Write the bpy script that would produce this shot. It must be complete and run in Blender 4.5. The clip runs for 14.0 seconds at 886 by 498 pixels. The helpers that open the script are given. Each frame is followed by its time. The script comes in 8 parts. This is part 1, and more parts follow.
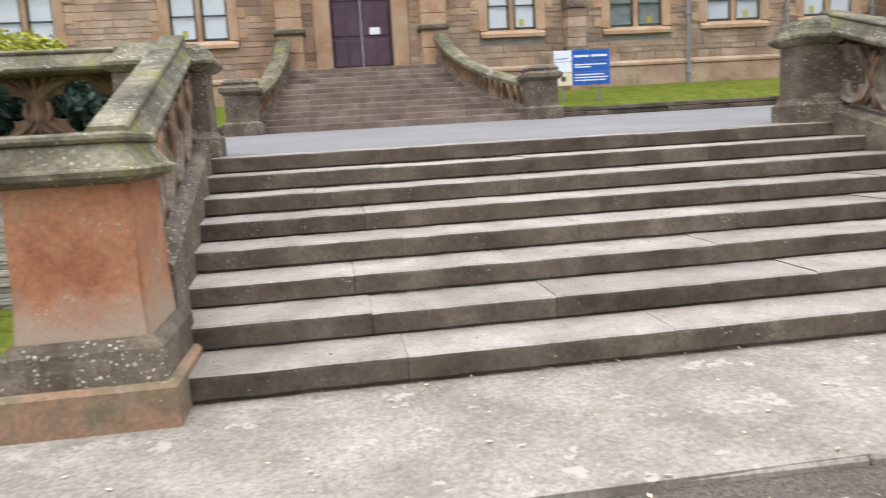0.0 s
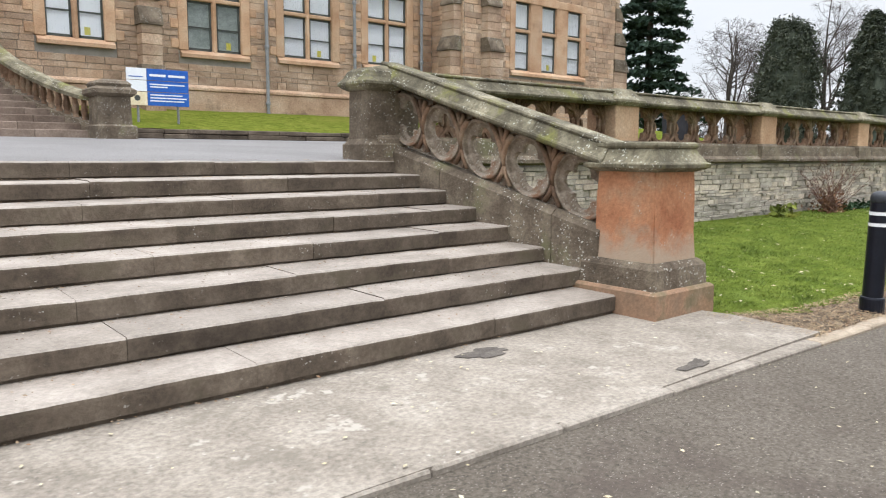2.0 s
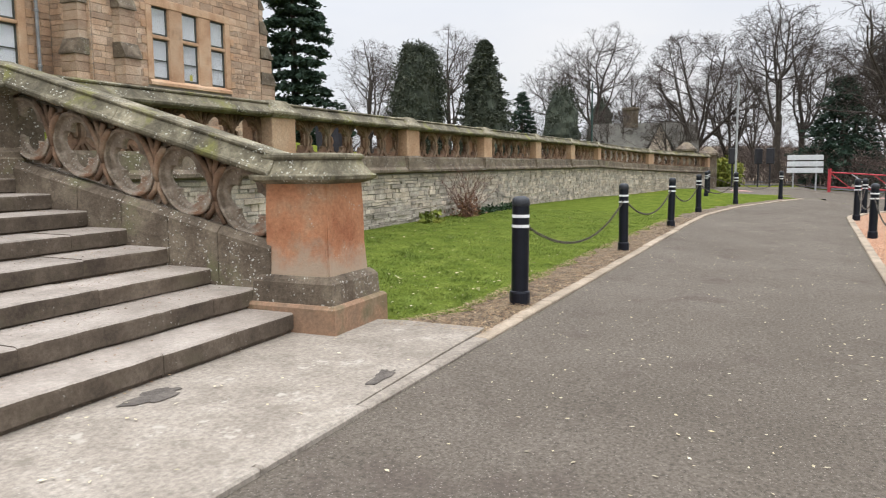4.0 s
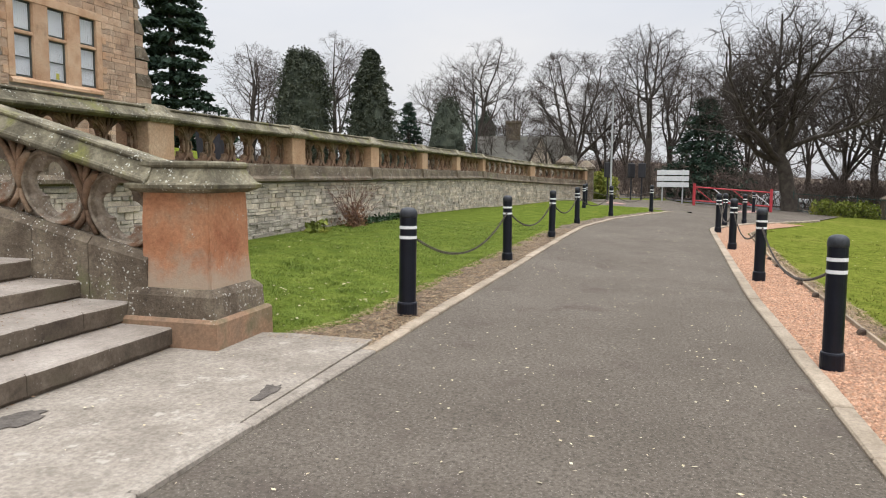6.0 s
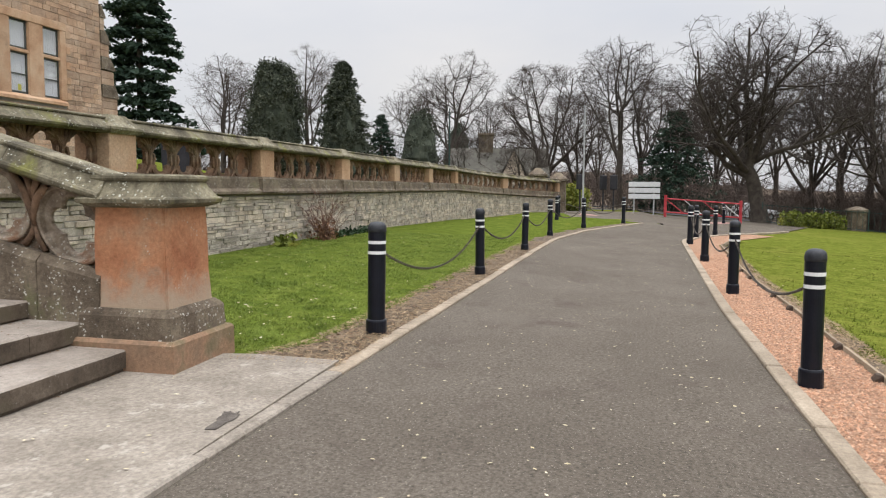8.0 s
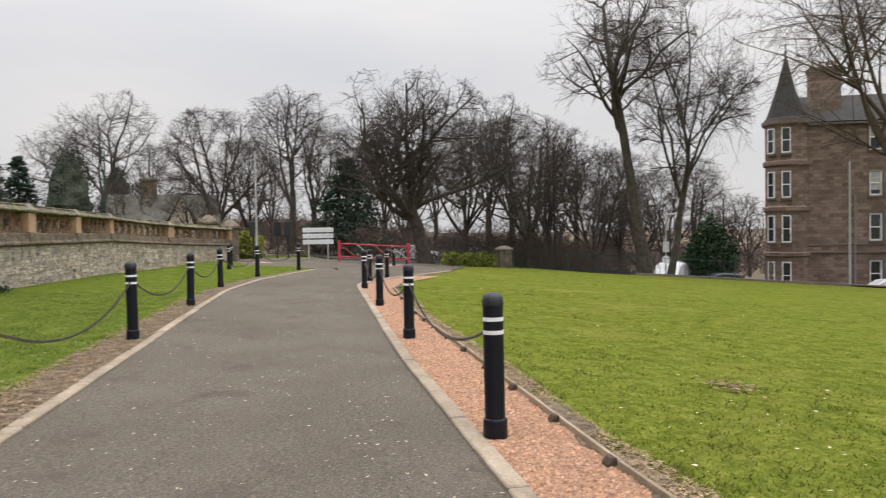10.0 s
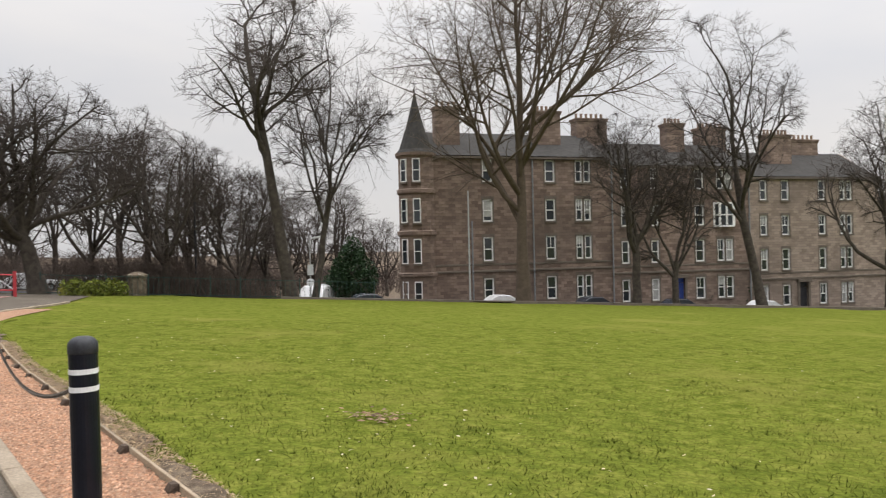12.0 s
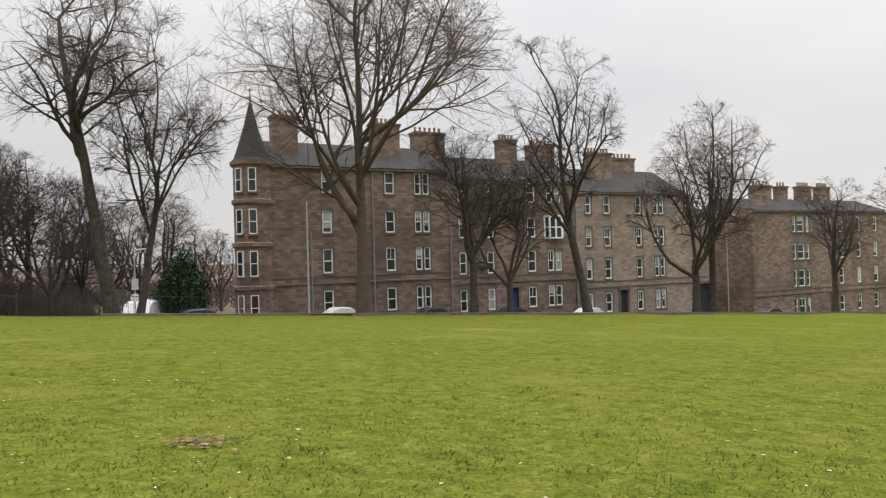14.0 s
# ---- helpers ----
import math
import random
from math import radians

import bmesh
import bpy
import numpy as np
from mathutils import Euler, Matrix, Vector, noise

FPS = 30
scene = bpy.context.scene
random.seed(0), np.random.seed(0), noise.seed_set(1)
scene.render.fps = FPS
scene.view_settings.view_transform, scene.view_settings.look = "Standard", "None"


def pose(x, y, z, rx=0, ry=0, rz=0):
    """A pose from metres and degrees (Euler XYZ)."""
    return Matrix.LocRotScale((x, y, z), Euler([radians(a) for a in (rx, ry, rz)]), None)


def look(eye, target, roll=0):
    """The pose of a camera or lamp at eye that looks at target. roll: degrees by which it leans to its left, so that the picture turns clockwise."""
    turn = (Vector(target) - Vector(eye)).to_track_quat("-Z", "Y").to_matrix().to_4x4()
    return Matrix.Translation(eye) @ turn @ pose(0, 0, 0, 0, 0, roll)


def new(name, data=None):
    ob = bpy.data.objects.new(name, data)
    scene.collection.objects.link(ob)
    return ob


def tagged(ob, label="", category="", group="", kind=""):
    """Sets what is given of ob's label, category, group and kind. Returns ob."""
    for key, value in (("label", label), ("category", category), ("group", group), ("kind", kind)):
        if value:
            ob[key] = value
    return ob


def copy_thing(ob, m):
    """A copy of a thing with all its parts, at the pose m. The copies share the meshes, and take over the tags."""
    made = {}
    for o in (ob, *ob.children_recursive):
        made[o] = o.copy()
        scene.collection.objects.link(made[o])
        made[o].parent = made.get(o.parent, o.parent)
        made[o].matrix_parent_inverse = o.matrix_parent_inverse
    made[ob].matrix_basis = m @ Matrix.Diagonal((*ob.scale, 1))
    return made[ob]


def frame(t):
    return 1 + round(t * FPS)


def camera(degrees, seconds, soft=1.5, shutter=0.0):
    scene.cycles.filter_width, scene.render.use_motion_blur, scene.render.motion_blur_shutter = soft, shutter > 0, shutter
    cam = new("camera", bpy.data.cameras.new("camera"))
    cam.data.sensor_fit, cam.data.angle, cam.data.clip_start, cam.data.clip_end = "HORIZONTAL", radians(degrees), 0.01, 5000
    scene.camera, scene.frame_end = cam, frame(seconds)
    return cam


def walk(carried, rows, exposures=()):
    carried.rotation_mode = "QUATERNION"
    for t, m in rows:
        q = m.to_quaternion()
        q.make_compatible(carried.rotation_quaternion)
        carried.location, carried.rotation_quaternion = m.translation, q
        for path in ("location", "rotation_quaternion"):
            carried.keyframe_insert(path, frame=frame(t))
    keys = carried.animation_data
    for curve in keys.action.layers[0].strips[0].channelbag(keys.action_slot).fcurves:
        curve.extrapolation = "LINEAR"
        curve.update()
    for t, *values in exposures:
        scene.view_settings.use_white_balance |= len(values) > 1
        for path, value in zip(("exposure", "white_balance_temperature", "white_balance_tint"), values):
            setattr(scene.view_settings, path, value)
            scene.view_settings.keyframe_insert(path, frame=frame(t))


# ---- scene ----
cam = camera(62.3, 14.0, soft=1.1, shutter=0.2)
PATH = [
    (0, (-5.398, -4.003, 1.368), (-5.128, -2.044, 1.067), -3.4),
    (0.5, (-5.488, -3.905, 1.34), (-4.726, -2.092, 0.98), -3.9),
    (1, (-5.615, -3.926, 1.359), (-4.57, -2.257, 1.011), -5.1),
    (1.5, (-5.484, -3.895, 1.356), (-4.309, -2.303, 1.059), -3.2),
    (2, (-5.322, -3.889, 1.394), (-4.05, -2.369, 1.133), 0.3),
    (2.5, (-5.227, -3.844, 1.399), (-3.817, -2.446, 1.16), 1.1),
    (3, (-5.191, -3.72, 1.397), (-3.583, -2.552, 1.174), 0.0),
    (3.5, (-5.173, -3.625, 1.387), (-3.424, -2.682, 1.168), -0.5),
    (4, (-5.15, -3.585, 1.379), (-3.327, -2.792, 1.153), -0.5),
    (6.5, (-5.171, -3.567, 1.402), (-3.242, -3.077, 1.205), 0.6),
    (7, (-5.179, -3.546, 1.401), (-3.253, -3.044, 1.212), 0.6),
    (9.5, (-4.225, -3.573, 1.432), (-2.229, -3.679, 1.356), -0.6),
    (10, (-4.045, -3.616, 1.417), (-2.092, -4.044, 1.371), -0.9),
    (10.5, (-3.81, -3.793, 1.415), (-1.933, -4.484, 1.391), -0.7),
    (11, (-3.617, -3.974, 1.426), (-1.838, -4.887, 1.415), -0.6),
    (11.5, (-3.434, -4.066, 1.41), (-1.766, -5.169, 1.407), -0.7),
    (12, (-3.263, -4.093, 1.405), (-1.721, -5.366, 1.405), -1.3),
    (12.5, (-3.151, -4.147, 1.398), (-1.718, -5.542, 1.406), -2.1),
    (13, (-3.137, -4.208, 1.396), (-1.757, -5.655, 1.408), -2.0),
    (13.5, (-3.123, -4.171, 1.384), (-1.797, -5.668, 1.4), -1.7),
    (14, (-3.095, -4.335, 1.367), (-1.863, -5.91, 1.389), -1.6),
]
walk(cam, [(t, look(eye, to, roll)) for t, eye, to, roll in PATH],
     [(0, 0.28, 6200, 10), (2.0, 0.31, 6300, 9), (4.0, 0.20, 6400, 10), (6.5, 0.08, 6500, 10), (9.5, -0.04, 6650, 11), (11.0, -0.05, 6750, 11), (14.0, -0.07, 6750, 11)])

# ---- light ----
def world_overcast():
    w = bpy.data.worlds.new("world")
    scene.world = w
    w.use_nodes = True
    nt = w.node_tree
    nt.nodes.clear()
    N, L = nt.nodes.new, nt.links.new
    out = N("ShaderNodeOutputWorld")
    sky = N("ShaderNodeTexSky")
    sky.sky_type, sky.sun_disc = "NISHITA", False
    sky.sun_elevation, sky.sun_rotation = radians(38), radians(200)
    hs = N("ShaderNodeHueSaturation")
    hs.inputs["Saturation"].default_value = 0.3
    L(sky.outputs[0], hs.inputs["Color"])
    b1 = N("ShaderNodeBackground")
    b1.inputs[1].default_value = 0.02
    L(hs.outputs[0], b1.inputs[0])
    tc = N("ShaderNodeTexCoord")
    sep = N("ShaderNodeSeparateXYZ")
    L(tc.outputs["Generated"], sep.inputs[0])
    mx = N("ShaderNodeMath")
    mx.operation = "MAXIMUM"
    mx.inputs[1].default_value = 0.0
    L(sep.outputs[2], mx.inputs[0])
    pw = N("ShaderNodeMath")
    pw.operation = "POWER"
    pw.inputs[1].default_value = 2.4
    L(mx.outputs[0], pw.inputs[0])
    ma = N("ShaderNodeMath")
    ma.operation = "MULTIPLY_ADD"
    ma.inputs[1].default_value, ma.inputs[2].default_value = SKY_TOP, SKY_LOW
    L(pw.outputs[0], ma.inputs[0])
    mp = N("ShaderNodeMapping")
    mp.inputs["Scale"].default_value = (1.0, 1.0, 3.0)
    L(tc.outputs["Generated"], mp.inputs[0])
    nz = N("ShaderNodeTexNoise")
    nz.inputs["Scale"].default_value, nz.inputs["Detail"].default_value = 2.2, 5.0
    L(mp.outputs[0], nz.inputs["Vector"])
    cr = N("ShaderNodeValToRGB")
    cr.color_ramp.elements[0].position, cr.color_ramp.elements[1].position = 0.3, 0.72
    cr.color_ramp.elements[0].color = (0.84, 0.875, 0.95, 1)
    cr.color_ramp.elements[1].color = (1.03, 1.02, 1.025, 1)
    L(nz.outputs["Fac"], cr.inputs[0])
    b2 = N("ShaderNodeBackground")
    L(cr.outputs[0], b2.inputs[0])
    L(ma.outputs[0], b2.inputs[1])
    add = N("ShaderNodeAddShader")
    L(b1.outputs[0], add.inputs[0])
    L(b2.outputs[0], add.inputs[1])
    L(add.outputs[0], out.inputs[0])


SKY_LOW, SKY_TOP = 0.64, 3.4
world_overcast()
sun = new("sun", bpy.data.lights.new("sun", "SUN"))
sun.data.energy, sun.data.angle, sun.data.color = 0.9, radians(25), (1.0, 0.965, 0.92)
sun.matrix_world = look((-12, -14, 60), (0, 0, 0))


# ---- materials ----
def nodes_of(name):
    m = bpy.data.materials.new(name)
    m.use_nodes = True
    nt = m.node_tree
    return m, nt, nt.nodes["Principled BSDF"]


def noise_node(nt, vec, scale, detail=4.0, rough=0.6):
    n = nt.nodes.new("ShaderNodeTexNoise")
    n.inputs["Scale"].default_value, n.inputs["Detail"].default_value = scale, detail
    n.inputs["Roughness"].default_value = rough
    nt.links.new(vec, n.inputs["Vector"])
    return n.outputs["Fac"]


def ramp(nt, fac, stops):
    r = nt.nodes.new("ShaderNodeValToRGB")
    e = r.color_ramp.elements
    while len(e) < len(stops):
        e.new(0.5)
    for el, (p, c) in zip(e, stops):
        el.position, el.color = p, (*c, 1) if len(c) == 3 else c
    nt.links.new(fac, r.inputs[0])
    return r.outputs[0]


def mix(nt, fac, a, b, mode="MIX"):
    m = nt.nodes.new("ShaderNodeMix")
    m.data_type, m.blend_type = "RGBA", mode
    for v, i in ((fac, 0), (a, 6), (b, 7)):
        if hasattr(v, "links"):
            nt.links.new(v, m.inputs[i])
        elif i == 0:
            m.inputs[0].default_value = v
        else:
            m.inputs[i].default_value = (*v, 1)
    return m.outputs[2]


def grey(v):
    return (v, v, v)


def surface(name, cols, big=1.5, fine=40.0, rough=0.85, bump=0.3, spots=None, vary=0.0, island=0.0, metal=0.0, world=False,
            spot_scale=14.0, spot_cut=0.62, dist=0.02, stains=None, grain=0.42, lichen=None, spec=0.3):
    """A mottled surface: colours mixed by a large and a fine grain, optional spots (lichen, wear), stains and a change from piece to piece."""
    m, nt, bsdf = nodes_of(name)
    if world:
        vec = nt.nodes.new("ShaderNodeNewGeometry").outputs["Position"]
    else:
        vec = nt.nodes.new("ShaderNodeTexCoord").outputs["Object"]
        if vary:
            oi = nt.nodes.new("ShaderNodeObjectInfo")
            ad = nt.nodes.new("ShaderNodeVectorMath")
            ad.operation = "ADD"
            nt.links.new(vec, ad.inputs[0])
            nt.links.new(oi.outputs["Location"], ad.inputs[1])
            vec = ad.outputs[0]
    f1 = noise_node(nt, vec, big, 6.0, 0.62)
    k = len(cols) - 1
    col = ramp(nt, f1, [(0.32 + 0.36 * i / max(k, 1), c) for i, c in enumerate(cols)])
    f2 = noise_node(nt, vec, fine, 5.0, 0.7)
    col = mix(nt, grain, col, ramp(nt, f2, [(0.32, grey(0.24)), (0.5, grey(0.5)), (0.68, grey(0.76))]), "OVERLAY")
    if stains:
        f4 = noise_node(nt, vec, stains[1], 7.0, 0.68)
        col = mix(nt, ramp(nt, f4, [(stains[2], grey(0)), (stains[2] + 0.14, grey(1))]), col, stains[0])
    if spots:
        f3 = noise_node(nt, vec, spot_scale, 4.0, 0.75)
        col = mix(nt, ramp(nt, f3, [(spot_cut, grey(0)), (spot_cut + 0.05, grey(1))]), col, spots)
    if lichen:
        vo = nt.nodes.new("ShaderNodeTexVoronoi")
        vo.inputs["Scale"].default_value = lichen[1]
        warp = nt.nodes.new("ShaderNodeTexNoise")
        warp.inputs["Scale"].default_value, warp.inputs["Detail"].default_value = lichen[1] * 1.3, 3.0
        nt.links.new(vec, warp.inputs["Vector"])
        push = nt.nodes.new("ShaderNodeVectorMath")
        push.operation = "MULTIPLY_ADD"
        nt.links.new(warp.outputs["Color"], push.inputs[0])
        push.inputs[1].default_value = (1.1 / lichen[1],) * 3
        nt.links.new(vec, push.inputs[2])
        nt.links.new(push.outputs[0], vo.inputs["Vector"])
        dots = ramp(nt, vo.outputs["Distance"], [(0.0, grey(1)), (lichen[2], grey(0.9)), (lichen[2] + 0.06, grey(0))])
        where = ramp(nt, noise_node(nt, vec, 3.2, 4.0, 0.6), [(lichen[3], grey(0)), (lichen[3] + 0.1, grey(1))])
        pick = nt.nodes.new("ShaderNodeSeparateColor")
        nt.links.new(vo.outputs["Color"], pick.inputs[0])
        some = ramp(nt, pick.outputs[0], [(0.45, grey(0)), (0.5, grey(1))])
        col = mix(nt, mix(nt, 1.0, mix(nt, 1.0, dots, where, "MULTIPLY"), some, "MULTIPLY"), col, lichen[0])
    if vary:
        oi = nt.nodes.new("ShaderNodeObjectInfo")
        col = mix(nt, 1.0, col, ramp(nt, oi.outputs["Random"], [(0.0, grey(1 - vary)), (1.0, grey(1 + vary * 0.6))]), "MULTIPLY")
    if island:
        gi = nt.nodes.new("ShaderNodeNewGeometry")
        col = mix(nt, 1.0, col, ramp(nt, gi.outputs["Random Per Island"], [(0.0, (1 - island, 1 - island * 1.05, 1 - island * 1.05)), (0.35, (1 - island * 0.25,) * 3), (0.7, (1.06, 1.0, 0.94)), (1.0, (1 + island * 0.7, 1 + island * 0.55, 1 + island * 0.45))]), "MULTIPLY")
    nt.links.new(col, bsdf.inputs["Base Color"])
    bsdf.inputs["Roughness"].default_value, bsdf.inputs["Metallic"].default_value = rough, metal
    bsdf.inputs["Specular IOR Level"].default_value = spec
    if bump:
        b = nt.nodes.new("ShaderNodeBump")
        b.inputs["Strength"].default_value, b.inputs["Distance"].default_value = bump, dist
        h = nt.nodes.new("ShaderNodeMath")
        h.operation = "ADD"
        nt.links.new(f1, h.inputs[0])
        nt.links.new(f2, h.inputs[1])
        nt.links.new(h.outputs[0], b.inputs["Height"])
        nt.links.new(b.outputs[0], bsdf.inputs["Normal"])
    return m


def glass_mat(name, tint, rough=0.05):
    m, nt, bsdf = nodes_of(name)
    bsdf.inputs["Base Color"].default_value = (*tint, 1)
    bsdf.inputs["Roughness"].default_value = rough
    bsdf.inputs["Specular IOR Level"].default_value = 0.6
    return m


ASPHALT = surface("asphalt", [(0.094, 0.080, 0.064), (0.110, 0.094, 0.076), (0.130, 0.112, 0.092)], 0.4, 42.0, 0.9, 1.0, grain=0.9, spec=0.12, lichen=((0.26, 0.23, 0.20), 62.0, 0.16, 0.34), spots=(0.23, 0.205, 0.18), spot_scale=48.0,
                  spot_cut=0.68, world=True, dist=0.012, stains=((0.080, 0.064, 0.054), 1.2, 0.56))
TERRACE = surface("terrace_asphalt", [(0.155, 0.148, 0.145), (0.20, 0.192, 0.188)], 0.5, 90.0, 0.9, 0.3, world=True)
CONCRETE = surface("pad_concrete", [(0.178, 0.153, 0.125), (0.242, 0.211, 0.175), (0.310, 0.275, 0.232)], 1.6, 32.0, 0.92, 0.7, grain=0.6, lichen=((0.40, 0.375, 0.33), 22.0, 0.12, 0.50), spots=(0.35, 0.318, 0.272), spot_scale=3.4,
                   spot_cut=0.60, world=True, dist=0.008, stains=((0.165, 0.142, 0.115), 3.0, 0.56))
PATCH = surface("dark_repair_patch", [(0.058, 0.050, 0.043), (0.125, 0.108, 0.092)], 7.0, 30.0, 0.9, 0.4)
KERB = surface("kerb_stone", [(0.235, 0.190, 0.138), (0.36, 0.298, 0.226)], 2.5, 36.0, 0.9, 0.5, vary=0.15)
# Treads paler than risers: foot wear, and light from above put into the colour.
TREAD_STONE = surface("worn_toplit_tread", [(0.20, 0.172, 0.144), (0.275, 0.238, 0.203), (0.345, 0.304, 0.264)], 2.0, 34.0, 0.62, 0.5, spots=(0.46, 0.43, 0.37), spot_scale=30.0, spot_cut=0.71,
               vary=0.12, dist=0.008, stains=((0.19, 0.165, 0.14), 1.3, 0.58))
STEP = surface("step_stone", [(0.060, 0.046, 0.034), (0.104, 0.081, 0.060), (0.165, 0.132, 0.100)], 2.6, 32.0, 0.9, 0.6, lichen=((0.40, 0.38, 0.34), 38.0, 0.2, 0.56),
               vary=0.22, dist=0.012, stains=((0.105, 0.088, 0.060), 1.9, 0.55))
RED = surface("red_sandstone", [(0.27, 0.105, 0.052), (0.40, 0.190, 0.100), (0.36, 0.255, 0.165)], 1.6, 30.0, 0.9, 0.5, lichen=((0.48, 0.45, 0.40), 30.0, 0.22, 0.54), dist=0.01,
              stains=((0.23, 0.175, 0.115), 1.3, 0.52))


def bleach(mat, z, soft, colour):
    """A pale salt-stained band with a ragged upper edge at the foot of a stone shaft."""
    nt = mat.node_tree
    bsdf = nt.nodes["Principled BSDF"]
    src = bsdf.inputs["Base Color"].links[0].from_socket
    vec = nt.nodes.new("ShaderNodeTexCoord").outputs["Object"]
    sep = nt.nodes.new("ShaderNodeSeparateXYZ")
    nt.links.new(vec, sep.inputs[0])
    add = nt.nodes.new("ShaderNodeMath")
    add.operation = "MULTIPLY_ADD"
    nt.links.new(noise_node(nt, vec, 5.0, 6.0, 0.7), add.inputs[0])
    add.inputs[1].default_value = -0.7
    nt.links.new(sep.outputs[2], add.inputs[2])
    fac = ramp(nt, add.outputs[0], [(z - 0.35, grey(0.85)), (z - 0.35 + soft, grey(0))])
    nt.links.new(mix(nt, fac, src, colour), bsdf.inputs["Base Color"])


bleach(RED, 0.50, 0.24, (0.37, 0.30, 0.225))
RED_BASE = surface("stained_red_base", [(0.19, 0.132, 0.088), (0.29, 0.178, 0.112), (0.27, 0.21, 0.148)], 2.0, 30.0, 0.9, 0.5, lichen=((0.46, 0.43, 0.38), 30.0, 0.2, 0.58), dist=0.01,
                   stains=((0.135, 0.115, 0.062), 1.7, 0.50))
WEATHERED = surface("weathered_sandstone", [(0.072, 0.055, 0.039), (0.132, 0.104, 0.075), (0.215, 0.176, 0.128)], 2.4, 30.0, 0.92, 0.9, grain=0.6, lichen=((0.54, 0.53, 0.48), 36.0, 0.25, 0.45),
                    dist=0.012, stains=((0.15, 0.145, 0.075), 1.7, 0.58))
COPING = surface("mossy_coping", [(0.046, 0.040, 0.028), (0.118, 0.104, 0.070), (0.27, 0.242, 0.168)], 2.4, 30.0, 0.93, 0.8, grain=0.6, lichen=((0.50, 0.50, 0.43), 32.0, 0.24, 0.46),
                 dist=0.01, stains=((0.175, 0.172, 0.052), 1.9, 0.53))
CARVED = surface("carved_grey_stone", [(0.105, 0.078, 0.056), (0.225, 0.180, 0.136), (0.39, 0.34, 0.275)], 4.0, 30.0, 0.93, 0.9, lichen=((0.50, 0.48, 0.43), 34.0, 0.24, 0.48), dist=0.014,
                 stains=((0.24, 0.135, 0.082), 2.6, 0.56))
TRACERY = surface("carved_tracery_stone", [(0.105, 0.070, 0.048), (0.24, 0.148, 0.094), (0.33, 0.255, 0.180)], 2.6, 30.0, 0.93, 0.7, spots=(0.38, 0.36, 0.31), spot_scale=24.0, spot_cut=0.66,
                  dist=0.012, vary=0.3, stains=((0.12, 0.10, 0.075), 2.2, 0.56))
RUBBLE = surface("grey_rubble_stone", [(0.29, 0.258, 0.214), (0.45, 0.405, 0.34), (0.62, 0.57, 0.485)], 3.0, 30.0, 0.93, 0.7, vary=0.28, island=0.0, dist=0.015)
RUBBLE_FAR = surface("grey_rubble_stone_far", [(0.29, 0.258, 0.214), (0.45, 0.405, 0.34), (0.62, 0.57, 0.485)], 3.0, 30.0, 0.93, 0.7, island=0.28, world=True, dist=0.015)
MORTAR = surface("mortar", [(0.25, 0.23, 0.20), (0.34, 0.315, 0.28)], 3.0, 50.0, 0.95, 0.4, world=True)
ASHLAR = surface("school_sandstone", [(0.30, 0.20, 0.138), (0.41, 0.292, 0.205), (0.49, 0.385, 0.29)], 1.2, 26.0, 0.93, 0.8, island=0.26, world=True, dist=0.025, grain=0.6,
                 stains=((0.16, 0.115, 0.08), 0.7, 0.60))
ASHLAR_ONE = surface("school_sandstone_block", [(0.30, 0.20, 0.138), (0.41, 0.292, 0.205), (0.49, 0.385, 0.29)], 1.2, 26.0, 0.93, 0.8, vary=0.26, dist=0.025, grain=0.6)
DRESSED = surface("dressed_orange_sandstone", [(0.36, 0.21, 0.122), (0.47, 0.305, 0.192), (0.52, 0.375, 0.255)], 1.4, 30.0, 0.9, 0.4, vary=0.16, dist=0.01, grain=0.5, stains=((0.27, 0.185, 0.122), 1.5, 0.60))
WINFRAME = surface("dark_window_frame", [(0.05, 0.055, 0.05), (0.075, 0.08, 0.07)], 3.0, 40.0, 0.6, 0.1)
BLIND = surface("window_blind", [(0.90, 0.92, 0.94), (0.94, 0.95, 0.96)], 2.0, 8.0, 0.7, 0.0)
# Grey-green backing for one window: the glass's reflection put into its colour.
GLASS_BACK = surface("painted_glass_reflection", [(0.30, 0.34, 0.31), (0.44, 0.48, 0.45)], 1.6, 9.0, 0.9, 0.0)
GLASS = glass_mat("dark_glass", (0.03, 0.035, 0.04))
PIPE = surface("cast_iron_pipe", [(0.19, 0.20, 0.21), (0.26, 0.27, 0.28)], 3.0, 30.0, 0.6, 0.1)
DOOR = surface("plum_painted_wood", [(0.075, 0.045, 0.06), (0.105, 0.065, 0.085)], 2.0, 40.0, 0.55, 0.15)
PAPER = surface("white_paper", [(0.78, 0.78, 0.78), (0.85, 0.85, 0.85)], 4.0, 30.0, 0.8, 0.0)
GRASS_G = surface("lawn_ground", [(0.070, 0.090, 0.014), (0.106, 0.126, 0.021), (0.150, 0.158, 0.033)], 4.0, 18.0, 0.95, 0.6, world=True, dist=0.02, grain=0.75, spec=0.0, spots=(0.165, 0.155, 0.035), spot_scale=6.0,
                  spot_cut=0.70, stains=((0.150, 0.150, 0.034), 0.28, 0.54))
LUSH_G = surface("lush_lawn_ground", [(0.054, 0.078, 0.013), (0.084, 0.110, 0.019), (0.120, 0.145, 0.030)], 2.6, 16.0, 0.95, 0.7, world=True, dist=0.03, grain=0.8, spec=0.0, stains=((0.105, 0.140, 0.030), 0.9, 0.58))
SOIL = surface("leaf_litter_soil", [(0.06, 0.044, 0.030), (0.125, 0.093, 0.064), (0.22, 0.172, 0.122)], 7.0, 60.0, 0.97, 1.0, world=True, dist=0.02)
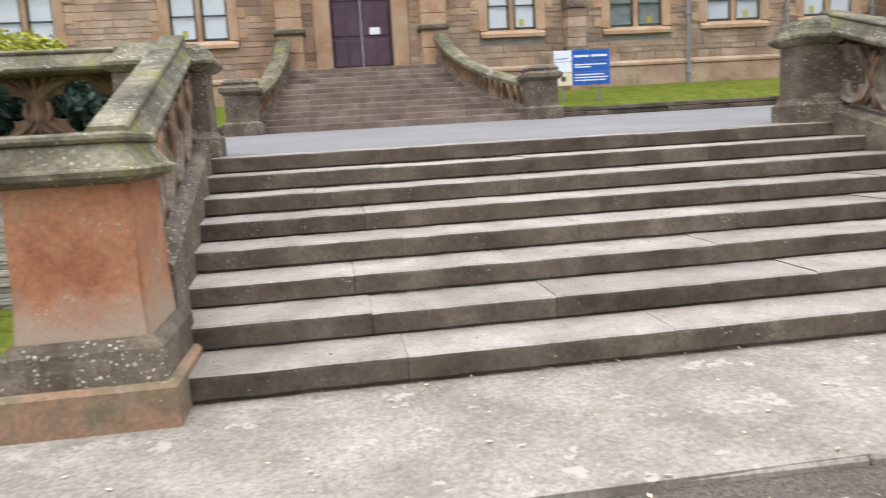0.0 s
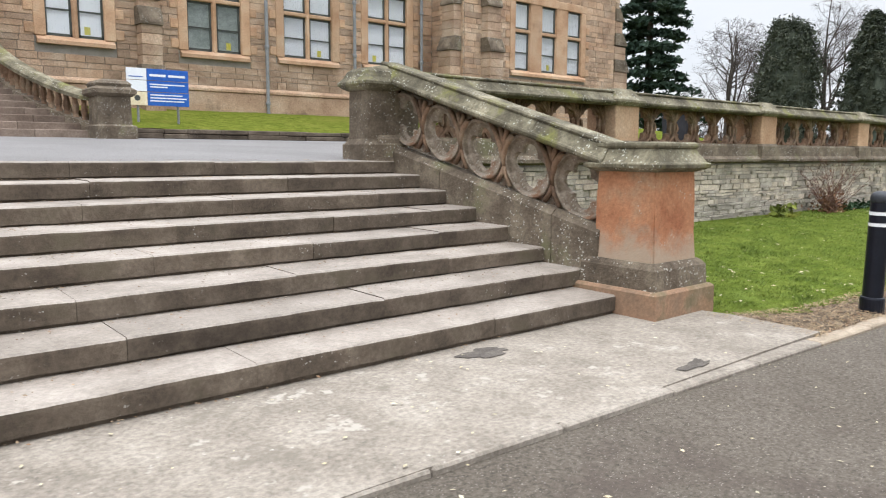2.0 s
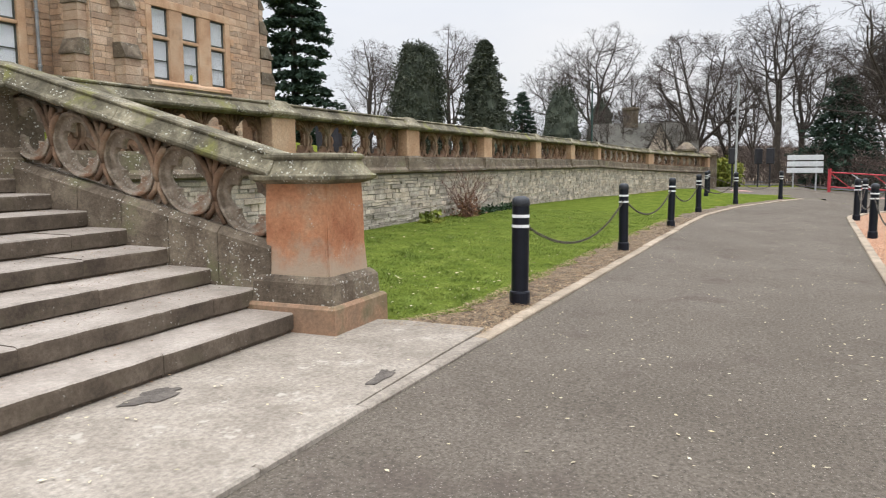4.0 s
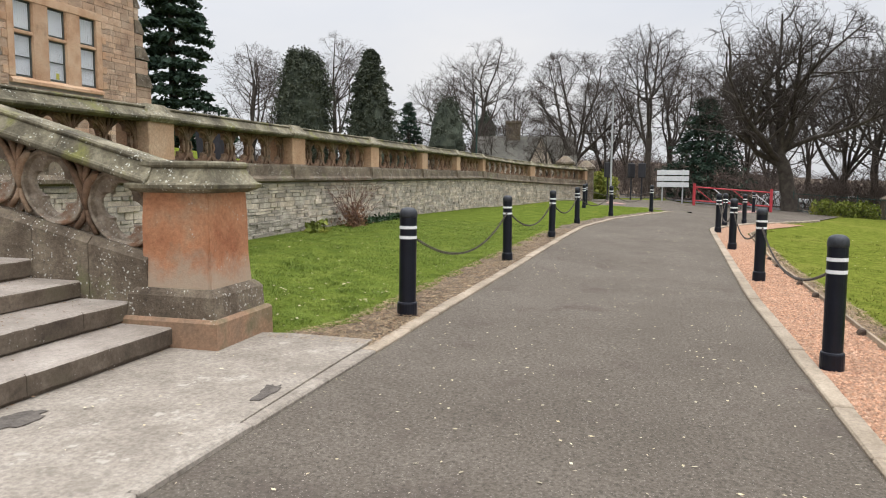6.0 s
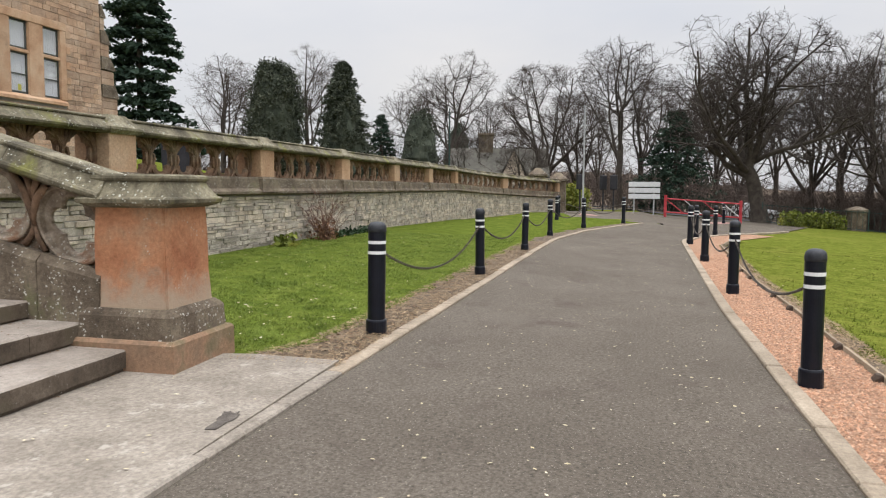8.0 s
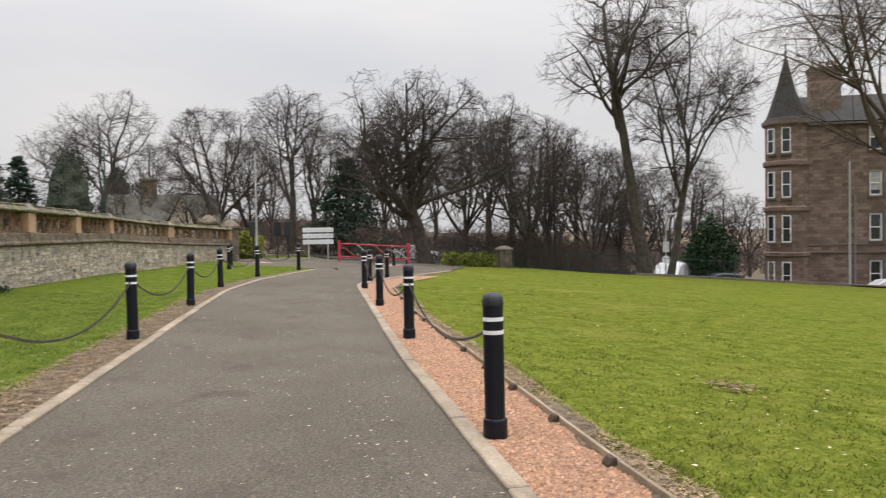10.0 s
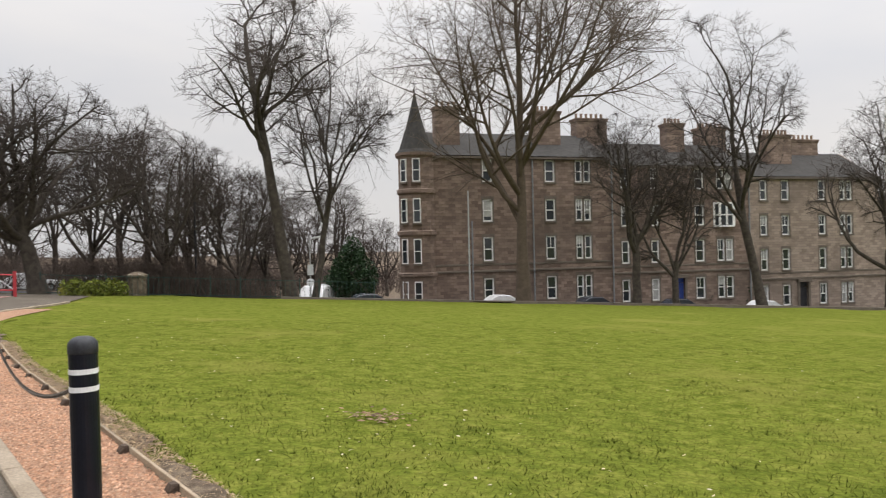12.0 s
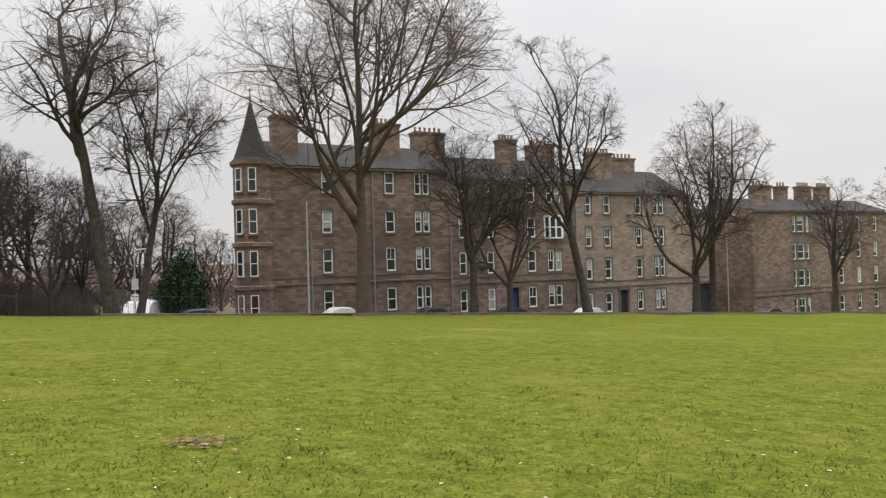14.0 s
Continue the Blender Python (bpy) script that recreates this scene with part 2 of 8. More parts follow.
REDGRAVEL = surface("red_gravel_bed", [(0.20, 0.104, 0.062), (0.34, 0.198, 0.124), (0.45, 0.295, 0.20)], 26.0, 90.0, 0.95, 1.0, world=True, dist=0.02)
STREET = surface("street_asphalt", [(0.07, 0.07, 0.072), (0.10, 0.10, 0.10)], 0.4, 60.0, 0.9, 0.2, world=True)


# ---- building blocks ----
def box(bm, x0, x1, y0, y1, z0, z1, bev=0.0):
    v = [bm.verts.new(p) for p in ((x0, y0, z0), (x1, y0, z0), (x1, y1, z0), (x0, y1, z0), (x0, y0, z1), (x1, y0, z1), (x1, y1, z1), (x0, y1, z1))]
    fs = [bm.faces.new([v[i] for i in q]) for q in ((3, 2, 1, 0), (4, 5, 6, 7), (0, 1, 5, 4), (1, 2, 6, 5), (2, 3, 7, 6), (3, 0, 4, 7))]
    if bev:
        es = list({e for f in fs for e in f.edges})
        bmesh.ops.bevel(bm, geom=es, offset=bev, segments=1, affect="EDGES", profile=0.5)
    return v


def ring_stack(bm, rings, close=True):
    """Joins rings of equal length, each a list of points, into a skin with its ends closed."""
    rv = [[bm.verts.new(p) for p in r] for r in rings]
    n = len(rv[0])
    for a, b in zip(rv, rv[1:]):
        for i in range(n):
            bm.faces.new((a[i], a[(i + 1) % n], b[(i + 1) % n], b[i]))
    if close:
        bm.faces.new(rv[0][::-1])
        bm.faces.new(rv[-1])
    return rv


def square_stack(bm, cx, cy, levels, sy=1.0):
    """A square shaft with mouldings: levels of (z, half width)."""
    ring_stack(bm, [[(cx - h, cy - h * sy, z), (cx + h, cy - h * sy, z), (cx + h, cy + h * sy, z), (cx - h, cy + h * sy, z)] for z, h in levels])


def round_stack(bm, cx, cy, levels, n=20):
    ring_stack(bm, [[(cx + r * math.cos(2 * math.pi * i / n), cy + r * math.sin(2 * math.pi * i / n), z) for i in range(n)] for z, r in levels])


def sweep(bm, profile, path):
    """Sweeps a closed profile of (out, up) along a path of points, out being to the right of the way in plan, with mitred corners."""
    rings = []
    for i, p in enumerate(path):
        a, b = path[max(i - 1, 0)], path[min(i + 1, len(path) - 1)]
        d1 = Vector((p[0] - a[0], p[1] - a[1])) if i else Vector((b[0] - p[0], b[1] - p[1]))
        d2 = Vector((b[0] - p[0], b[1] - p[1])) if i < len(path) - 1 else d1
        d1.normalize(), d2.normalize()
        t = (d1 + d2).normalized()
        k = 1 / max(0.5, t.dot(d1))
        r = Vector((t.y, -t.x)) * k
        rings.append([(p[0] + r.x * o, p[1] + r.y * o, p[2] + u) for o, u in profile])
    ring_stack(bm, rings)


def tube(bm, path, rad, n=6):
    rings = []
    for i, p in enumerate(path):
        a, b = Vector(path[max(i - 1, 0)]), Vector(path[min(i + 1, len(path) - 1)])
        d = (b - a).normalized()
        u = d.orthogonal().normalized()
        w = d.cross(u)
        r = rad[i] if isinstance(rad, (list, tuple)) else rad
        rings.append([tuple(Vector(p) + (u * math.cos(2 * math.pi * k / n) + w * math.sin(2 * math.pi * k / n)) * r) for k in range(n)])
    ring_stack(bm, rings)


def mesh_of(name, bm, material, smooth=False):
    bmesh.ops.recalc_face_normals(bm, faces=bm.faces)
    me = bpy.data.meshes.new(name)
    bm.to_mesh(me)
    bm.free()
    me.materials.append(material)
    if smooth:
        for p in me.polygons:
            p.use_smooth = True
    return me


def part(name, bm, material, parent=None, label="", smooth=False):
    """Links a bmesh as one mesh object under a thing or a part."""
    ob = new(name, mesh_of(name, bm, material, smooth) if isinstance(bm, bmesh.types.BMesh) else bm)
    if parent:
        ob.parent = parent
    return tagged(ob, label)


def thing(name, label, category, group="", kind="", at=(0, 0, 0), turn=0.0):
    ob = new(name)
    ob.matrix_world = pose(*at, 0, 0, turn)
    return tagged(ob, label, category, group, kind)


def raw_mesh(name, verts, faces, material):
    me = bpy.data.meshes.new(name)
    me.from_pydata(verts, [], faces)
    me.update()
    me.materials.append(material)
    return me


def lerp_at(table, x):
    if x <= table[0][0]:
        return table[0][1]
    for (a, va), (b, vb) in zip(table, table[1:]):
        if x <= b:
            return va + (vb - va) * (x - a) / (b - a)
    return table[-1][1]


# ---- ground ----
ROAD_L = [(-60, -1.36), (-5, -1.42), (0, -1.57), (5, -1.77), (12, -2.02), (16, -2.22), (20, -2.85), (22, -3.4), (25, -4.4), (27, -5.1)]
ROAD_R = [(-60, -4.5), (-1, -4.88), (5, -5.02), (18, -5.75), (21, -6.5), (24, -7.7), (27, -9.2), (33, -12.0), (46, -16.5), (60, -21)]
EDGING = [(-60, -5.3), (1, -5.76), (4, -5.91), (9, -6.08), (18, -6.85), (22, -8.2), (27, -10.3)]
APRON = [(28, -4.7), (31, -4.0), (33, -1.8), (40.5, -1.0), (41.5, 12.0)]
WALL_FOOT = [(-60, 0.12), (15, 0.11), (24, -0.06), (36, -0.26), (45, -0.36)]


def ground_z(x, y):
    yl, yr = lerp_at(ROAD_L, x), lerp_at(ROAD_R, x)
    road_l, road_r = -0.06, -0.17
    if x > 27:
        yl = max(yl, -5.1 + (x - 27) * 0.5)
    if y > yl:
        t = min(1.0, (y - yl) / (3.6 - yl)) if yl < 3.5 else 1.0
        t *= min(1.0, max(0.0, (x - 0.9) / 0.9, (-8.6 - x) / 1.5))
        z = road_l + t * (lerp_at(WALL_FOOT, x) - road_l)
        return z - max(0.0, min(x - 45, 60)) * 0.01
    if y > -6:
        return road_l + (road_r - road_l) * min(1.0, (yl - y) / 3.5) - max(0.0, min(x - 45, 60)) * 0.01
    z = -0.17 - 0.0022 * x + 0.0648 * (y + 6)
    far = (x + 3.1) * 0.919 - (y + 4.2) * 0.394
    z = max(z, -8.0) - max(0.0, min(x - 45, 60)) * 0.01
    if y < -22:
        z -= 1.3 * min(1.0, max(0.0, (far - 48.6) / 2.0)) * min(1.0, (-22 - y) / 6.0)
    return z


def spaced(lo, hi, fine_lo, fine_hi, step, grow=1.25):
    out = list(np.arange(fine_lo, fine_hi + 1e-6, step))
    s, x = step, fine_hi
    while x < hi:
        s *= grow
        x += s
        out.append(x)
    s, x = step, fine_lo
    while x > lo:
        s *= grow
        x -= s
        out.insert(0, x)
    return out


def lump(x, y):
    """Small unevenness of the open lawn; the strip under the terrace wall is level."""
    if y > -2.0 and 0.3 < x < 30:
        return 0.0
    return 0.035 * (noise.noise((x * 0.35, y * 0.35, 0.0)) + 0.3 * noise.noise((x * 1.4, y * 1.4, 3.0)))


def build_ground():
    xs, ys = spaced(-1500, 2500, -14, 30, 0.45), spaced(-2500, 2500, -16, 5, 0.35)
    verts, faces = [], []
    for y in ys:
        for x in xs:
            z = ground_z(x, y)
            if not (lerp_at(ROAD_R, x) - 0.4 < y < lerp_at(ROAD_L, x) + 0.2):
                z += lump(x, y)
            else:
                z -= 0.03
            if -9.6 < x < 0.8 and -1.6 < y < 0.6:
                z -= 0.06
            verts.append((x, y, z))
    n = len(xs)
    for j in range(len(ys) - 1):
        for i in range(n - 1):
            faces.append((j * n + i, j * n + i + 1, (j + 1) * n + i + 1, (j + 1) * n + i))
    ob = new("ground", raw_mesh("ground", verts, faces, GRASS_G))
    for p in ob.data.polygons:
        p.use_smooth = True
    tagged(ob, "mown green lawn with worn yellowish patches, sloping away", "lawn", kind="structure")


def strip(name, xs, lo, hi, lift, material, label, category, rows=6, rough_edge=0.0, rough_low=1.0):
    """A sheet over the ground between two lines y = lo(x) and y = hi(x)."""
    verts, faces = [], []
    for i, x in enumerate(xs):
        a, b = lo(x), hi(x)
        if rough_edge:
            a += rough_low * rough_edge * (noise.noise((x * 1.7, 5.0, 1.0)) + 0.5 * noise.noise((x * 6.0, 5.0, 1.0)))
            b += rough_edge * noise.noise((x * 1.7, 9.0, 4.0)) + rough_edge * 0.5 * noise.noise((x * 6.0, 9.0, 4.0))
        for j in range(rows + 1):
            y = a + (b - a) * j / rows
            verts.append((x, y, ground_z(x, y) + lift))
    m = rows + 1
    for i in range(len(xs) - 1):
        for j in range(rows):
            faces.append((i * m + j, (i + 1) * m + j, (i + 1) * m + j + 1, i * m + j + 1))
    ob = new(name, raw_mesh(name, verts, faces, material))
    return tagged(ob, label, category, kind="structure")


build_ground()
road_xs = list(np.arange(-60, 28.01, 0.5))
strip("road", road_xs, lambda x: lerp_at(ROAD_R, x), lambda x: lerp_at(ROAD_L, x), 0.012, ASPHALT, "worn grey-brown tarmac drive with pale specks", "drive", 8)
strip("road_apron", list(np.arange(28, 47.01, 0.5)), lambda x: lerp_at(ROAD_R, x), lambda x: lerp_at(APRON, x), 0.016, ASPHALT, "tarmac apron before the red gate", "drive", 40)
strip("soil_bed", list(np.arange(0.66, 26.5, 0.15)), lambda x: lerp_at(ROAD_L, x) + 0.08, lambda x: lerp_at(ROAD_L, x) + (0.62 + 0.6 * max(0, 1 - x / 1.4)), 0.03, SOIL, "bare soil and dead leaves along the kerb", "soil", 4, 0.24, 0.0)
strip("lawn_strip", list(np.arange(0.5, 41, 0.3)), lambda x: max(lerp_at(ROAD_L, x) + 0.30, lerp_at(APRON, x) if x > 28 else -9), lambda x: 3.62 - max(0.0, x - 29) * 0.3, 0.018, LUSH_G, "lush green tufted lawn under the terrace wall", "lawn", 8)
strip("gravel_bed", list(np.arange(-60, 27, 0.2)), lambda x: lerp_at(EDGING, x) + 0.02, lambda x: lerp_at(ROAD_R, x) - 0.13, 0.022, REDGRAVEL, "bed of loose red gravel between drive and lawn", "gravel", 5)
strip("litter_edge", list(np.arange(-30, 19, 0.15)), lambda x: lerp_at(EDGING, x) - 0.17, lambda x: lerp_at(EDGING, x) - 0.02, 0.03, SOIL, "dead leaves and soil beside the timber edging", "soil", 3, 0.2)


def kerb_run(name, line, side, x0, x1, length, label):
    top = thing(name, label, "kerb", kind="structure")
    rnd = random.Random(5)
    x, k = x0, 0
    while x < x1:
        nx = min(x1, x + length * rnd.uniform(0.9, 1.1))
        ya, yb = lerp_at(line, x), lerp_at(line, nx)
        z = ground_z((x + nx) / 2, (ya + yb) / 2 - side * 0.02)
        bm = bmesh.new()
        ln = math.hypot(nx - x, yb - ya)
        box(bm, 0, ln - 0.008, -0.07, 0.07, -0.12, 0.045 + rnd.uniform(-0.006, 0.006), 0.012)
        ob = part("kerb_stone", bm, CONCRETE if side > 0 and x < 0.2 else KERB, top)
        ob.matrix_local = pose(x, ya + side * 0.07, z, 0, 0, math.degrees(math.atan2(yb - ya, nx - x)))
        x = nx
    return top


kerb_run("kerb_left", ROAD_L, 1, -20, 27, 0.92, "weathered pale concrete kerb edging the drive")
kerb_run("kerb_right", ROAD_R, -1, -12, 33, 0.92, "low grey concrete kerb edging the drive")

# concrete pad before the steps
bm = bmesh.new()
for i in range(9):
    xa, xb = -9.5 + i * 1.13, -9.5 + (i + 1) * 1.13
    for k in range(4):
        ya, yb = -1.445 + 0.386 * k, -1.445 + 0.386 * (k + 1)
        q = [(xa, ya), (xb, ya), (xb, yb), (xa, yb)]
        bm.faces.new([bm.verts.new((min(x, 0.66) + (0.1 * noise.noise((x, y * 3, 2)) if x > 0.6 else 0), y, -0.008 + 0.006 * noise.noise((x, y, 0)))) for x, y in q])
bmesh.ops.remove_doubles(bm, verts=bm.verts, dist=0.002)
bmesh.ops.subdivide_edges(bm, edges=bm.edges, cuts=3, use_grid_fill=True)
ext = bmesh.ops.extrude_face_region(bm, geom=bm.faces[:])
for v in [e for e in ext["geom"] if isinstance(e, bmesh.types.BMVert)]:
    v.co.z -= 0.1
tagged(part("pavement", bm, CONCRETE), "stained pale concrete pad at the foot of the steps", "concrete pad", kind="structure")

for x, y, w, d, a in ((-1.85, -0.22, 0.40, 0.20, -4), (-0.95, -1.32, 0.34, 0.10, 4)):
    bm = bmesh.new()
    n = 28
    rim = []
    for k in range(n):
        c, s = math.cos(6.2832 * k / n), math.sin(6.2832 * k / n)
        q = 1.05 * (1 + 0.75 * noise.noise((c * 1.6, s * 1.6, x)) + 0.25 * noise.noise((k * 0.9, x, 1)))
        rim.append(bm.verts.new((w / 2 * c * q, d / 2 * s * q, 0)))
    bm.faces.new(rim)
    ext = bmesh.ops.extrude_face_region(bm, geom=bm.faces[:])
    for v in [e for e in ext["geom"] if isinstance(e, bmesh.types.BMVert)]:
        v.co.z += 0.002
    ob = part("repair_patch", bm, PATCH)
    ob.matrix_world = pose(x, y, -0.004, 0, 0, a)
    tagged(ob, "dark worn repair patch in the concrete pad", "patch", "repair patches")

# ---- lower flight of steps ----
RISE, TREAD, FIRST = 0.1618, 0.493, 0.46
STAIR_TOP = 8 * RISE


def right_end(y):
    return -0.03 - 0.004 * y


def left_end(y):
    return -6.34 - 0.069 * y


def riser_y(k):
    return FIRST + (k - 1) * TREAD if k else 0.0


def build_steps():
    top = thing("stairs", "broad flight of eight worn brown stone steps", "steps", kind="structure")
    rnd = random.Random(11)
    for k in range(8):
        y0 = riser_y(k)
        depth = riser_y(k + 1) - y0 + 0.10 if k < 7 else 0.45
        x, xr = left_end(y0) - 0.25, right_end(y0) + 0.30
        cuts = [x]
        while cuts[-1] < xr - 2.0:
            cuts.append(cuts[-1] + rnd.uniform(1.1, 2.0))
        cuts.append(xr)
        for a, b in zip(cuts, cuts[1:]):
            bm = bmesh.new()
            n = max(2, int((b - a) / 0.09))
            drop, lean = rnd.uniform(-0.004, 0.006), rnd.uniform(-0.004, 0.004)
            z1, z0 = (k + 1) * RISE - drop, k * RISE - (0.10 if k == 0 else 0.02)
            rings = []
            for i in range(n + 1):
                xx = a + 0.0015 + (b - a - 0.003) * i / n
                w = 0.008 * noise.noise((xx * 2.1, k * 3.1, 0)) + 0.007 * noise.noise((xx * 9, k, 2))
                h = z1 + 0.005 * noise.noise((xx * 3, k * 2.0, 7)) + 0.004 * noise.noise((xx * 11, k, 5))
                yf = y0 + lean + w
                zc = max(k * RISE, 0.0) + 0.016 + 0.006 * noise.noise((xx * 4, k * 1.7, 4))
                rings.append([(xx, yf + 0.03, z0), (xx, yf + 0.03, zc), (xx, yf + 0.004, zc + 0.006), (xx, yf + 0.003, h - 0.03), (xx, yf + 0.006, h - 0.012), (xx, yf + 0.020, h), (xx, y0 + depth, h + 0.004), (xx, y0 + depth, z0)])
            ring_stack(bm, rings)
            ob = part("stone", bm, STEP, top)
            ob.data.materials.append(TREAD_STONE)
            # Upward faces take the paler stone, with wear and top light in its colour.
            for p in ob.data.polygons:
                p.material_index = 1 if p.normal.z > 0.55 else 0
    return top


build_steps()


# ---- stone mouldings ----
COPE = [(-0.235, 0.0), (0.235, 0.0), (0.265, 0.02), (0.27, 0.045), (0.255, 0.062), (0.235, 0.066), (0.145, 0.165), (0.158, 0.172), (0.162, 0.188), (0.145, 0.205), (-0.145, 0.205),
        (-0.162, 0.188), (-0.158, 0.172), (-0.145, 0.165), (-0.235, 0.066), (-0.255, 0.062), (-0.27, 0.045), (-0.265, 0.02)]


def gate_pillar(cx, cy, z0, label):
    top = thing("stone_pillar", label, "stone pillar", "pillars at the foot of the steps", at=(cx, cy, z0))
    bm = bmesh.new()
    square_stack(bm, 0, 0, [(-0.15, 0.462), (0.20, 0.458), (0.225, 0.435)])
    part("base_block", bm, RED_BASE, top, "reddish worn base block")
    bm = bmesh.new()
    square_stack(bm, 0, 0, [(0.222, 0.408), (0.40, 0.398), (0.43, 0.375), (0.455, 0.345)])
    part("plinth", bm, WEATHERED, top, "grey lichened plinth")
    bm = bmesh.new()
    square_stack(bm, 0, 0, [(0.45, 0.335), (0.70, 0.318), (1.0, 0.308), (1.245, 0.305)])
    bmesh.ops.bevel(bm, geom=[e for e in bm.edges if abs(e.verts[0].co.z - e.verts[1].co.z) > 0.1], offset=0.018, segments=2, affect="EDGES")
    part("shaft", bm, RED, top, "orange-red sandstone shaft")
    bm = bmesh.new()
    square_stack(bm, 0, 0, [(1.235, 0.312), (1.244, 0.332), (1.258, 0.372), (1.266, 0.378), (1.272, 0.398), (1.302, 0.404), (1.314, 0.394), (1.320, 0.376), (1.355, 0.350), (1.395, 0.324), (1.430, 0.306), (1.438, 0.300), (1.444, 0.316), (1.462, 0.324), (1.482, 0.320), (1.496, 0.300)])
    part("cap", bm, COPING, top, "moulded cap green with moss")
    return top


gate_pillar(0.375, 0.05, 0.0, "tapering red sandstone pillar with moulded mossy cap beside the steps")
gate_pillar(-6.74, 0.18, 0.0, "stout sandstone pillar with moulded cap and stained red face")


def stair_post(cx, cy, z0, half, label, sy=1.0):
    top = thing("stair_post", label, "stone post", "posts at the head of the steps", at=(cx, cy, z0))
    bm = bmesh.new()
    square_stack(bm, 0, 0, [(-0.06, half + 0.06), (0.19, half + 0.06), (0.235, half + 0.018), (0.26, half)], sy)
    part("plinth", bm, WEATHERED, top)
    bm = bmesh.new()
    square_stack(bm, 0, 0, [(0.252, half), (0.845, half - 0.006)], sy)
    part("shaft", bm, WEATHERED, top)
    bm = bmesh.new()
    square_stack(bm, 0, 0, [(0.838, half + 0.012), (0.866, half + 0.058), (0.907, half + 0.10), (0.936, half + 0.10), (0.995, half + 0.047), (1.065, half + 0.012), (1.105, half - 0.035)], sy)
    part("cap", bm, COPING, top)
    return top


stair_post(-0.11, 3.715, STAIR_TOP, 0.205, "square weathered post with moulded cap at the stair head")
stair_post(-6.78, 3.715, STAIR_TOP, 0.205, "square weathered post with dark cap at the stair head")


def pierced_panel(bm, w, h, foil, ring, d, plate, field, seg=8):
    """A slab in the x-z plane, pierced by a quatrefoil within a moulded ring: half depths of ring, plate and outer field."""
    n = seg * 8

    def lobe(a):
        p = (a + math.pi / 4) % (math.pi / 2) - math.pi / 4
        return foil * (0.5 * math.cos(p) + math.sqrt(0.42 ** 2 - (0.5 * math.sin(p)) ** 2))

    angles = [2 * math.pi * i / n for i in range(n)]
    unit = [(math.cos(a), math.sin(a)) for a in angles]
    hole = [(lobe(a) * c, lobe(a) * q) for a, (c, q) in zip(angles, unit)]

    def circle(r):
        return [(r * c, r * q) for c, q in unit]

    def grown(k, limit):
        return [(x * min(k, limit / math.hypot(x, z)), z * min(k, limit / math.hypot(x, z))) for x, z in hole]

    outer = [(c * min(w / 2 / max(abs(c), 1e-6), h / 2 / max(abs(q), 1e-6)), q * min(w / 2 / max(abs(c), 1e-6), h / 2 / max(abs(q), 1e-6))) for c, q in unit]
    front = [(outer, field), (circle(ring), field), (circle(ring * 0.985), d), (circle(ring * 0.94), d * 1.08), (circle(ring * 0.89), d * 0.98), (circle(ring * 0.855), plate * 1.25), (circle(ring * 0.84), plate),
             (grown(1.16, ring * 0.83), plate), (grown(1.10, ring * 0.82), plate * 1.12), (grown(1.04, ring * 0.81), plate * 0.9), (hole, plate * 0.4)]
    loops = front + [(pts, -y) for pts, y in front[::-1]]
    vs = [[bm.verts.new((x, y, z)) for x, z in pts] for pts, y in loops]
    m = len(vs)
    for k in range(m):
        a, b = vs[k], vs[(k + 1) % m]
        for i in range(n):
            bm.faces.new((a[i], a[(i + 1) % n], b[(i + 1) % n], b[i]))


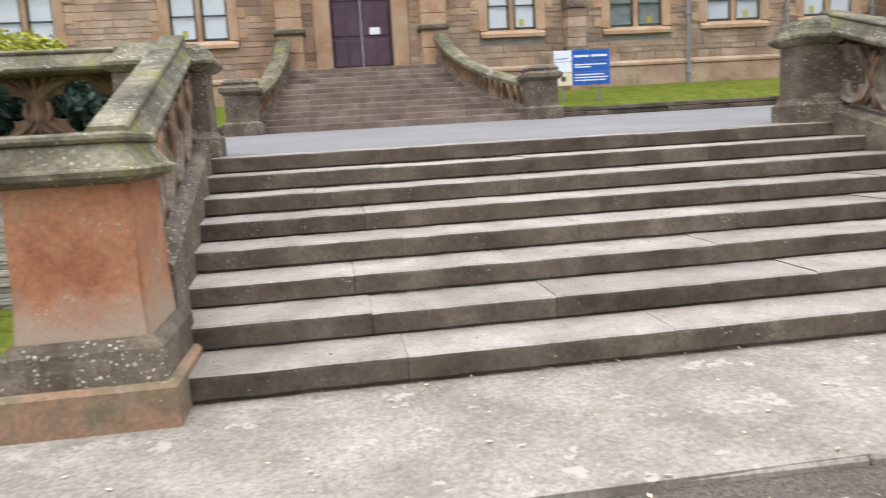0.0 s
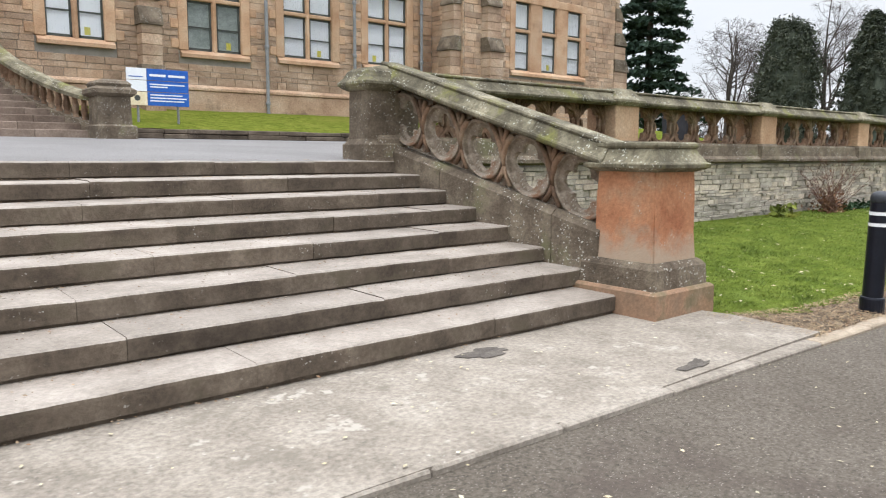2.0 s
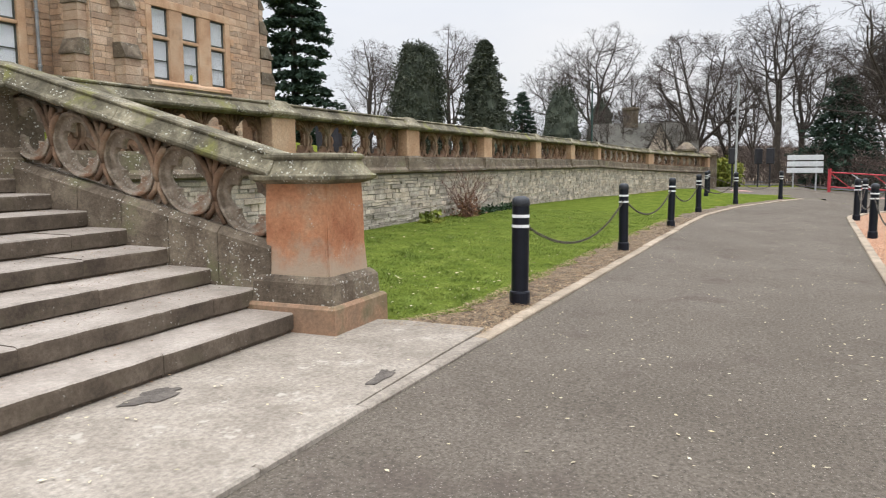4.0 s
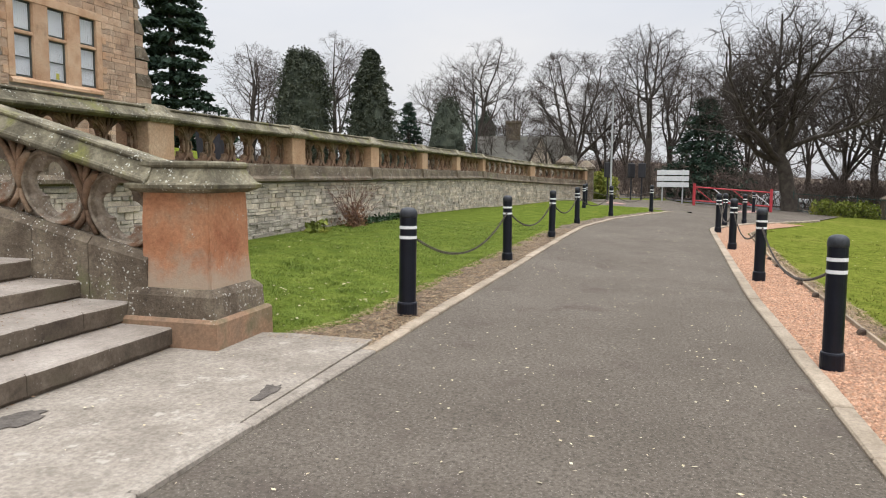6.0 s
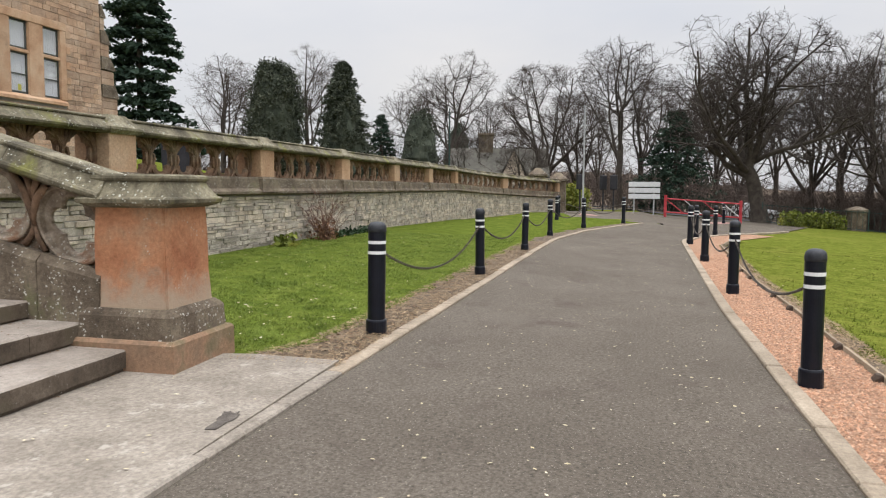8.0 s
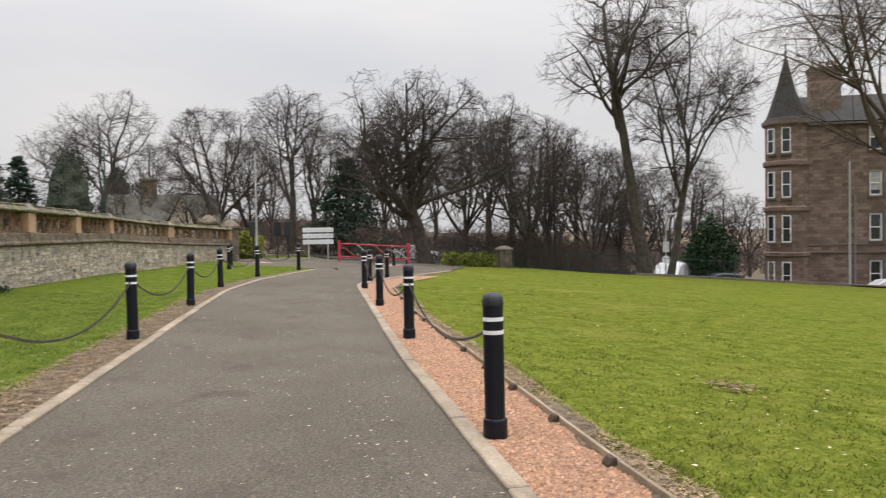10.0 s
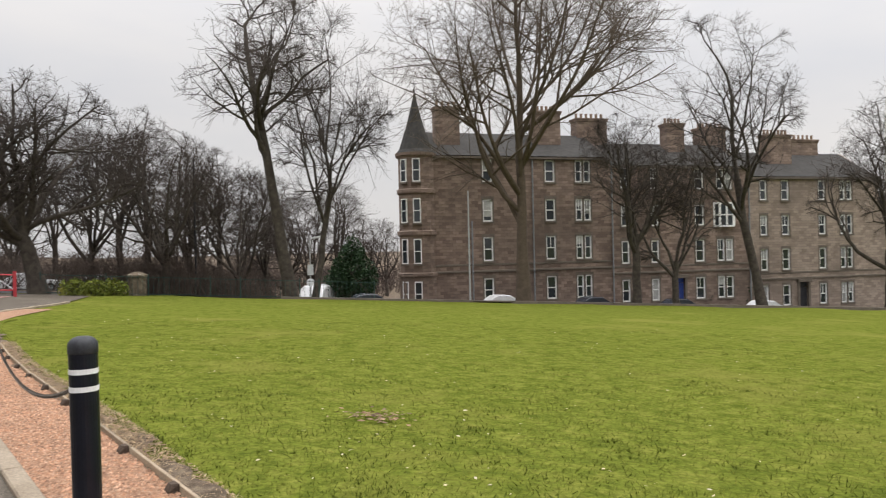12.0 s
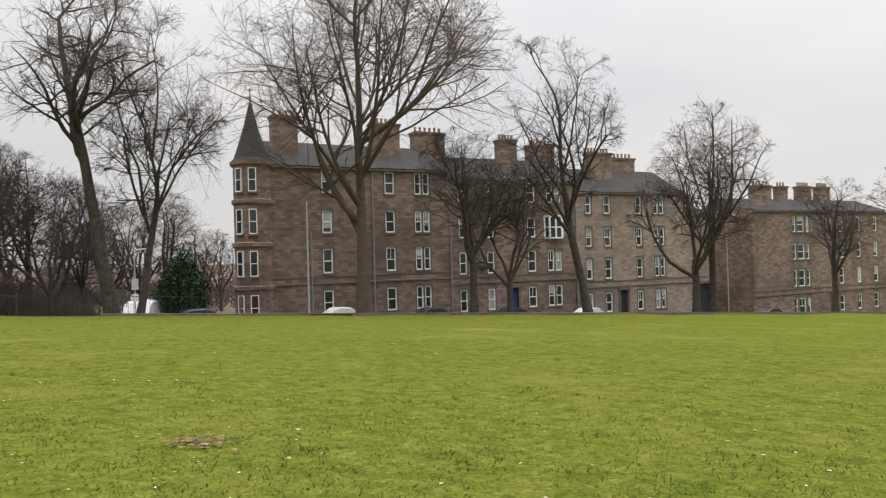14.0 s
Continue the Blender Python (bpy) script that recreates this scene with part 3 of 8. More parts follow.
def flank(name, x_of, y0, y1, side, label, cope_at=0.17, cope_k=0.85):
    """The raking balustrade beside the steps; side 1 lies to the right of the flight."""
    top = thing(name, label, "stone balustrade", "raking balustrades")
    th = 0.34

    def at(y, u, z):
        return (x_of(y) + side * u, y, z)

    def base(y):
        return 0.65 + 0.232 * y

    def cope(y):
        return 1.204 + 0.29 * y

    # string wall in blocks
    ys = np.linspace(y0, y1, 7)
    for a, b in zip(ys, ys[1:]):
        bm = bmesh.new()
        a2, b2 = a + 0.004, b - 0.004
        ring_stack(bm, [[at(y, 0.0, y * 0.28 - 0.15), at(y, th, y * 0.28 - 0.15), at(y, th, base(y) - 0.01), at(y, 0.06, base(y) + 0.01), at(y, 0.0, base(y) - 0.05)] for y in (a2, b2)])
        part("block", bm, WEATHERED, top)
    # pierced roundels
    n = 5
    p0, p1 = Vector(at(y0, 0.19, 0)), Vector(at(y1, 0.19, 0))
    ang = math.degrees(math.atan2(p1.y - p0.y, p1.x - p0.x))
    run = (p1 - p0).length
    rake = 0.261 * (y1 - y0) / run
    w = run / n
    bm = bmesh.new()
    pierced_panel(bm, w - 0.004, 0.63, 0.240, 0.318, 0.075, 0.030, 0.026)
    for v in bm.verts:
        v.co.z += v.co.x * rake
    panel = mesh_of("roundel", bm, CARVED)
    for i in range(n):
        c = p0.lerp(p1, (i + 0.5) / n)
        y = y0 + (y1 - y0) * (i + 0.5) / n
        part("roundel", panel, CARVED, top).matrix_local = pose(c.x, c.y, (base(y) + cope(y)) / 2 - 0.01, 0, 0, ang)
    # ribs that rise between the rings and curl out under the coping
    for s in (-1, 1):
        bm = bmesh.new()
        for f in (-1, 1):
            tube(bm, [(0, f * 0.06, -0.10), (s * 0.012, f * 0.075, 0.0), (s * 0.05, f * 0.08, 0.13), (s * 0.12, f * 0.075, 0.23), (s * 0.22, f * 0.065, 0.30)], [0.022, 0.030, 0.034, 0.032, 0.026], 6)
            tube(bm, [(s * 0.02, f * 0.05, 0.06), (s * 0.015, f * 0.07, 0.18), (s * 0.05, f * 0.07, 0.29)], [0.015, 0.026, 0.03], 6)
            tube(bm, [(0, f * 0.05, -0.08), (s * 0.03, f * 0.06, -0.19), (s * 0.10, f * 0.06, -0.29)], [0.018, 0.026, 0.024], 6)
        for v in bm.verts:
            v.co.z += v.co.x * rake
        rib = mesh_of("rib", bm, TRACERY, True)
        for i in range(n + 1):
            if (i == 0 and s < 0) or (i == n and s > 0):
                continue
            c = p0.lerp(p1, i / n)
            y = y0 + (y1 - y0) * i / n
            part("rib", rib, TRACERY, top, "curling reddish stone rib").matrix_local = pose(c.x, c.y, (base(y) + cope(y)) / 2, 0, 0, ang)
    # raking coping
    cuts = np.linspace(y0 - 0.05, y1 + 0.05, 5)
    for a, b in zip(cuts, cuts[1:]):
        bm = bmesh.new()
        sweep(bm, [(o * cope_k, u * 1.08) for o, u in COPE], [(x_of(y) + side * cope_at, y, cope(y)) for y in (a + 0.003, b - 0.003)])
        part("coping_stone", bm, COPING, top)


flank("stair_balustrade", lambda y: right_end(y) + 0.06, 0.30, 3.70, 1, "raking balustrade with carved pierced roundels and lichened coping")
flank("stair_balustrade", lambda y: left_end(y) - 0.02, 0.45, 3.70, -1, "raking balustrade with pierced roundels, broad mossy coping", 0.27, 0.70)


# ---- terrace walls ----
# drawn to a module of 1.17 m, set out from the stair head
MODULE = Matrix.Translation((0.884, 0.6375, -0.236)) @ Matrix.Scale(1.17, 4)
TERRACE_Y = 2.42
WALL_R = [(-0.55, TERRACE_Y + 0.3, 0), (24.8, TERRACE_Y + 0.3, 0), (27.8, 2.25, -0.10), (30.6, 1.45, -0.20), (33.4, 0.35, -0.30), (36.0, -0.85, -0.38)]
WALL_L = [(-30.0, TERRACE_Y + 0.3, 0), (-7.1, TERRACE_Y + 0.3, 0)]
PIERS_R = [3.36, 7.46, 11.6, 15.95, 20.25, 24.8]


def terrace_wall(name, path, piers, label, near, bay_w=0.52, ringed=False, foil=0.264):
    top = thing(name, label, "terrace wall", kind="structure")
    top.matrix_world = MODULE
    front = [(p[0], p[1], p[2]) for p in path]
    bm = bmesh.new()
    sweep(bm, [(-0.25, -0.4), (0.186, -0.4), (0.186, 1.24), (-0.25, 1.24)], front)
    part("wall_core", bm, MORTAR, top)
    bm = bmesh.new()
    sweep(bm, [(-0.30, 1.24), (0.20, 1.24), (0.30, 1.27), (0.30, 1.31), (0.24, 1.36), (0.22, 1.52), (0.20, 1.56), (-0.20, 1.56), (-0.30, 1.52)], front)
    part("string_course", bm, WEATHERED, top, "grey weathered string course")
    bm = bmesh.new()
    sweep(bm, [(o * 1.05, 2.06 + u) for o, u in COPE], front)
    part("coping", bm, COPING, top, "moulded coping, pale top edge and lichen")
    # rubble facing: single stones where near, one joined sheet further off
    rnd = random.Random(23)
    unit = bmesh.new()
    box(unit, -0.5, 0.5, -0.5, 0.5, -0.5, 0.5)
    for v in unit.verts:
        v.co += Vector((noise.noise(v.co * 3) * 0.05, 0, noise.noise(v.co * 5) * 0.06))
    bmesh.ops.bevel(unit, geom=unit.edges[:], offset=0.05, segments=1, affect="EDGES")
    stone = mesh_of("wall_stone", unit, RUBBLE)
    uv, uf = [tuple(v.co) for v in stone.vertices], [tuple(p.vertices) for p in stone.polygons]
    fv, ff, count = [], [], 0
    for a, b in zip(front, front[1:]):
        va, vb = Vector(a), Vector(b)
        ln = (vb - va).xy.length
        d = (vb - va).xy.normalized()
        nrm = Vector((d.y, -d.x))
        turn = math.degrees(math.atan2(d.y, d.x))
        z = -0.05
        while z < 1.22:
            hh = min(rnd.choice((0.035, 0.05, 0.06, 0.075, 0.10)), 1.24 - z)
            s = -rnd.uniform(0, 0.2)
            while s < ln:
                w = rnd.choice((0.13, 0.2, 0.28, 0.36, 0.5)) * rnd.uniform(0.8, 1.2)
                m = va.lerp(vb, min(1, max(0, (s + w / 2) / ln)))
                c = Vector((m.x + nrm.x * 0.165, m.y + nrm.y * 0.165, m.z + z + hh / 2))
                sx, sy, sz = w - rnd.uniform(0.006, 0.03), 0.07 + rnd.uniform(-0.02, 0.05), hh - rnd.uniform(0.002, 0.016)
                lum = Matrix.Translation(c) @ Matrix.Rotation(radians(turn + rnd.uniform(-3, 3)), 4, "Z") @ Matrix.Rotation(radians(rnd.uniform(-2, 2)), 4, "Y") @ Matrix.Diagonal((sx, sy, sz, 1))
                if near[0] < c.x < near[1] and z > 0.12 and count < 290:
                    ob = part("wall_stone", stone, RUBBLE, top)
                    ob.matrix_local = lum
                    count += 1
                else:
                    o = len(fv)
                    fv.extend(tuple(lum @ Vector(p)) for p in uv)
                    ff.extend(tuple(o + i for i in f) for f in uf)
                s += w
            z += hh
    tagged(part("wall_stone_rest", raw_mesh("wall_stone_rest", fv, ff, RUBBLE_FAR), RUBBLE_FAR, top), kind="stuff")
    # piers
    for k, (p, turn) in enumerate(piers):
        if p.x in (-0.62, -6.85):
            continue
        bm = bmesh.new()
        box(bm, -0.27, 0.27, -0.255, 0.255, 1.50, 2.075, 0.012)
        ob = part("pier", bm, DRESSED if p.x > 1 else WEATHERED, top, "orange sandstone pier")
        ob.matrix_local = pose(p.x, p.y, p.z, 0, 0, turn)
        bm = bmesh.new()
        square_stack(bm, 0, 0, [(1.30, 0.33), (1.36, 0.31), (1.53, 0.30), (1.57, 0.275)])
        ob = part("pier_base", bm, WEATHERED, top)
        ob.matrix_local = pose(p.x, p.y, p.z, 0, 0, turn)
        bm = bmesh.new()
        square_stack(bm, 0, 0, [(2.05, 0.28), (2.10, 0.325), (2.13, 0.325), (2.19, 0.25), (2.27, 0.19), (2.29, 0.17)])
        ob = part("pier_cap", bm, COPING, top)
        ob.matrix_local = pose(p.x, p.y, p.z, 0, 0, turn)
    # pierced tracery between the piers
    for (a, ta), (b, tb) in zip(piers, piers[1:]):
        u, v = a, b
        ln = (v - u).xy.length - 0.54
        d = (v - u).normalized()
        turn = math.degrees(math.atan2(d.y, d.x))
        n = max(1, round(ln / bay_w))
        bm = bmesh.new()
        w = ln / n
        # each bay: a pierced quatrefoil between stems that splay at head and foot
        pierced_panel(bm, 0.54, 0.52, foil, 0.262, 0.045 if ringed else 0.032, 0.028, 0.026, 8 if ringed else 5)
        for q in bm.verts:
            q.co.x *= w / 0.54
        bay = mesh_of("tracery_panel", bm, TRACERY)
        for i in range(n):
            c = u + d * (0.27 + w * (i + 0.5))
            part("tracery_panel", bay, TRACERY, top).matrix_local = pose(c.x, c.y, c.z + 1.81, 0, 0, turn)
        bm = bmesh.new()
        tube(bm, [(0, -0.03, -0.22), (0, -0.045, -0.08), (0, -0.045, 0.03), (0, -0.04, 0.25)], [0.026, 0.036, 0.036, 0.024], 6)
        for s in (-1, 1):
            for lo, mid, hi, top_z in ((0.0, 0.022, 0.10, 0.255), (0.01, 0.045, 0.17, 0.245), (0.03, 0.06, 0.24, 0.215)):
                tube(bm, [(0, -0.045, lo - 0.03), (s * mid * 0.6, -0.055, lo + 0.06), (s * (mid + hi) / 2, -0.055, (lo + top_z) / 2 + 0.05), (s * hi, -0.045, top_z)], [0.022, 0.024, 0.021, 0.017], 5)
            tube(bm, [(0, -0.04, -0.10), (s * 0.03, -0.05, -0.17), (s * 0.10, -0.045, -0.25)], [0.022, 0.022, 0.018], 5)
            tube(bm, [(s * 0.035, -0.03, 0.06), (s * 0.085, -0.04, 0.03), (s * 0.10, -0.042, -0.04), (s * 0.075, -0.038, -0.11), (s * 0.03, -0.03, -0.13)], [0.014, 0.024, 0.028, 0.022, 0.012], 5)
        stem = mesh_of("tracery_stem", bm, TRACERY)
        for i in range(n + 1):
            c = u + d * (0.27 + w * i)
            part("tracery_stem", stem, TRACERY, top).matrix_local = pose(c.x, c.y, c.z + 1.81, 0, 0, turn)
    return top


piers_r = [(Vector((-0.62, TERRACE_Y + 0.3, 0)), 0.0)] + [(Vector((x, TERRACE_Y + 0.3, 0)), 0.0) for x in PIERS_R]
piers_r += [(Vector((30.6, 1.45, -0.20)), -18.0), (Vector((36.0, -0.85, -0.38)), -25.0)]
terrace_wall("wall_terrace_east", WALL_R, piers_r, "terrace wall of grey rubble under a carved sandstone balustrade", (0.9, 12.0), 0.59)
piers_l = [(Vector((x, TERRACE_Y + 0.3, 0)), 0.0) for x in (-28.0, -24.0, -19.8, -15.6, -11.4, -6.85)]
terrace_wall("wall_terrace_west", WALL_L, piers_l, "terrace wall with pierced quatrefoil balustrade and flat coping", (-9.0, -7.0), 0.62, True, 0.238)

# end pier of the terrace wall
bm = bmesh.new()
square_stack(bm, 36.25, -0.95, [(-0.4, 0.42), (1.75, 0.40), (1.80, 0.50), (1.90, 0.50), (2.0, 0.40), (2.25, 0.12)])
ob = part("end_pillar", bm, WEATHERED)
ob.matrix_world = MODULE
tagged(ob, "square stone pillar ending the terrace wall", "stone pillar", "pillars at the gateway")
copy_thing(ob, MODULE @ Matrix.Translation((0.5, 1.9, 0.05)))

# terrace surface
bm = bmesh.new()
ys = [3.5, 4.2, 6, 8, 11, 13.3]
xs = list(np.arange(-30, 27, 1.5))
rows = [[bm.verts.new((x, y, STAIR_TOP - 0.004 + (y - 3.45) * 0.0395)) for x in xs] for y in ys]
for a, b in zip(rows, rows[1:]):
    for i in range(len(xs) - 1):
        bm.faces.new((a[i], a[i + 1], b[i + 1], b[i]))
tagged(part("terrace", bm, TERRACE), "smooth grey tarmac terrace path", "path", kind="structure")

# ---- school building ----
def ashlar(parent, m, u0, u1, z0, z1, holes, near=None, seed=1, thick=0.06):
    """Courses of squared stones proud of a wall plane (local x along, z up, facing -y), left open at the holes (u0, u1, z0, z1)."""
    rnd = random.Random(seed)
    unit = bmesh.new()
    box(unit, -0.5, 0.5, -0.5, 0.5, -0.5, 0.5)
    bmesh.ops.bevel(unit, geom=unit.edges[:], offset=0.035, segments=1, affect="EDGES")
    stone = mesh_of("ashlar_stone", unit, ASHLAR_ONE)
    uv, uf = [v.co.copy() for v in stone.vertices], [tuple(p.vertices) for p in stone.polygons]
    fv, ff, count = [], [], 0
    z = z0
    while z < z1 - 0.04:
        hh = min(rnd.choice((0.16, 0.2, 0.2, 0.24, 0.28)), z1 - z)
        gaps = sorted((a, b) for a, b, c, d in holes if c < z + hh - 0.02 and d > z + 0.02)
        spans, s = [], u0
        for a, b in gaps:
            if a > s:
                spans.append((s, a))
            s = max(s, b)
        if s < u1:
            spans.append((s, u1))
        for a, b in spans:
            u = a
            while u < b - 0.01:
                w = rnd.uniform(0.3, 0.75)
                if b - u - w < 0.22:
                    w = b - u
                lum = m @ Matrix.Translation((u + w / 2, -rnd.uniform(0, 0.012), z + hh / 2)) @ Matrix.Diagonal((w - 0.014, thick, hh - 0.014, 1))
                c = lum.translation
                if near and near[0] < u < near[1] and near[2] < z < near[3] and count < 280:
                    part("ashlar_stone", stone, ASHLAR_ONE, parent).matrix_local = lum
                    count += 1
                else:
                    o = len(fv)
                    fv.extend(tuple(lum @ p) for p in uv)
                    ff.extend(tuple(o + i for i in f) for f in uf)
                u += w
        z += hh
    tagged(part("ashlar_rest", raw_mesh("ashlar_rest", fv, ff, ASHLAR), ASHLAR, parent), kind="stuff")


def slab_with_holes(bm, m, u0, u1, z0, z1, holes, t=0.45):
    """A thick wall with rectangular openings through it."""
    us = sorted({u0, u1, *[h[0] for h in holes], *[h[1] for h in holes]})
    zs = sorted({z0, z1, *[max(z0, h[2]) for h in holes], *[min(z1, h[3]) for h in holes]})
    for a, b in zip(us, us[1:]):
        run = None
        for c, d in list(zip(zs, zs[1:])) + [(None, None)]:
            solid = c is not None and not any(h[0] <= (a + b) / 2 <= h[1] and h[2] <= (c + d) / 2 <= h[3] for h in holes)
            if solid:
                run = (run[0], d) if run else (c, d)
            elif run:
                vs = box(bm, a, b, 0.0, t, run[0], run[1])
                for v in vs:
                    v.co = m @ v.co
                run = None


def school_window(m, u0, u1, z0, z1, lights, transom, label, paper=False, blind=True, mw=0.15):
    """A mullioned stone window: dressed surround, mullions, transom, dark sashes, blinds and panes, in an opening."""
    top = thing("window", label, "window", "school windows")
    top.matrix_world = m
    f = 0.16
    bm = bmesh.new()
    for a, b, c, d, y in ((u0 - 0.20, u0 + 0.09, z0, z1, 0), (u1 - 0.09, u1 + 0.20, z0, z1, 0), (u0 - 0.22, u1 + 0.22, z1, z1 + 0.30, 0)):
        box(bm, a, b, -0.065 - y, 0.20, c, d, 0.02)
    part("surround", bm, DRESSED, top, "dressed orange stone surround")
    # alternating quoins
    k, z = 0, z0 + 0.05
    while z < z1 - 0.2:
        if k % 2 == 0:
            for a, b in ((u0 - 0.42, u0 - 0.20), (u1 + 0.20, u1 + 0.42)):
                bm = bmesh.new()
                box(bm, a, b, -0.058, 0.04, z, z + 0.26, 0.012)
                part("quoin", bm, DRESSED, top)
        z += 0.28
        k += 1
    bm = bmesh.new()
    ring_stack(bm, [[(u, -0.14, z0 - 0.20), (u, 0.20, z0 - 0.20), (u, 0.20, z0 + 0.04), (u, 0.0, z0 + 0.02), (u, -0.14, z0 - 0.10)] for u in (u0 - 0.15, u1 + 0.15)])
    part("window_sill", bm, DRESSED, top, "sloping stone sill")
    n = lights
    w = (u1 - u0 - 0.18 - mw * (n - 1)) / n
    for i in range(1, n):
        a = u0 + 0.09 + i * (w + mw) - mw
        bm = bmesh.new()
        ring_stack(bm, [[(a, 0.02, z), (a + 0.04, -0.04, z), (a + mw - 0.04, -0.04, z), (a + mw, 0.02, z), (a + mw, 0.20, z), (a, 0.20, z)] for z in (z0, z1)])
        part("mullion", bm, DRESSED, top, "stone mullion")
    if transom:
        bm = bmesh.new()
        box(bm, u0 + 0.08, u1 - 0.08, -0.025, 0.19, transom - 0.06, transom + 0.06, 0.02)
        part("transom", bm, DRESSED, top, "stone transom")
    tiers = [(z0 + 0.03, transom - 0.06), (transom + 0.06, z1)] if transom else [(z0 + 0.03, z1)]
    rnd = random.Random(int(u0 * 97))
    for i in range(n):
        a = u0 + 0.09 + i * (w + mw)
        for j, (c, d) in enumerate(tiers):
            bm = bmesh.new()
            for p, q, r, s in ((a, a + 0.055, c, d), (a + w - 0.055, a + w, c, d), (a, a + w, c, c + 0.07), (a, a + w, d - 0.055, d)) + (((a, a + w, c + (d - c) * 0.46, c + (d - c) * 0.46 + 0.035),) if j == 0 else ()):
                box(bm, p, q, 0.05, 0.10, r, s)
            sash = part("sash_frame", bm, WINFRAME, top, "dark green sash frame")
            pane = raw_mesh("pane", [(a + 0.05, 0.076, c + 0.06), (a + w - 0.05, 0.076, c + 0.06), (a + w - 0.05, 0.076, d - 0.05), (a + 0.05, 0.076, d - 0.05)], [(0, 1, 2, 3)], PANE)
            part("pane", pane, PANE, top).visible_shadow = False
            if blind:
                bm = bmesh.new()
                lo = c + 0.06
                k = 8
                for q in range(k):
                    x0, x1 = a + 0.04 + (w - 0.08) * q / k, a + 0.04 + (w - 0.08) * (q + 1) / k
                    bm.faces.new([bm.verts.new(p) for p in ((x0, 0.086, lo), (x1, 0.089, lo), (x1, 0.089, d), (x0, 0.086, d))])
                part("blind", bm, BLIND if blind is True else blind, top, "pale vertical blind" if blind is True else "grey backing painted as reflection in the glass")
            if paper and j == 0 and rnd.random() < 0.55:
                bm = bmesh.new()
                px = a + w * rnd.uniform(0.2, 0.5)
                box(bm, px, px + 0.15, 0.080, 0.082, c + 0.10, c + 0.31)
                part("notice", bm, NOTICE, top, "yellow paper notice")
    return top


def pane_mat():
    m, nt, bsdf = nodes_of("window_pane")
    out = nt.nodes["Material Output"]
    tr = nt.nodes.new("ShaderNodeBsdfTransparent")
    tr.inputs[0].default_value = (0.95, 0.96, 0.97, 1)
    gl = nt.nodes.new("ShaderNodeBsdfGlossy")
    gl.inputs["Roughness"].default_value = 0.03
    fr = nt.nodes.new("ShaderNodeFresnel")
    fr.inputs[0].default_value = 1.7
    mx = nt.nodes.new("ShaderNodeMixShader")
    nt.links.new(fr.outputs[0], mx.inputs[0])
    nt.links.new(tr.outputs[0], mx.inputs[1])
    nt.links.new(gl.outputs[0], mx.inputs[2])
    nt.links.new(mx.outputs[0], out.inputs[0])
    return m


PANE = pane_mat()
NOTICE = surface("yellow_paper", [(0.75, 0.68, 0.12), (0.80, 0.75, 0.25)], 4, 20, 0.8, 0.0)
ROOM = surface("dim_room", [(0.28, 0.30, 0.27), (0.40, 0.42, 0.38)], 1.0, 8.0, 0.9, 0.0)
FACADE_Y, WING_Y = 18.0, 16.2
main_m, wing_m = Matrix.Translation((0, FACADE_Y, 0)), Matrix.Translation((0, WING_Y, 0))
WIN_MAIN = [(-14.3, -12.6, 4.40, 7.4, 2, 5.95), (-9.75, -8.0, 4.40, 7.4, 2, 5.95), (-0.72, 0.92, 4.38, 7.4, 2, 5.95), (3.05, 4.90, 4.34, 7.2, 2, 5.86), (6.18, 8.14, 4.40, 7.2, 2, 5.80), (9.42, 11.28, 4.44, 6.85, 2, 5.96)]
WIN_WING = [(14.86, 18.85, 4.50, 7.02, 3, 5.98)]
DOOR_HOLE = (-5.24, -3.48, 3.40, 6.2)


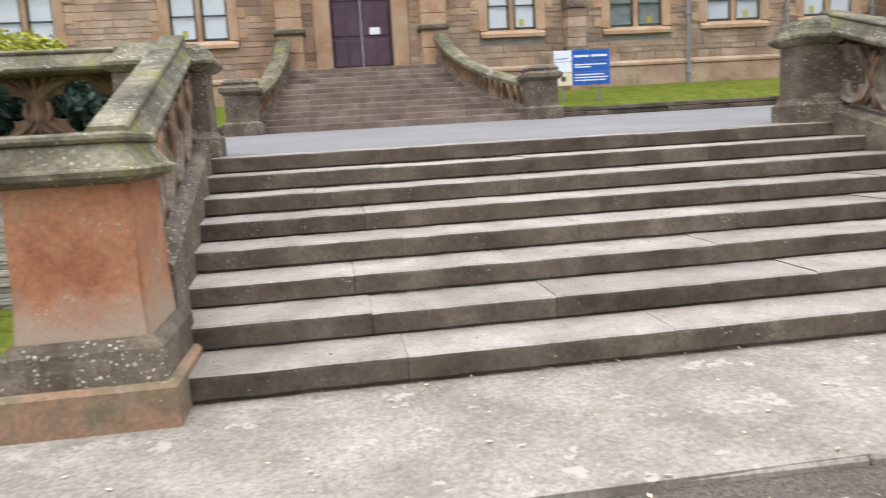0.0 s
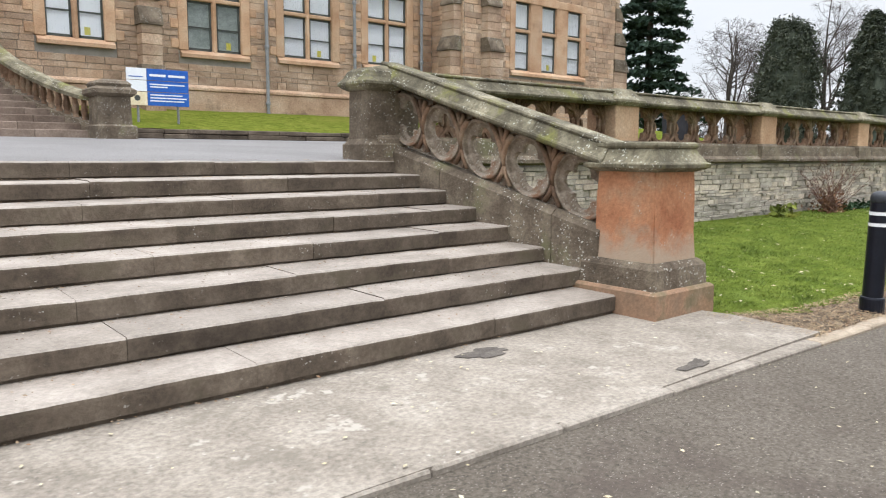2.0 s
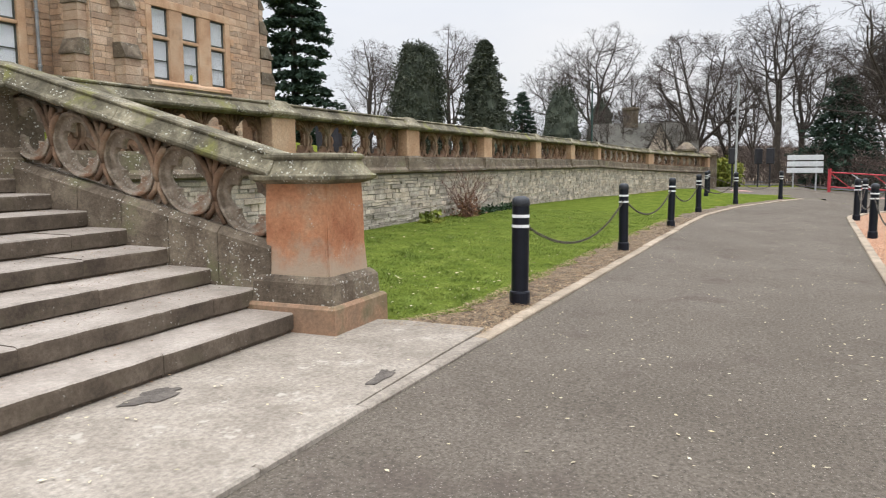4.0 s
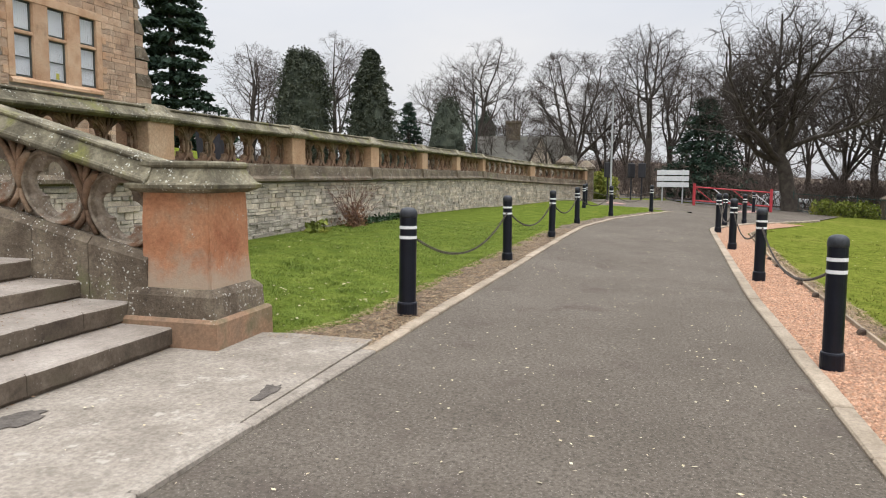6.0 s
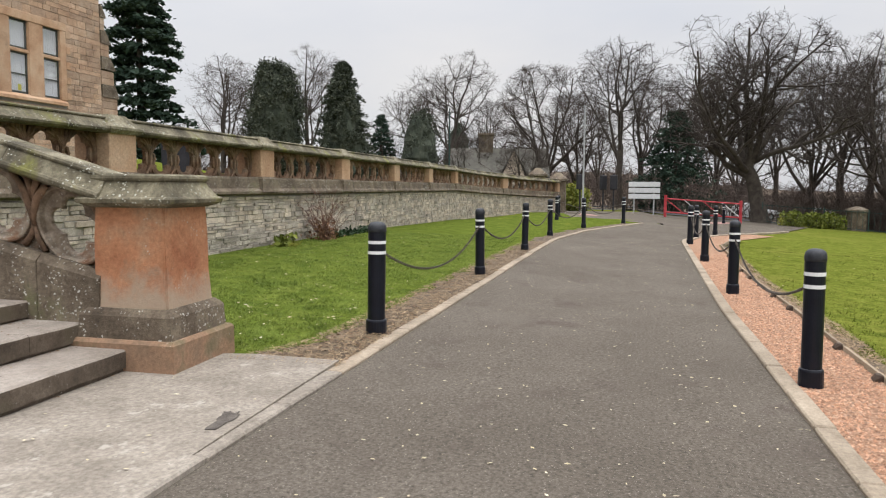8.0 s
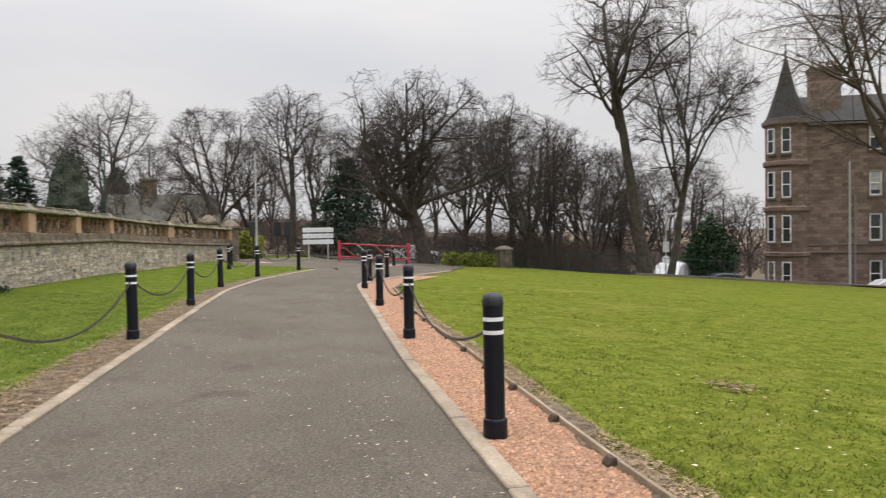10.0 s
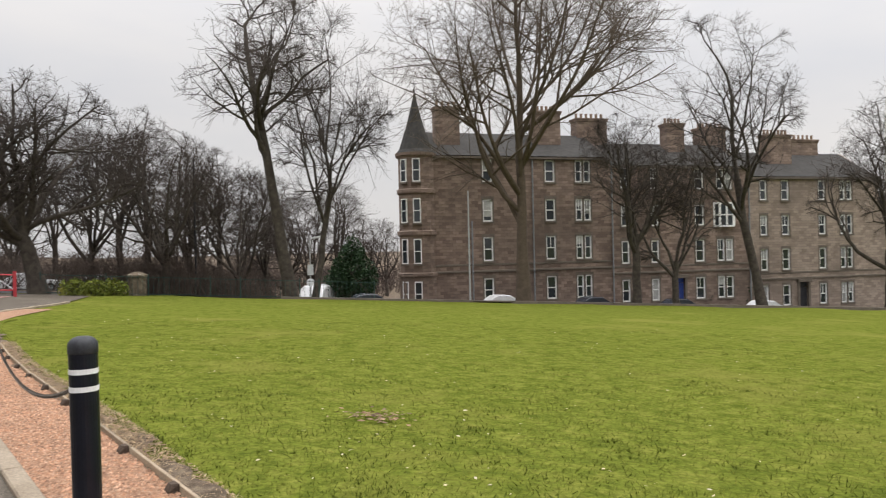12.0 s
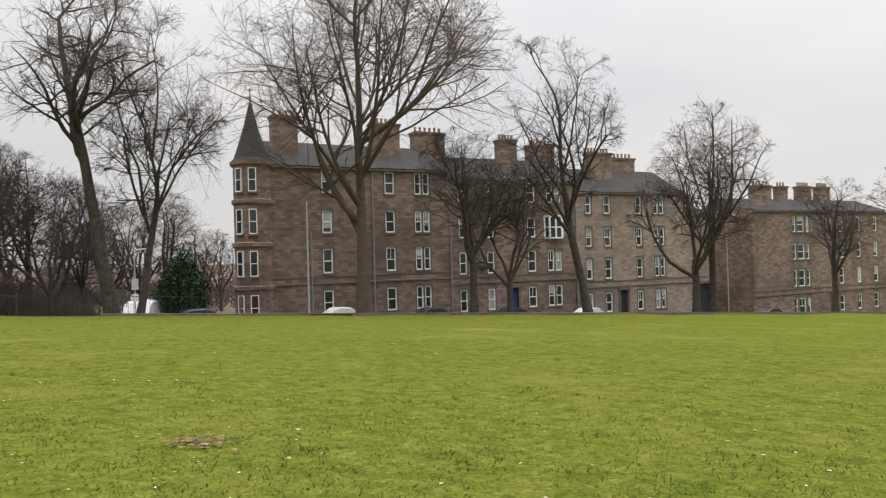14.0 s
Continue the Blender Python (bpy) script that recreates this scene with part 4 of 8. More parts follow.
def build_school():
    holes = [w[:4] for w in WIN_MAIN] + [DOOR_HOLE]
    main = thing("wall_school_front", "warm brown coursed sandstone front of an old school", "school wall", kind="structure")
    bm = bmesh.new()
    slab_with_holes(bm, main_m, -32, 12.4, 1.2, 10.5, holes)
    part("wall_core", bm, MORTAR, main)
    wide = [(a - 0.2, b + 0.2, c - 0.2, d + 0.3) for a, b, c, d in holes[:-1]] + [(DOOR_HOLE[0] - 0.5, DOOR_HOLE[1] + 0.5, 2.0, 6.7)]
    ashlar(main, main_m, -18, 12.36, 2.2, 9.4, wide, (0.9, 9.0, 2.7, 4.8), 3)
    bm = bmesh.new()
    for a, b in ((-32, -6.4), (-2.2, 12.4)):
        ring_stack(bm, [[(u, FACADE_Y - 0.04, 3.16), (u, FACADE_Y - 0.14, 3.20), (u, FACADE_Y - 0.14, 3.27), (u, FACADE_Y - 0.04, 3.36)] for u in (a, b)])
        ring_stack(bm, [[(u, FACADE_Y - 0.03, 1.9), (u, FACADE_Y - 0.11, 1.9), (u, FACADE_Y - 0.11, 3.17), (u, FACADE_Y - 0.03, 3.17)] for u in (a, b)])
    part("plinth_course", bm, ASHLAR, main, "projecting plinth with dark moulded string")
    holes_w = [w[:4] for w in WIN_WING]
    wing = thing("wall_school_wing", "gabled sandstone wing with triple mullioned window", "school wall", kind="structure")
    bm = bmesh.new()
    slab_with_holes(bm, wing_m, 12.4, 21.0, 1.2, 9.5, holes_w)
    box(bm, 12.4, 12.85, WING_Y + 0.45, FACADE_Y + 0.45, 1.2, 10.5)
    box(bm, 20.55, 21.0, WING_Y + 0.45, FACADE_Y + 9, 1.2, 9.5)
    ring_stack(bm, [[(12.4, y, 9.5), (21.0, y, 9.5), (16.7, y, 14.5)] for y in (WING_Y, WING_Y + 0.45)])
    part("wall_core", bm, MORTAR, wing)
    ashlar(wing, wing_m, 12.4, 20.97, 2.2, 9.5, [(a - 0.2, b + 0.2, c - 0.2, d + 0.3) for a, b, c, d in holes_w], (13.9, 19.6, 3.4, 5.4), 7)
    side = Matrix.Translation((12.4, 0, 0)) @ Matrix.Rotation(radians(-90), 4, "Z")
    ashlar(wing, side, -FACADE_Y + 0.03, -WING_Y, 2.2, 9.5, [], None, 9)
    # roofs
    bm = bmesh.new()
    ring_stack(bm, [[(u, FACADE_Y - 0.3, 10.5), (u, FACADE_Y + 6, 15.5), (u, FACADE_Y + 12, 10.5)] for u in (-32, 12.4)])
    ring_stack(bm, [[(12.2, y, 9.4), (16.7, y, 14.7), (21.2, y, 9.4)] for y in (WING_Y + 0.3, FACADE_Y + 12)])
    tagged(part("roof_school", bm, SLATE), "grey slate school roof", "roof", kind="structure")
    # dim rooms behind the windows
    bm = bmesh.new()
    for a, b, c, d, *_ in WIN_MAIN:
        for q in (((a - .5, 2.0), (b + .5, 2.0)),):
            bm.faces.new([bm.verts.new(p) for p in ((a - .6, FACADE_Y + 1.6, c - 1), (b + .6, FACADE_Y + 1.6, c - 1), (b + .6, FACADE_Y + 1.6, d + .6), (a - .6, FACADE_Y + 1.6, d + .6))])
    for a, b, c, d, *_ in WIN_WING:
        bm.faces.new([bm.verts.new(p) for p in ((a - .6, WING_Y + 1.6, c - 1), (b + .6, WING_Y + 1.6, c - 1), (b + .6, WING_Y + 1.6, d + .6), (a - .6, WING_Y + 1.6, d + .6))])
    ext = bmesh.ops.extrude_face_region(bm, geom=bm.faces[:])
    for v in [e for e in ext["geom"] if isinstance(e, bmesh.types.BMVert)]:
        v.co.y += 0.1
    tagged(part("wall_inner", bm, ROOM), "plain dim inner wall", "wall", kind="structure")
    # The fourth window gets the added backing that stands in for reflective glass.
    for i, (a, b, c, d, n, t) in enumerate(WIN_MAIN):
        school_window(main_m, a, b, c, d, n, t, "two-light stone mullioned window with grey-green reflective glass" if i == 3 else "two-light stone mullioned window with pale blinds", paper=True, blind=GLASS_BACK if i == 3 else True)
    for a, b, c, d, n, t in WIN_WING:
        school_window(wing_m, a, b, c, d, n, t, "three-light stone mullioned window with pale blinds", paper=True, mw=0.72)


SLATE = surface("roof_slate", [(0.034, 0.033, 0.031), (0.058, 0.055, 0.052)], 2.0, 30.0, 0.95, 0.4, world=True)
build_school()


def buttress(x, y, w, stages, label):
    """Stages of (top z, depth), each ending in a sloping weathering, from the foot up."""
    top = thing("buttress", label, "buttress", "school buttresses", at=(x, y, 0))
    z = 1.6
    for i, (zt, d) in enumerate(stages):
        nd = stages[i + 1][1] if i + 1 < len(stages) else 0.0
        zz = z
        while zz < zt - 0.05:
            h = min(0.3, zt - zz)
            bm = bmesh.new()
            box(bm, -w / 2, w / 2, -d, 0.02, zz + 0.004, zz + h - 0.004, 0.012)
            part("block", bm, ASHLAR_ONE, top)
            zz += h
        bm = bmesh.new()
        ring_stack(bm, [[(u, -d - 0.05, zt), (u, 0.02, zt), (u, 0.02, zt + 0.5), (u, -nd - 0.01, zt + 0.5), (u, -d - 0.05, zt + 0.07)] for u in (-w / 2 - 0.04, w / 2 + 0.04)])
        part("weathering", bm, WEATHERED, top, "sloping dark weathering stone")
        z = zt + 0.45
    return top


buttress(1.95, FACADE_Y - 0.03, 0.56, [(3.3, 0.55), (4.9, 0.45), (5.6, 0.30), (8.5, 0.16)], "stepped sandstone buttress on the school front")
buttress(13.55, WING_Y - 0.03, 0.66, [(3.4, 0.60), (5.0, 0.50), (6.6, 0.34), (9.0, 0.2)], "stepped sandstone buttress at the wing corner")
b = buttress(12.37, WING_Y + 0.5, 0.66, [(3.4, 0.60), (5.0, 0.50), (6.6, 0.34), (9.0, 0.2)], "stepped sandstone buttress at the wing corner")
b.matrix_world = pose(12.37, WING_Y + 0.45, 0, 0, 0, -90)
b = buttress(0, 0, 0.7, [(3.4, 1.05), (4.9, 0.92), (6.0, 0.74), (7.0, 0.48), (8.0, 0.24)], "stepped sandstone buttress at the gable end")
b.matrix_world = pose(21.0, WING_Y + 0.3, 0, 0, 0, 90)


def drainpipe(x, y, z0, z1, group="school drainpipes", label="grey cast-iron drainpipe on the sandstone wall", r=0.055):
    top = thing("drainpipe", label, "drainpipe", group, at=(x, y, 0))
    bm = bmesh.new()
    tube(bm, [(0, 0, z0), (0, 0, z1)], r, 10)
    part("pipe", bm, PIPE, top, smooth=False)
    z = z0 + 0.3
    while z < z1:
        bm = bmesh.new()
        round_stack(bm, 0, 0, [(z, r + 0.005), (z + 0.02, r + 0.022), (z + 0.09, r + 0.022), (z + 0.11, r + 0.005)], 10)
        part("collar", bm, PIPE, top)
        z += 1.75
    return top


drainpipe(5.58, FACADE_Y - 0.2, 2.55, 9.4)
drainpipe(8.85, FACADE_Y - 0.2, 2.55, 9.4)
drainpipe(11.75, FACADE_Y - 0.2, 2.55, 9.4)


def entrance():
    a, b, z0, z1 = DOOR_HOLE
    top = thing("door_1", "closed plum-coloured panelled double door with a white notice", "door", kind="structure", at=(0, FACADE_Y + 0.18, 0))
    for s, (p, q) in enumerate(((a, (a + b) / 2 - 0.006), ((a + b) / 2 + 0.006, b))):
        bm = bmesh.new()
        box(bm, p, q, 0.0, 0.06, z0, z1)
        leaf = part("door_leaf", bm, DOOR, top)
        w = (q - p) / 2
        for i in range(2):
            for zz, hh in ((z0 + 0.16, 0.75), (z0 + 1.02, 0.85), (z0 + 2.0, 0.7)):
                bm = bmesh.new()
                box(bm, p + 0.07 + i * w * 0.95, p + w * 0.95 + i * w * 0.95 - 0.02, -0.03, 0.02, zz, zz + hh, 0.02)
                part("panel", bm, DOOR, leaf)
    bm = bmesh.new()
    box(bm, -4.12, -3.82, -0.045, -0.032, z0 + 1.05, z0 + 1.25)
    part("notice", bm, PAPER, top, "white paper notice")
    sur = thing("door_surround", "dressed sandstone doorway with moulded side piers", "doorway")
    for s, x in ((-1, a), (1, b)):
        bm = bmesh.new()
        box(bm, min(x, x + s * 0.5), max(x, x + s * 0.5), FACADE_Y - 0.10, FACADE_Y + 0.3, 3.2, 6.6, 0.03)
        part("jamb", bm, DRESSED, sur)
        bm = bmesh.new()
        cx = x + s * 1.15
        for k in range(10):
            box(bm, cx - 0.36, cx + 0.36, FACADE_Y - 0.62, FACADE_Y, 2.0 + 0.48 * k, 2.0 + 0.48 * k + 0.47, 0.015)
        part("side_pier", bm, DRESSED, sur, "stout pier of dressed blocks")
        bm = bmesh.new()
        box(bm, cx - 0.44, cx + 0.44, FACADE_Y - 0.72, FACADE_Y, 4.42, 4.56, 0.03)
        part("pier_band", bm, WEATHERED, sur, "dark moulded band")
    bm = bmesh.new()
    box(bm, a - 0.5, b + 0.5, FACADE_Y - 0.12, FACADE_Y + 0.3, 6.2, 6.9, 0.03)
    part("lintel", bm, DRESSED, sur)


entrance()


# ---- upper flight ----
UP_Y0, UP_Y1, UP_Z0, UP_Z1, UP_N = 12.9, 17.35, 1.66, 3.42, 11


UPPER = surface("upper_step_stone", [(0.135, 0.100, 0.078), (0.205, 0.156, 0.124), (0.275, 0.218, 0.176)], 2.2, 32.0, 0.9, 0.5, vary=0.2, dist=0.01)


def upper_flight():
    top = thing("stairs_upper", "brown stone steps rising to the school door", "steps", kind="structure")
    rnd = random.Random(4)
    r, t = (UP_Z1 - UP_Z0) / UP_N, (UP_Y1 - UP_Y0) / UP_N
    for k in range(UP_N):
        f = k / (UP_N - 1)
        xl, xr = -7.0 + 0.5 * f, -0.95 - 1.25 * f
        cuts = [xl] + sorted(xl + (xr - xl) * (j + rnd.uniform(0.3, 0.7)) / 3 for j in range(3)) + [xr]
        for a, b in zip(cuts, cuts[1:]):
            bm = bmesh.new()
            box(bm, a + 0.003, b - 0.003, UP_Y0 + k * t, UP_Y0 + (k + 1) * t + 0.12 + (0.9 if k == UP_N - 1 else 0), UP_Z0 + k * r - 0.06, UP_Z0 + (k + 1) * r + rnd.uniform(-0.004, 0.004), 0.01)
            part("stone", bm, UPPER, top)
    for s, foot, head in ((1, -0.68, -2.15), (-1, -7.25, -6.6)):
        par = thing("stair_parapet", "curving stone parapet beside the upper steps", "stone parapet", "upper parapets")
        path = []
        for i in range(11):
            f = i / 10
            e = 1 - (1 - f) ** 1.9
            path.append((foot + (head - foot) * e, UP_Y0 + 0.1 + (UP_Y1 - UP_Y0) * f, UP_Z0 + (UP_Z1 - UP_Z0) * (f ** 1.25)))
        bm = bmesh.new()
        sweep(bm, [(-0.17, -0.5), (0.17, -0.5), (0.17, 0.30), (-0.17, 0.30)], path)
        part("string_wall", bm, WEATHERED, par)
        bm = bmesh.new()
        sweep(bm, [(-0.21, 0.74), (0.21, 0.74), (0.22, 0.82), (0.12, 0.92), (-0.12, 0.92), (-0.22, 0.82)], path)
        part("coping", bm, COPING, par, "smooth curved coping")
        for i in range(1, 20):
            f = i / 20
            q = path[min(9, int(f * 10))]
            w = path[min(10, int(f * 10) + 1)]
            c = Vector(q).lerp(Vector(w), f * 10 - int(f * 10))
            bm = bmesh.new()
            round_stack(bm, c.x, c.y, [(c.z + 0.28, 0.075), (c.z + 0.36, 0.05), (c.z + 0.5, 0.085), (c.z + 0.66, 0.05), (c.z + 0.76, 0.075)], 8)
            part("baluster", bm, TRACERY, par)
        px, py = foot + (0.06 if s > 0 else -0.06), UP_Y0 - 0.15
        post = thing("stair_post", "square stone post with domed dark cap at the upper steps", "stone post", "upper posts", at=(px, py, UP_Z0 + 0.02))
        bm = bmesh.new()
        square_stack(bm, 0, 0, [(-0.1, 0.42), (0.22, 0.42), (0.26, 0.34), (0.85, 0.33)])
        part("shaft", bm, WEATHERED, post)
        bm = bmesh.new()
        square_stack(bm, 0, 0, [(0.84, 0.36), (0.90, 0.43), (0.98, 0.43), (1.04, 0.34), (1.10, 0.36), (1.16, 0.30), (1.20, 0.15)])
        part("cap", bm, WEATHERED, post, "dark moulded cap")


upper_flight()

# ---- verges before the school ----
for i, (xa, xb) in enumerate(((-0.2, 26), (-30, -7.7))):
    bm = bmesh.new()
    n = int((xb - xa) / 0.6)
    rows = []
    for j in range(6):
        f = j / 5
        rows.append([bm.verts.new((xa + (xb - xa) * k / n, 13.4 + 4.62 * f, 1.90 + 0.72 * f + 0.03 * noise.noise((k * 0.5, j, i)))) for k in range(n + 1)])
    for p, q in zip(rows, rows[1:]):
        for k in range(n):
            bm.faces.new((p[k], p[k + 1], q[k + 1], q[k]))
    tagged(part("verge", bm, GRASS_G), "sloping strip of green grass under the school wall", "grass", kind="structure")
    top = thing("verge_wall", "low dark rubble edging of the grass verge", "edging", kind="structure")
    rnd = random.Random(8 + i)
    for z0, z1 in ((1.5, 1.67), (1.675, 1.79), (1.795, 1.90)):
        x = xa
        while x < xb:
            w = rnd.uniform(0.5, 1.2)
            bm = bmesh.new()
            box(bm, x, x + w - 0.012, 13.2 + rnd.uniform(-0.03, 0.03), 13.5, z0, z1 + rnd.uniform(-0.012, 0.004), 0.015)
            part("stone", bm, STEP, top)
            x += w

# ---- bollards and chains ----
BLACK = surface("black_bollard_paint", [(0.005, 0.006, 0.011), (0.009, 0.011, 0.019)], 4.0, 60.0, 0.3, 0.08)
WHITE = surface("white_band", [(0.72, 0.73, 0.74), (0.80, 0.80, 0.81)], 6.0, 40.0, 0.5, 0.05)
# Cap greyer than the shaft: dust, plus the sky's highlight put into the colour.
GREYCAP = surface("dusty_skylit_cap", [(0.016, 0.018, 0.024), (0.045, 0.048, 0.054)], 9.0, 40.0, 0.5, 0.1)
CHAIN = surface("chain_metal", [(0.06, 0.05, 0.042), (0.11, 0.095, 0.08)], 8.0, 60.0, 0.6, 0.1, metal=0.5)
TIMBER = surface("timber_edging", [(0.24, 0.19, 0.13), (0.36, 0.29, 0.21)], 3.0, 50.0, 0.9, 0.5, vary=0.2)

PEG = surface("wet_timber_peg", [(0.05, 0.035, 0.026), (0.10, 0.072, 0.052)], 6.0, 40.0, 0.9, 0.4)


def make_bollard():
    top = thing("bollard", "black round bollard with two white bands and chain", "bollard", "bollards along the drive")
    bm = bmesh.new()
    round_stack(bm, 0, 0, [(-0.05, 0.121), (0.0, 0.121), (0.13, 0.119), (0.145, 0.113), (0.15, 0.103)], 24)
    part("base_sleeve", bm, BLACK, top, smooth=False)
    bm = bmesh.new()
    round_stack(bm, 0, 0, [(0.14, 0.100), (1.02, 0.100)], 28)
    part("shaft", bm, BLACK, top)
    bm = bmesh.new()
    round_stack(bm, 0, 0, [(1.005, 0.100), (1.01, 0.104), (1.045, 0.104), (1.066, 0.099), (1.083, 0.087), (1.095, 0.067), (1.102, 0.040), (1.104, 0.012)], 28)
    part("cap", bm, GREYCAP, top, "dusty domed cap, sky highlight in its grey", True)
    for z in (0.79, 0.89):
        bm = bmesh.new()
        round_stack(bm, 0, 0, [(z, 0.1015), (z + 0.030, 0.1015)], 28)
        part("band", bm, WHITE, top, "white reflective band")
    return top


LEFT_ROW = [(1.88, -1.37), (6.92, -1.545), (11.91, -1.735), (17.3, -1.91), (22.4, -2.75), (26.4, -4.25)]
LEFT_FAR = [(33.2, -1.15), (29.6, -1.3)]
RIGHT_ROW = [(1.30, -5.175), (6.66, -5.43), (11.70, -5.65), (16.87, -5.89), (20.8, -6.50), (24.2, -7.57), (38.0, -9.9), (42.0, -11.35)]
proto = make_bollard()
spots = LEFT_ROW + LEFT_FAR + RIGHT_ROW
for i, (x, y) in enumerate(spots):
    slim = 0.87 if i < len(LEFT_ROW) else 0.90
    m = pose(x, y, ground_z(x, y) + 0.02, random.Random(i).uniform(-0.8, 0.8), random.Random(i + 50).uniform(-0.8, 0.8), 0) @ Matrix.Diagonal((slim, slim, 1, 1))
    if i == 0:
        proto.matrix_world = m
    else:
        copy_thing(proto, m)


def link_mesh():
    bm = bmesh.new()
    pts = []
    for k in range(8):
        a = 2 * math.pi * (k + 0.5) / 8
        pts.append((0.013 * math.cos(a) + (0.011 if math.cos(a) > 0 else -0.011), 0.013 * math.sin(a), 0))
    rings = []
    for k in range(8):
        p, q, r = Vector(pts[k - 1]), Vector(pts[k]), Vector(pts[(k + 1) % 8])
        d = (r - p).normalized()
        u = Vector((0, 0, 1))
        w = d.cross(u)
        rings.append([bm.verts.new(q + (u * math.cos(j * 2.0944) + w * math.sin(j * 2.0944)) * 0.0052) for j in range(3)])
    for k in range(8):
        for j in range(3):
            bm.faces.new((rings[k][j], rings[k][(j + 1) % 3], rings[(k + 1) % 8][(j + 1) % 3], rings[(k + 1) % 8][j]))
    return mesh_of("links", bm, CHAIN)


LINK = link_mesh()


def chain(a, b, sag):
    """A hanging chain of interlocked links, in one mesh."""
    za, zb = ground_z(*a) + 0.84, ground_z(*b) + 0.84
    pa, pb = Vector((*a, za)), Vector((*b, zb))
    d = (pb - pa).normalized()
    pa, pb = pa + d * 0.1, pb - d * 0.1
    n = int((pb - pa).length * 1.03 / 0.038)
    vs, fs = [], []
    base, poly = [v.co.copy() for v in LINK.vertices], [tuple(p.vertices) for p in LINK.polygons]

    def at(f):
        p = pa.lerp(pb, f)
        p.z -= sag * 4 * f * (1 - f)
        return p
    for i in range(n):
        p, q = at(i / n), at((i + 1) / n)
        m = Matrix.Translation((p + q) / 2) @ (q - p).to_track_quat("X", "Z").to_matrix().to_4x4() @ Matrix.Rotation(radians(90 * (i % 2) + 20), 4, "X")
        o = len(vs)
        vs.extend(tuple(m @ v) for v in base)
        fs.extend(tuple(o + k for k in f) for f in poly)
    ob = new("chain", raw_mesh("chain", vs, fs, CHAIN))
    tagged(ob, "sagging dull steel chain slung between two bollards", "chain", "chains between bollards")


for row in (LEFT_ROW, RIGHT_ROW[:6]):
    for k, (a, b) in enumerate(zip(row, row[1:])):
        chain(a, b, 0.40 if k == 0 and row is LEFT_ROW else 0.36)
chain(LEFT_ROW[-1], (33.2, -1.15), 0.3)

# timber edging of the gravel
edge = thing("timber_edging", "weathered timber boards edging the red gravel", "edging", kind="structure")
x = -14.0
k = 0
while x < 18:
    nx = x + 2.4
    ya, yb = lerp_at(EDGING, x), lerp_at(EDGING, nx)
    bm = bmesh.new()
    box(bm, 0, math.hypot(2.4, yb - ya) - 0.02, -0.014, 0.014, -0.1, 0.055, 0.004)
    part("board", bm, TIMBER, edge).matrix_local = pose(x, ya, ground_z(x, ya) + 0.015, random.Random(k).uniform(-4, 4), 0, math.degrees(math.atan2(yb - ya, nx - x)))
    for f in (0.02, 0.5):
        if -2 < x < 14:
            px, py = x + 2.4 * f, ya + (yb - ya) * f
            bm = bmesh.new()
            ring_stack(bm, [[(-0.05, 0.0, z), (0.05, 0.0, z), (0.05 - 0.02 * k, 0.075 - 0.03 * k, z), (-0.05 + 0.02 * k, 0.075 - 0.03 * k, z)] for k, z in ((0, -0.1), (0.3, 0.02), (1, 0.06))])
            part("peg", bm, PEG, edge, "dark stub of a timber peg").matrix_local = pose(px, py + 0.015, ground_z(px, py) + 0.02)
    x = nx
    k += 1


# ---- school sign ----
BLUE = surface("sign_blue", [(0.02, 0.10, 0.42), (0.028, 0.125, 0.48)], 2.0, 20.0, 0.4, 0.0)
CREAM = surface("sign_cream", [(0.72, 0.62, 0.42), (0.78, 0.68, 0.48)], 2.0, 20.0, 0.5, 0.0)
SIGNWHITE = surface("sign_white", [(0.76, 0.79, 0.83), (0.82, 0.84, 0.87)], 2.0, 20.0, 0.4, 0.0)


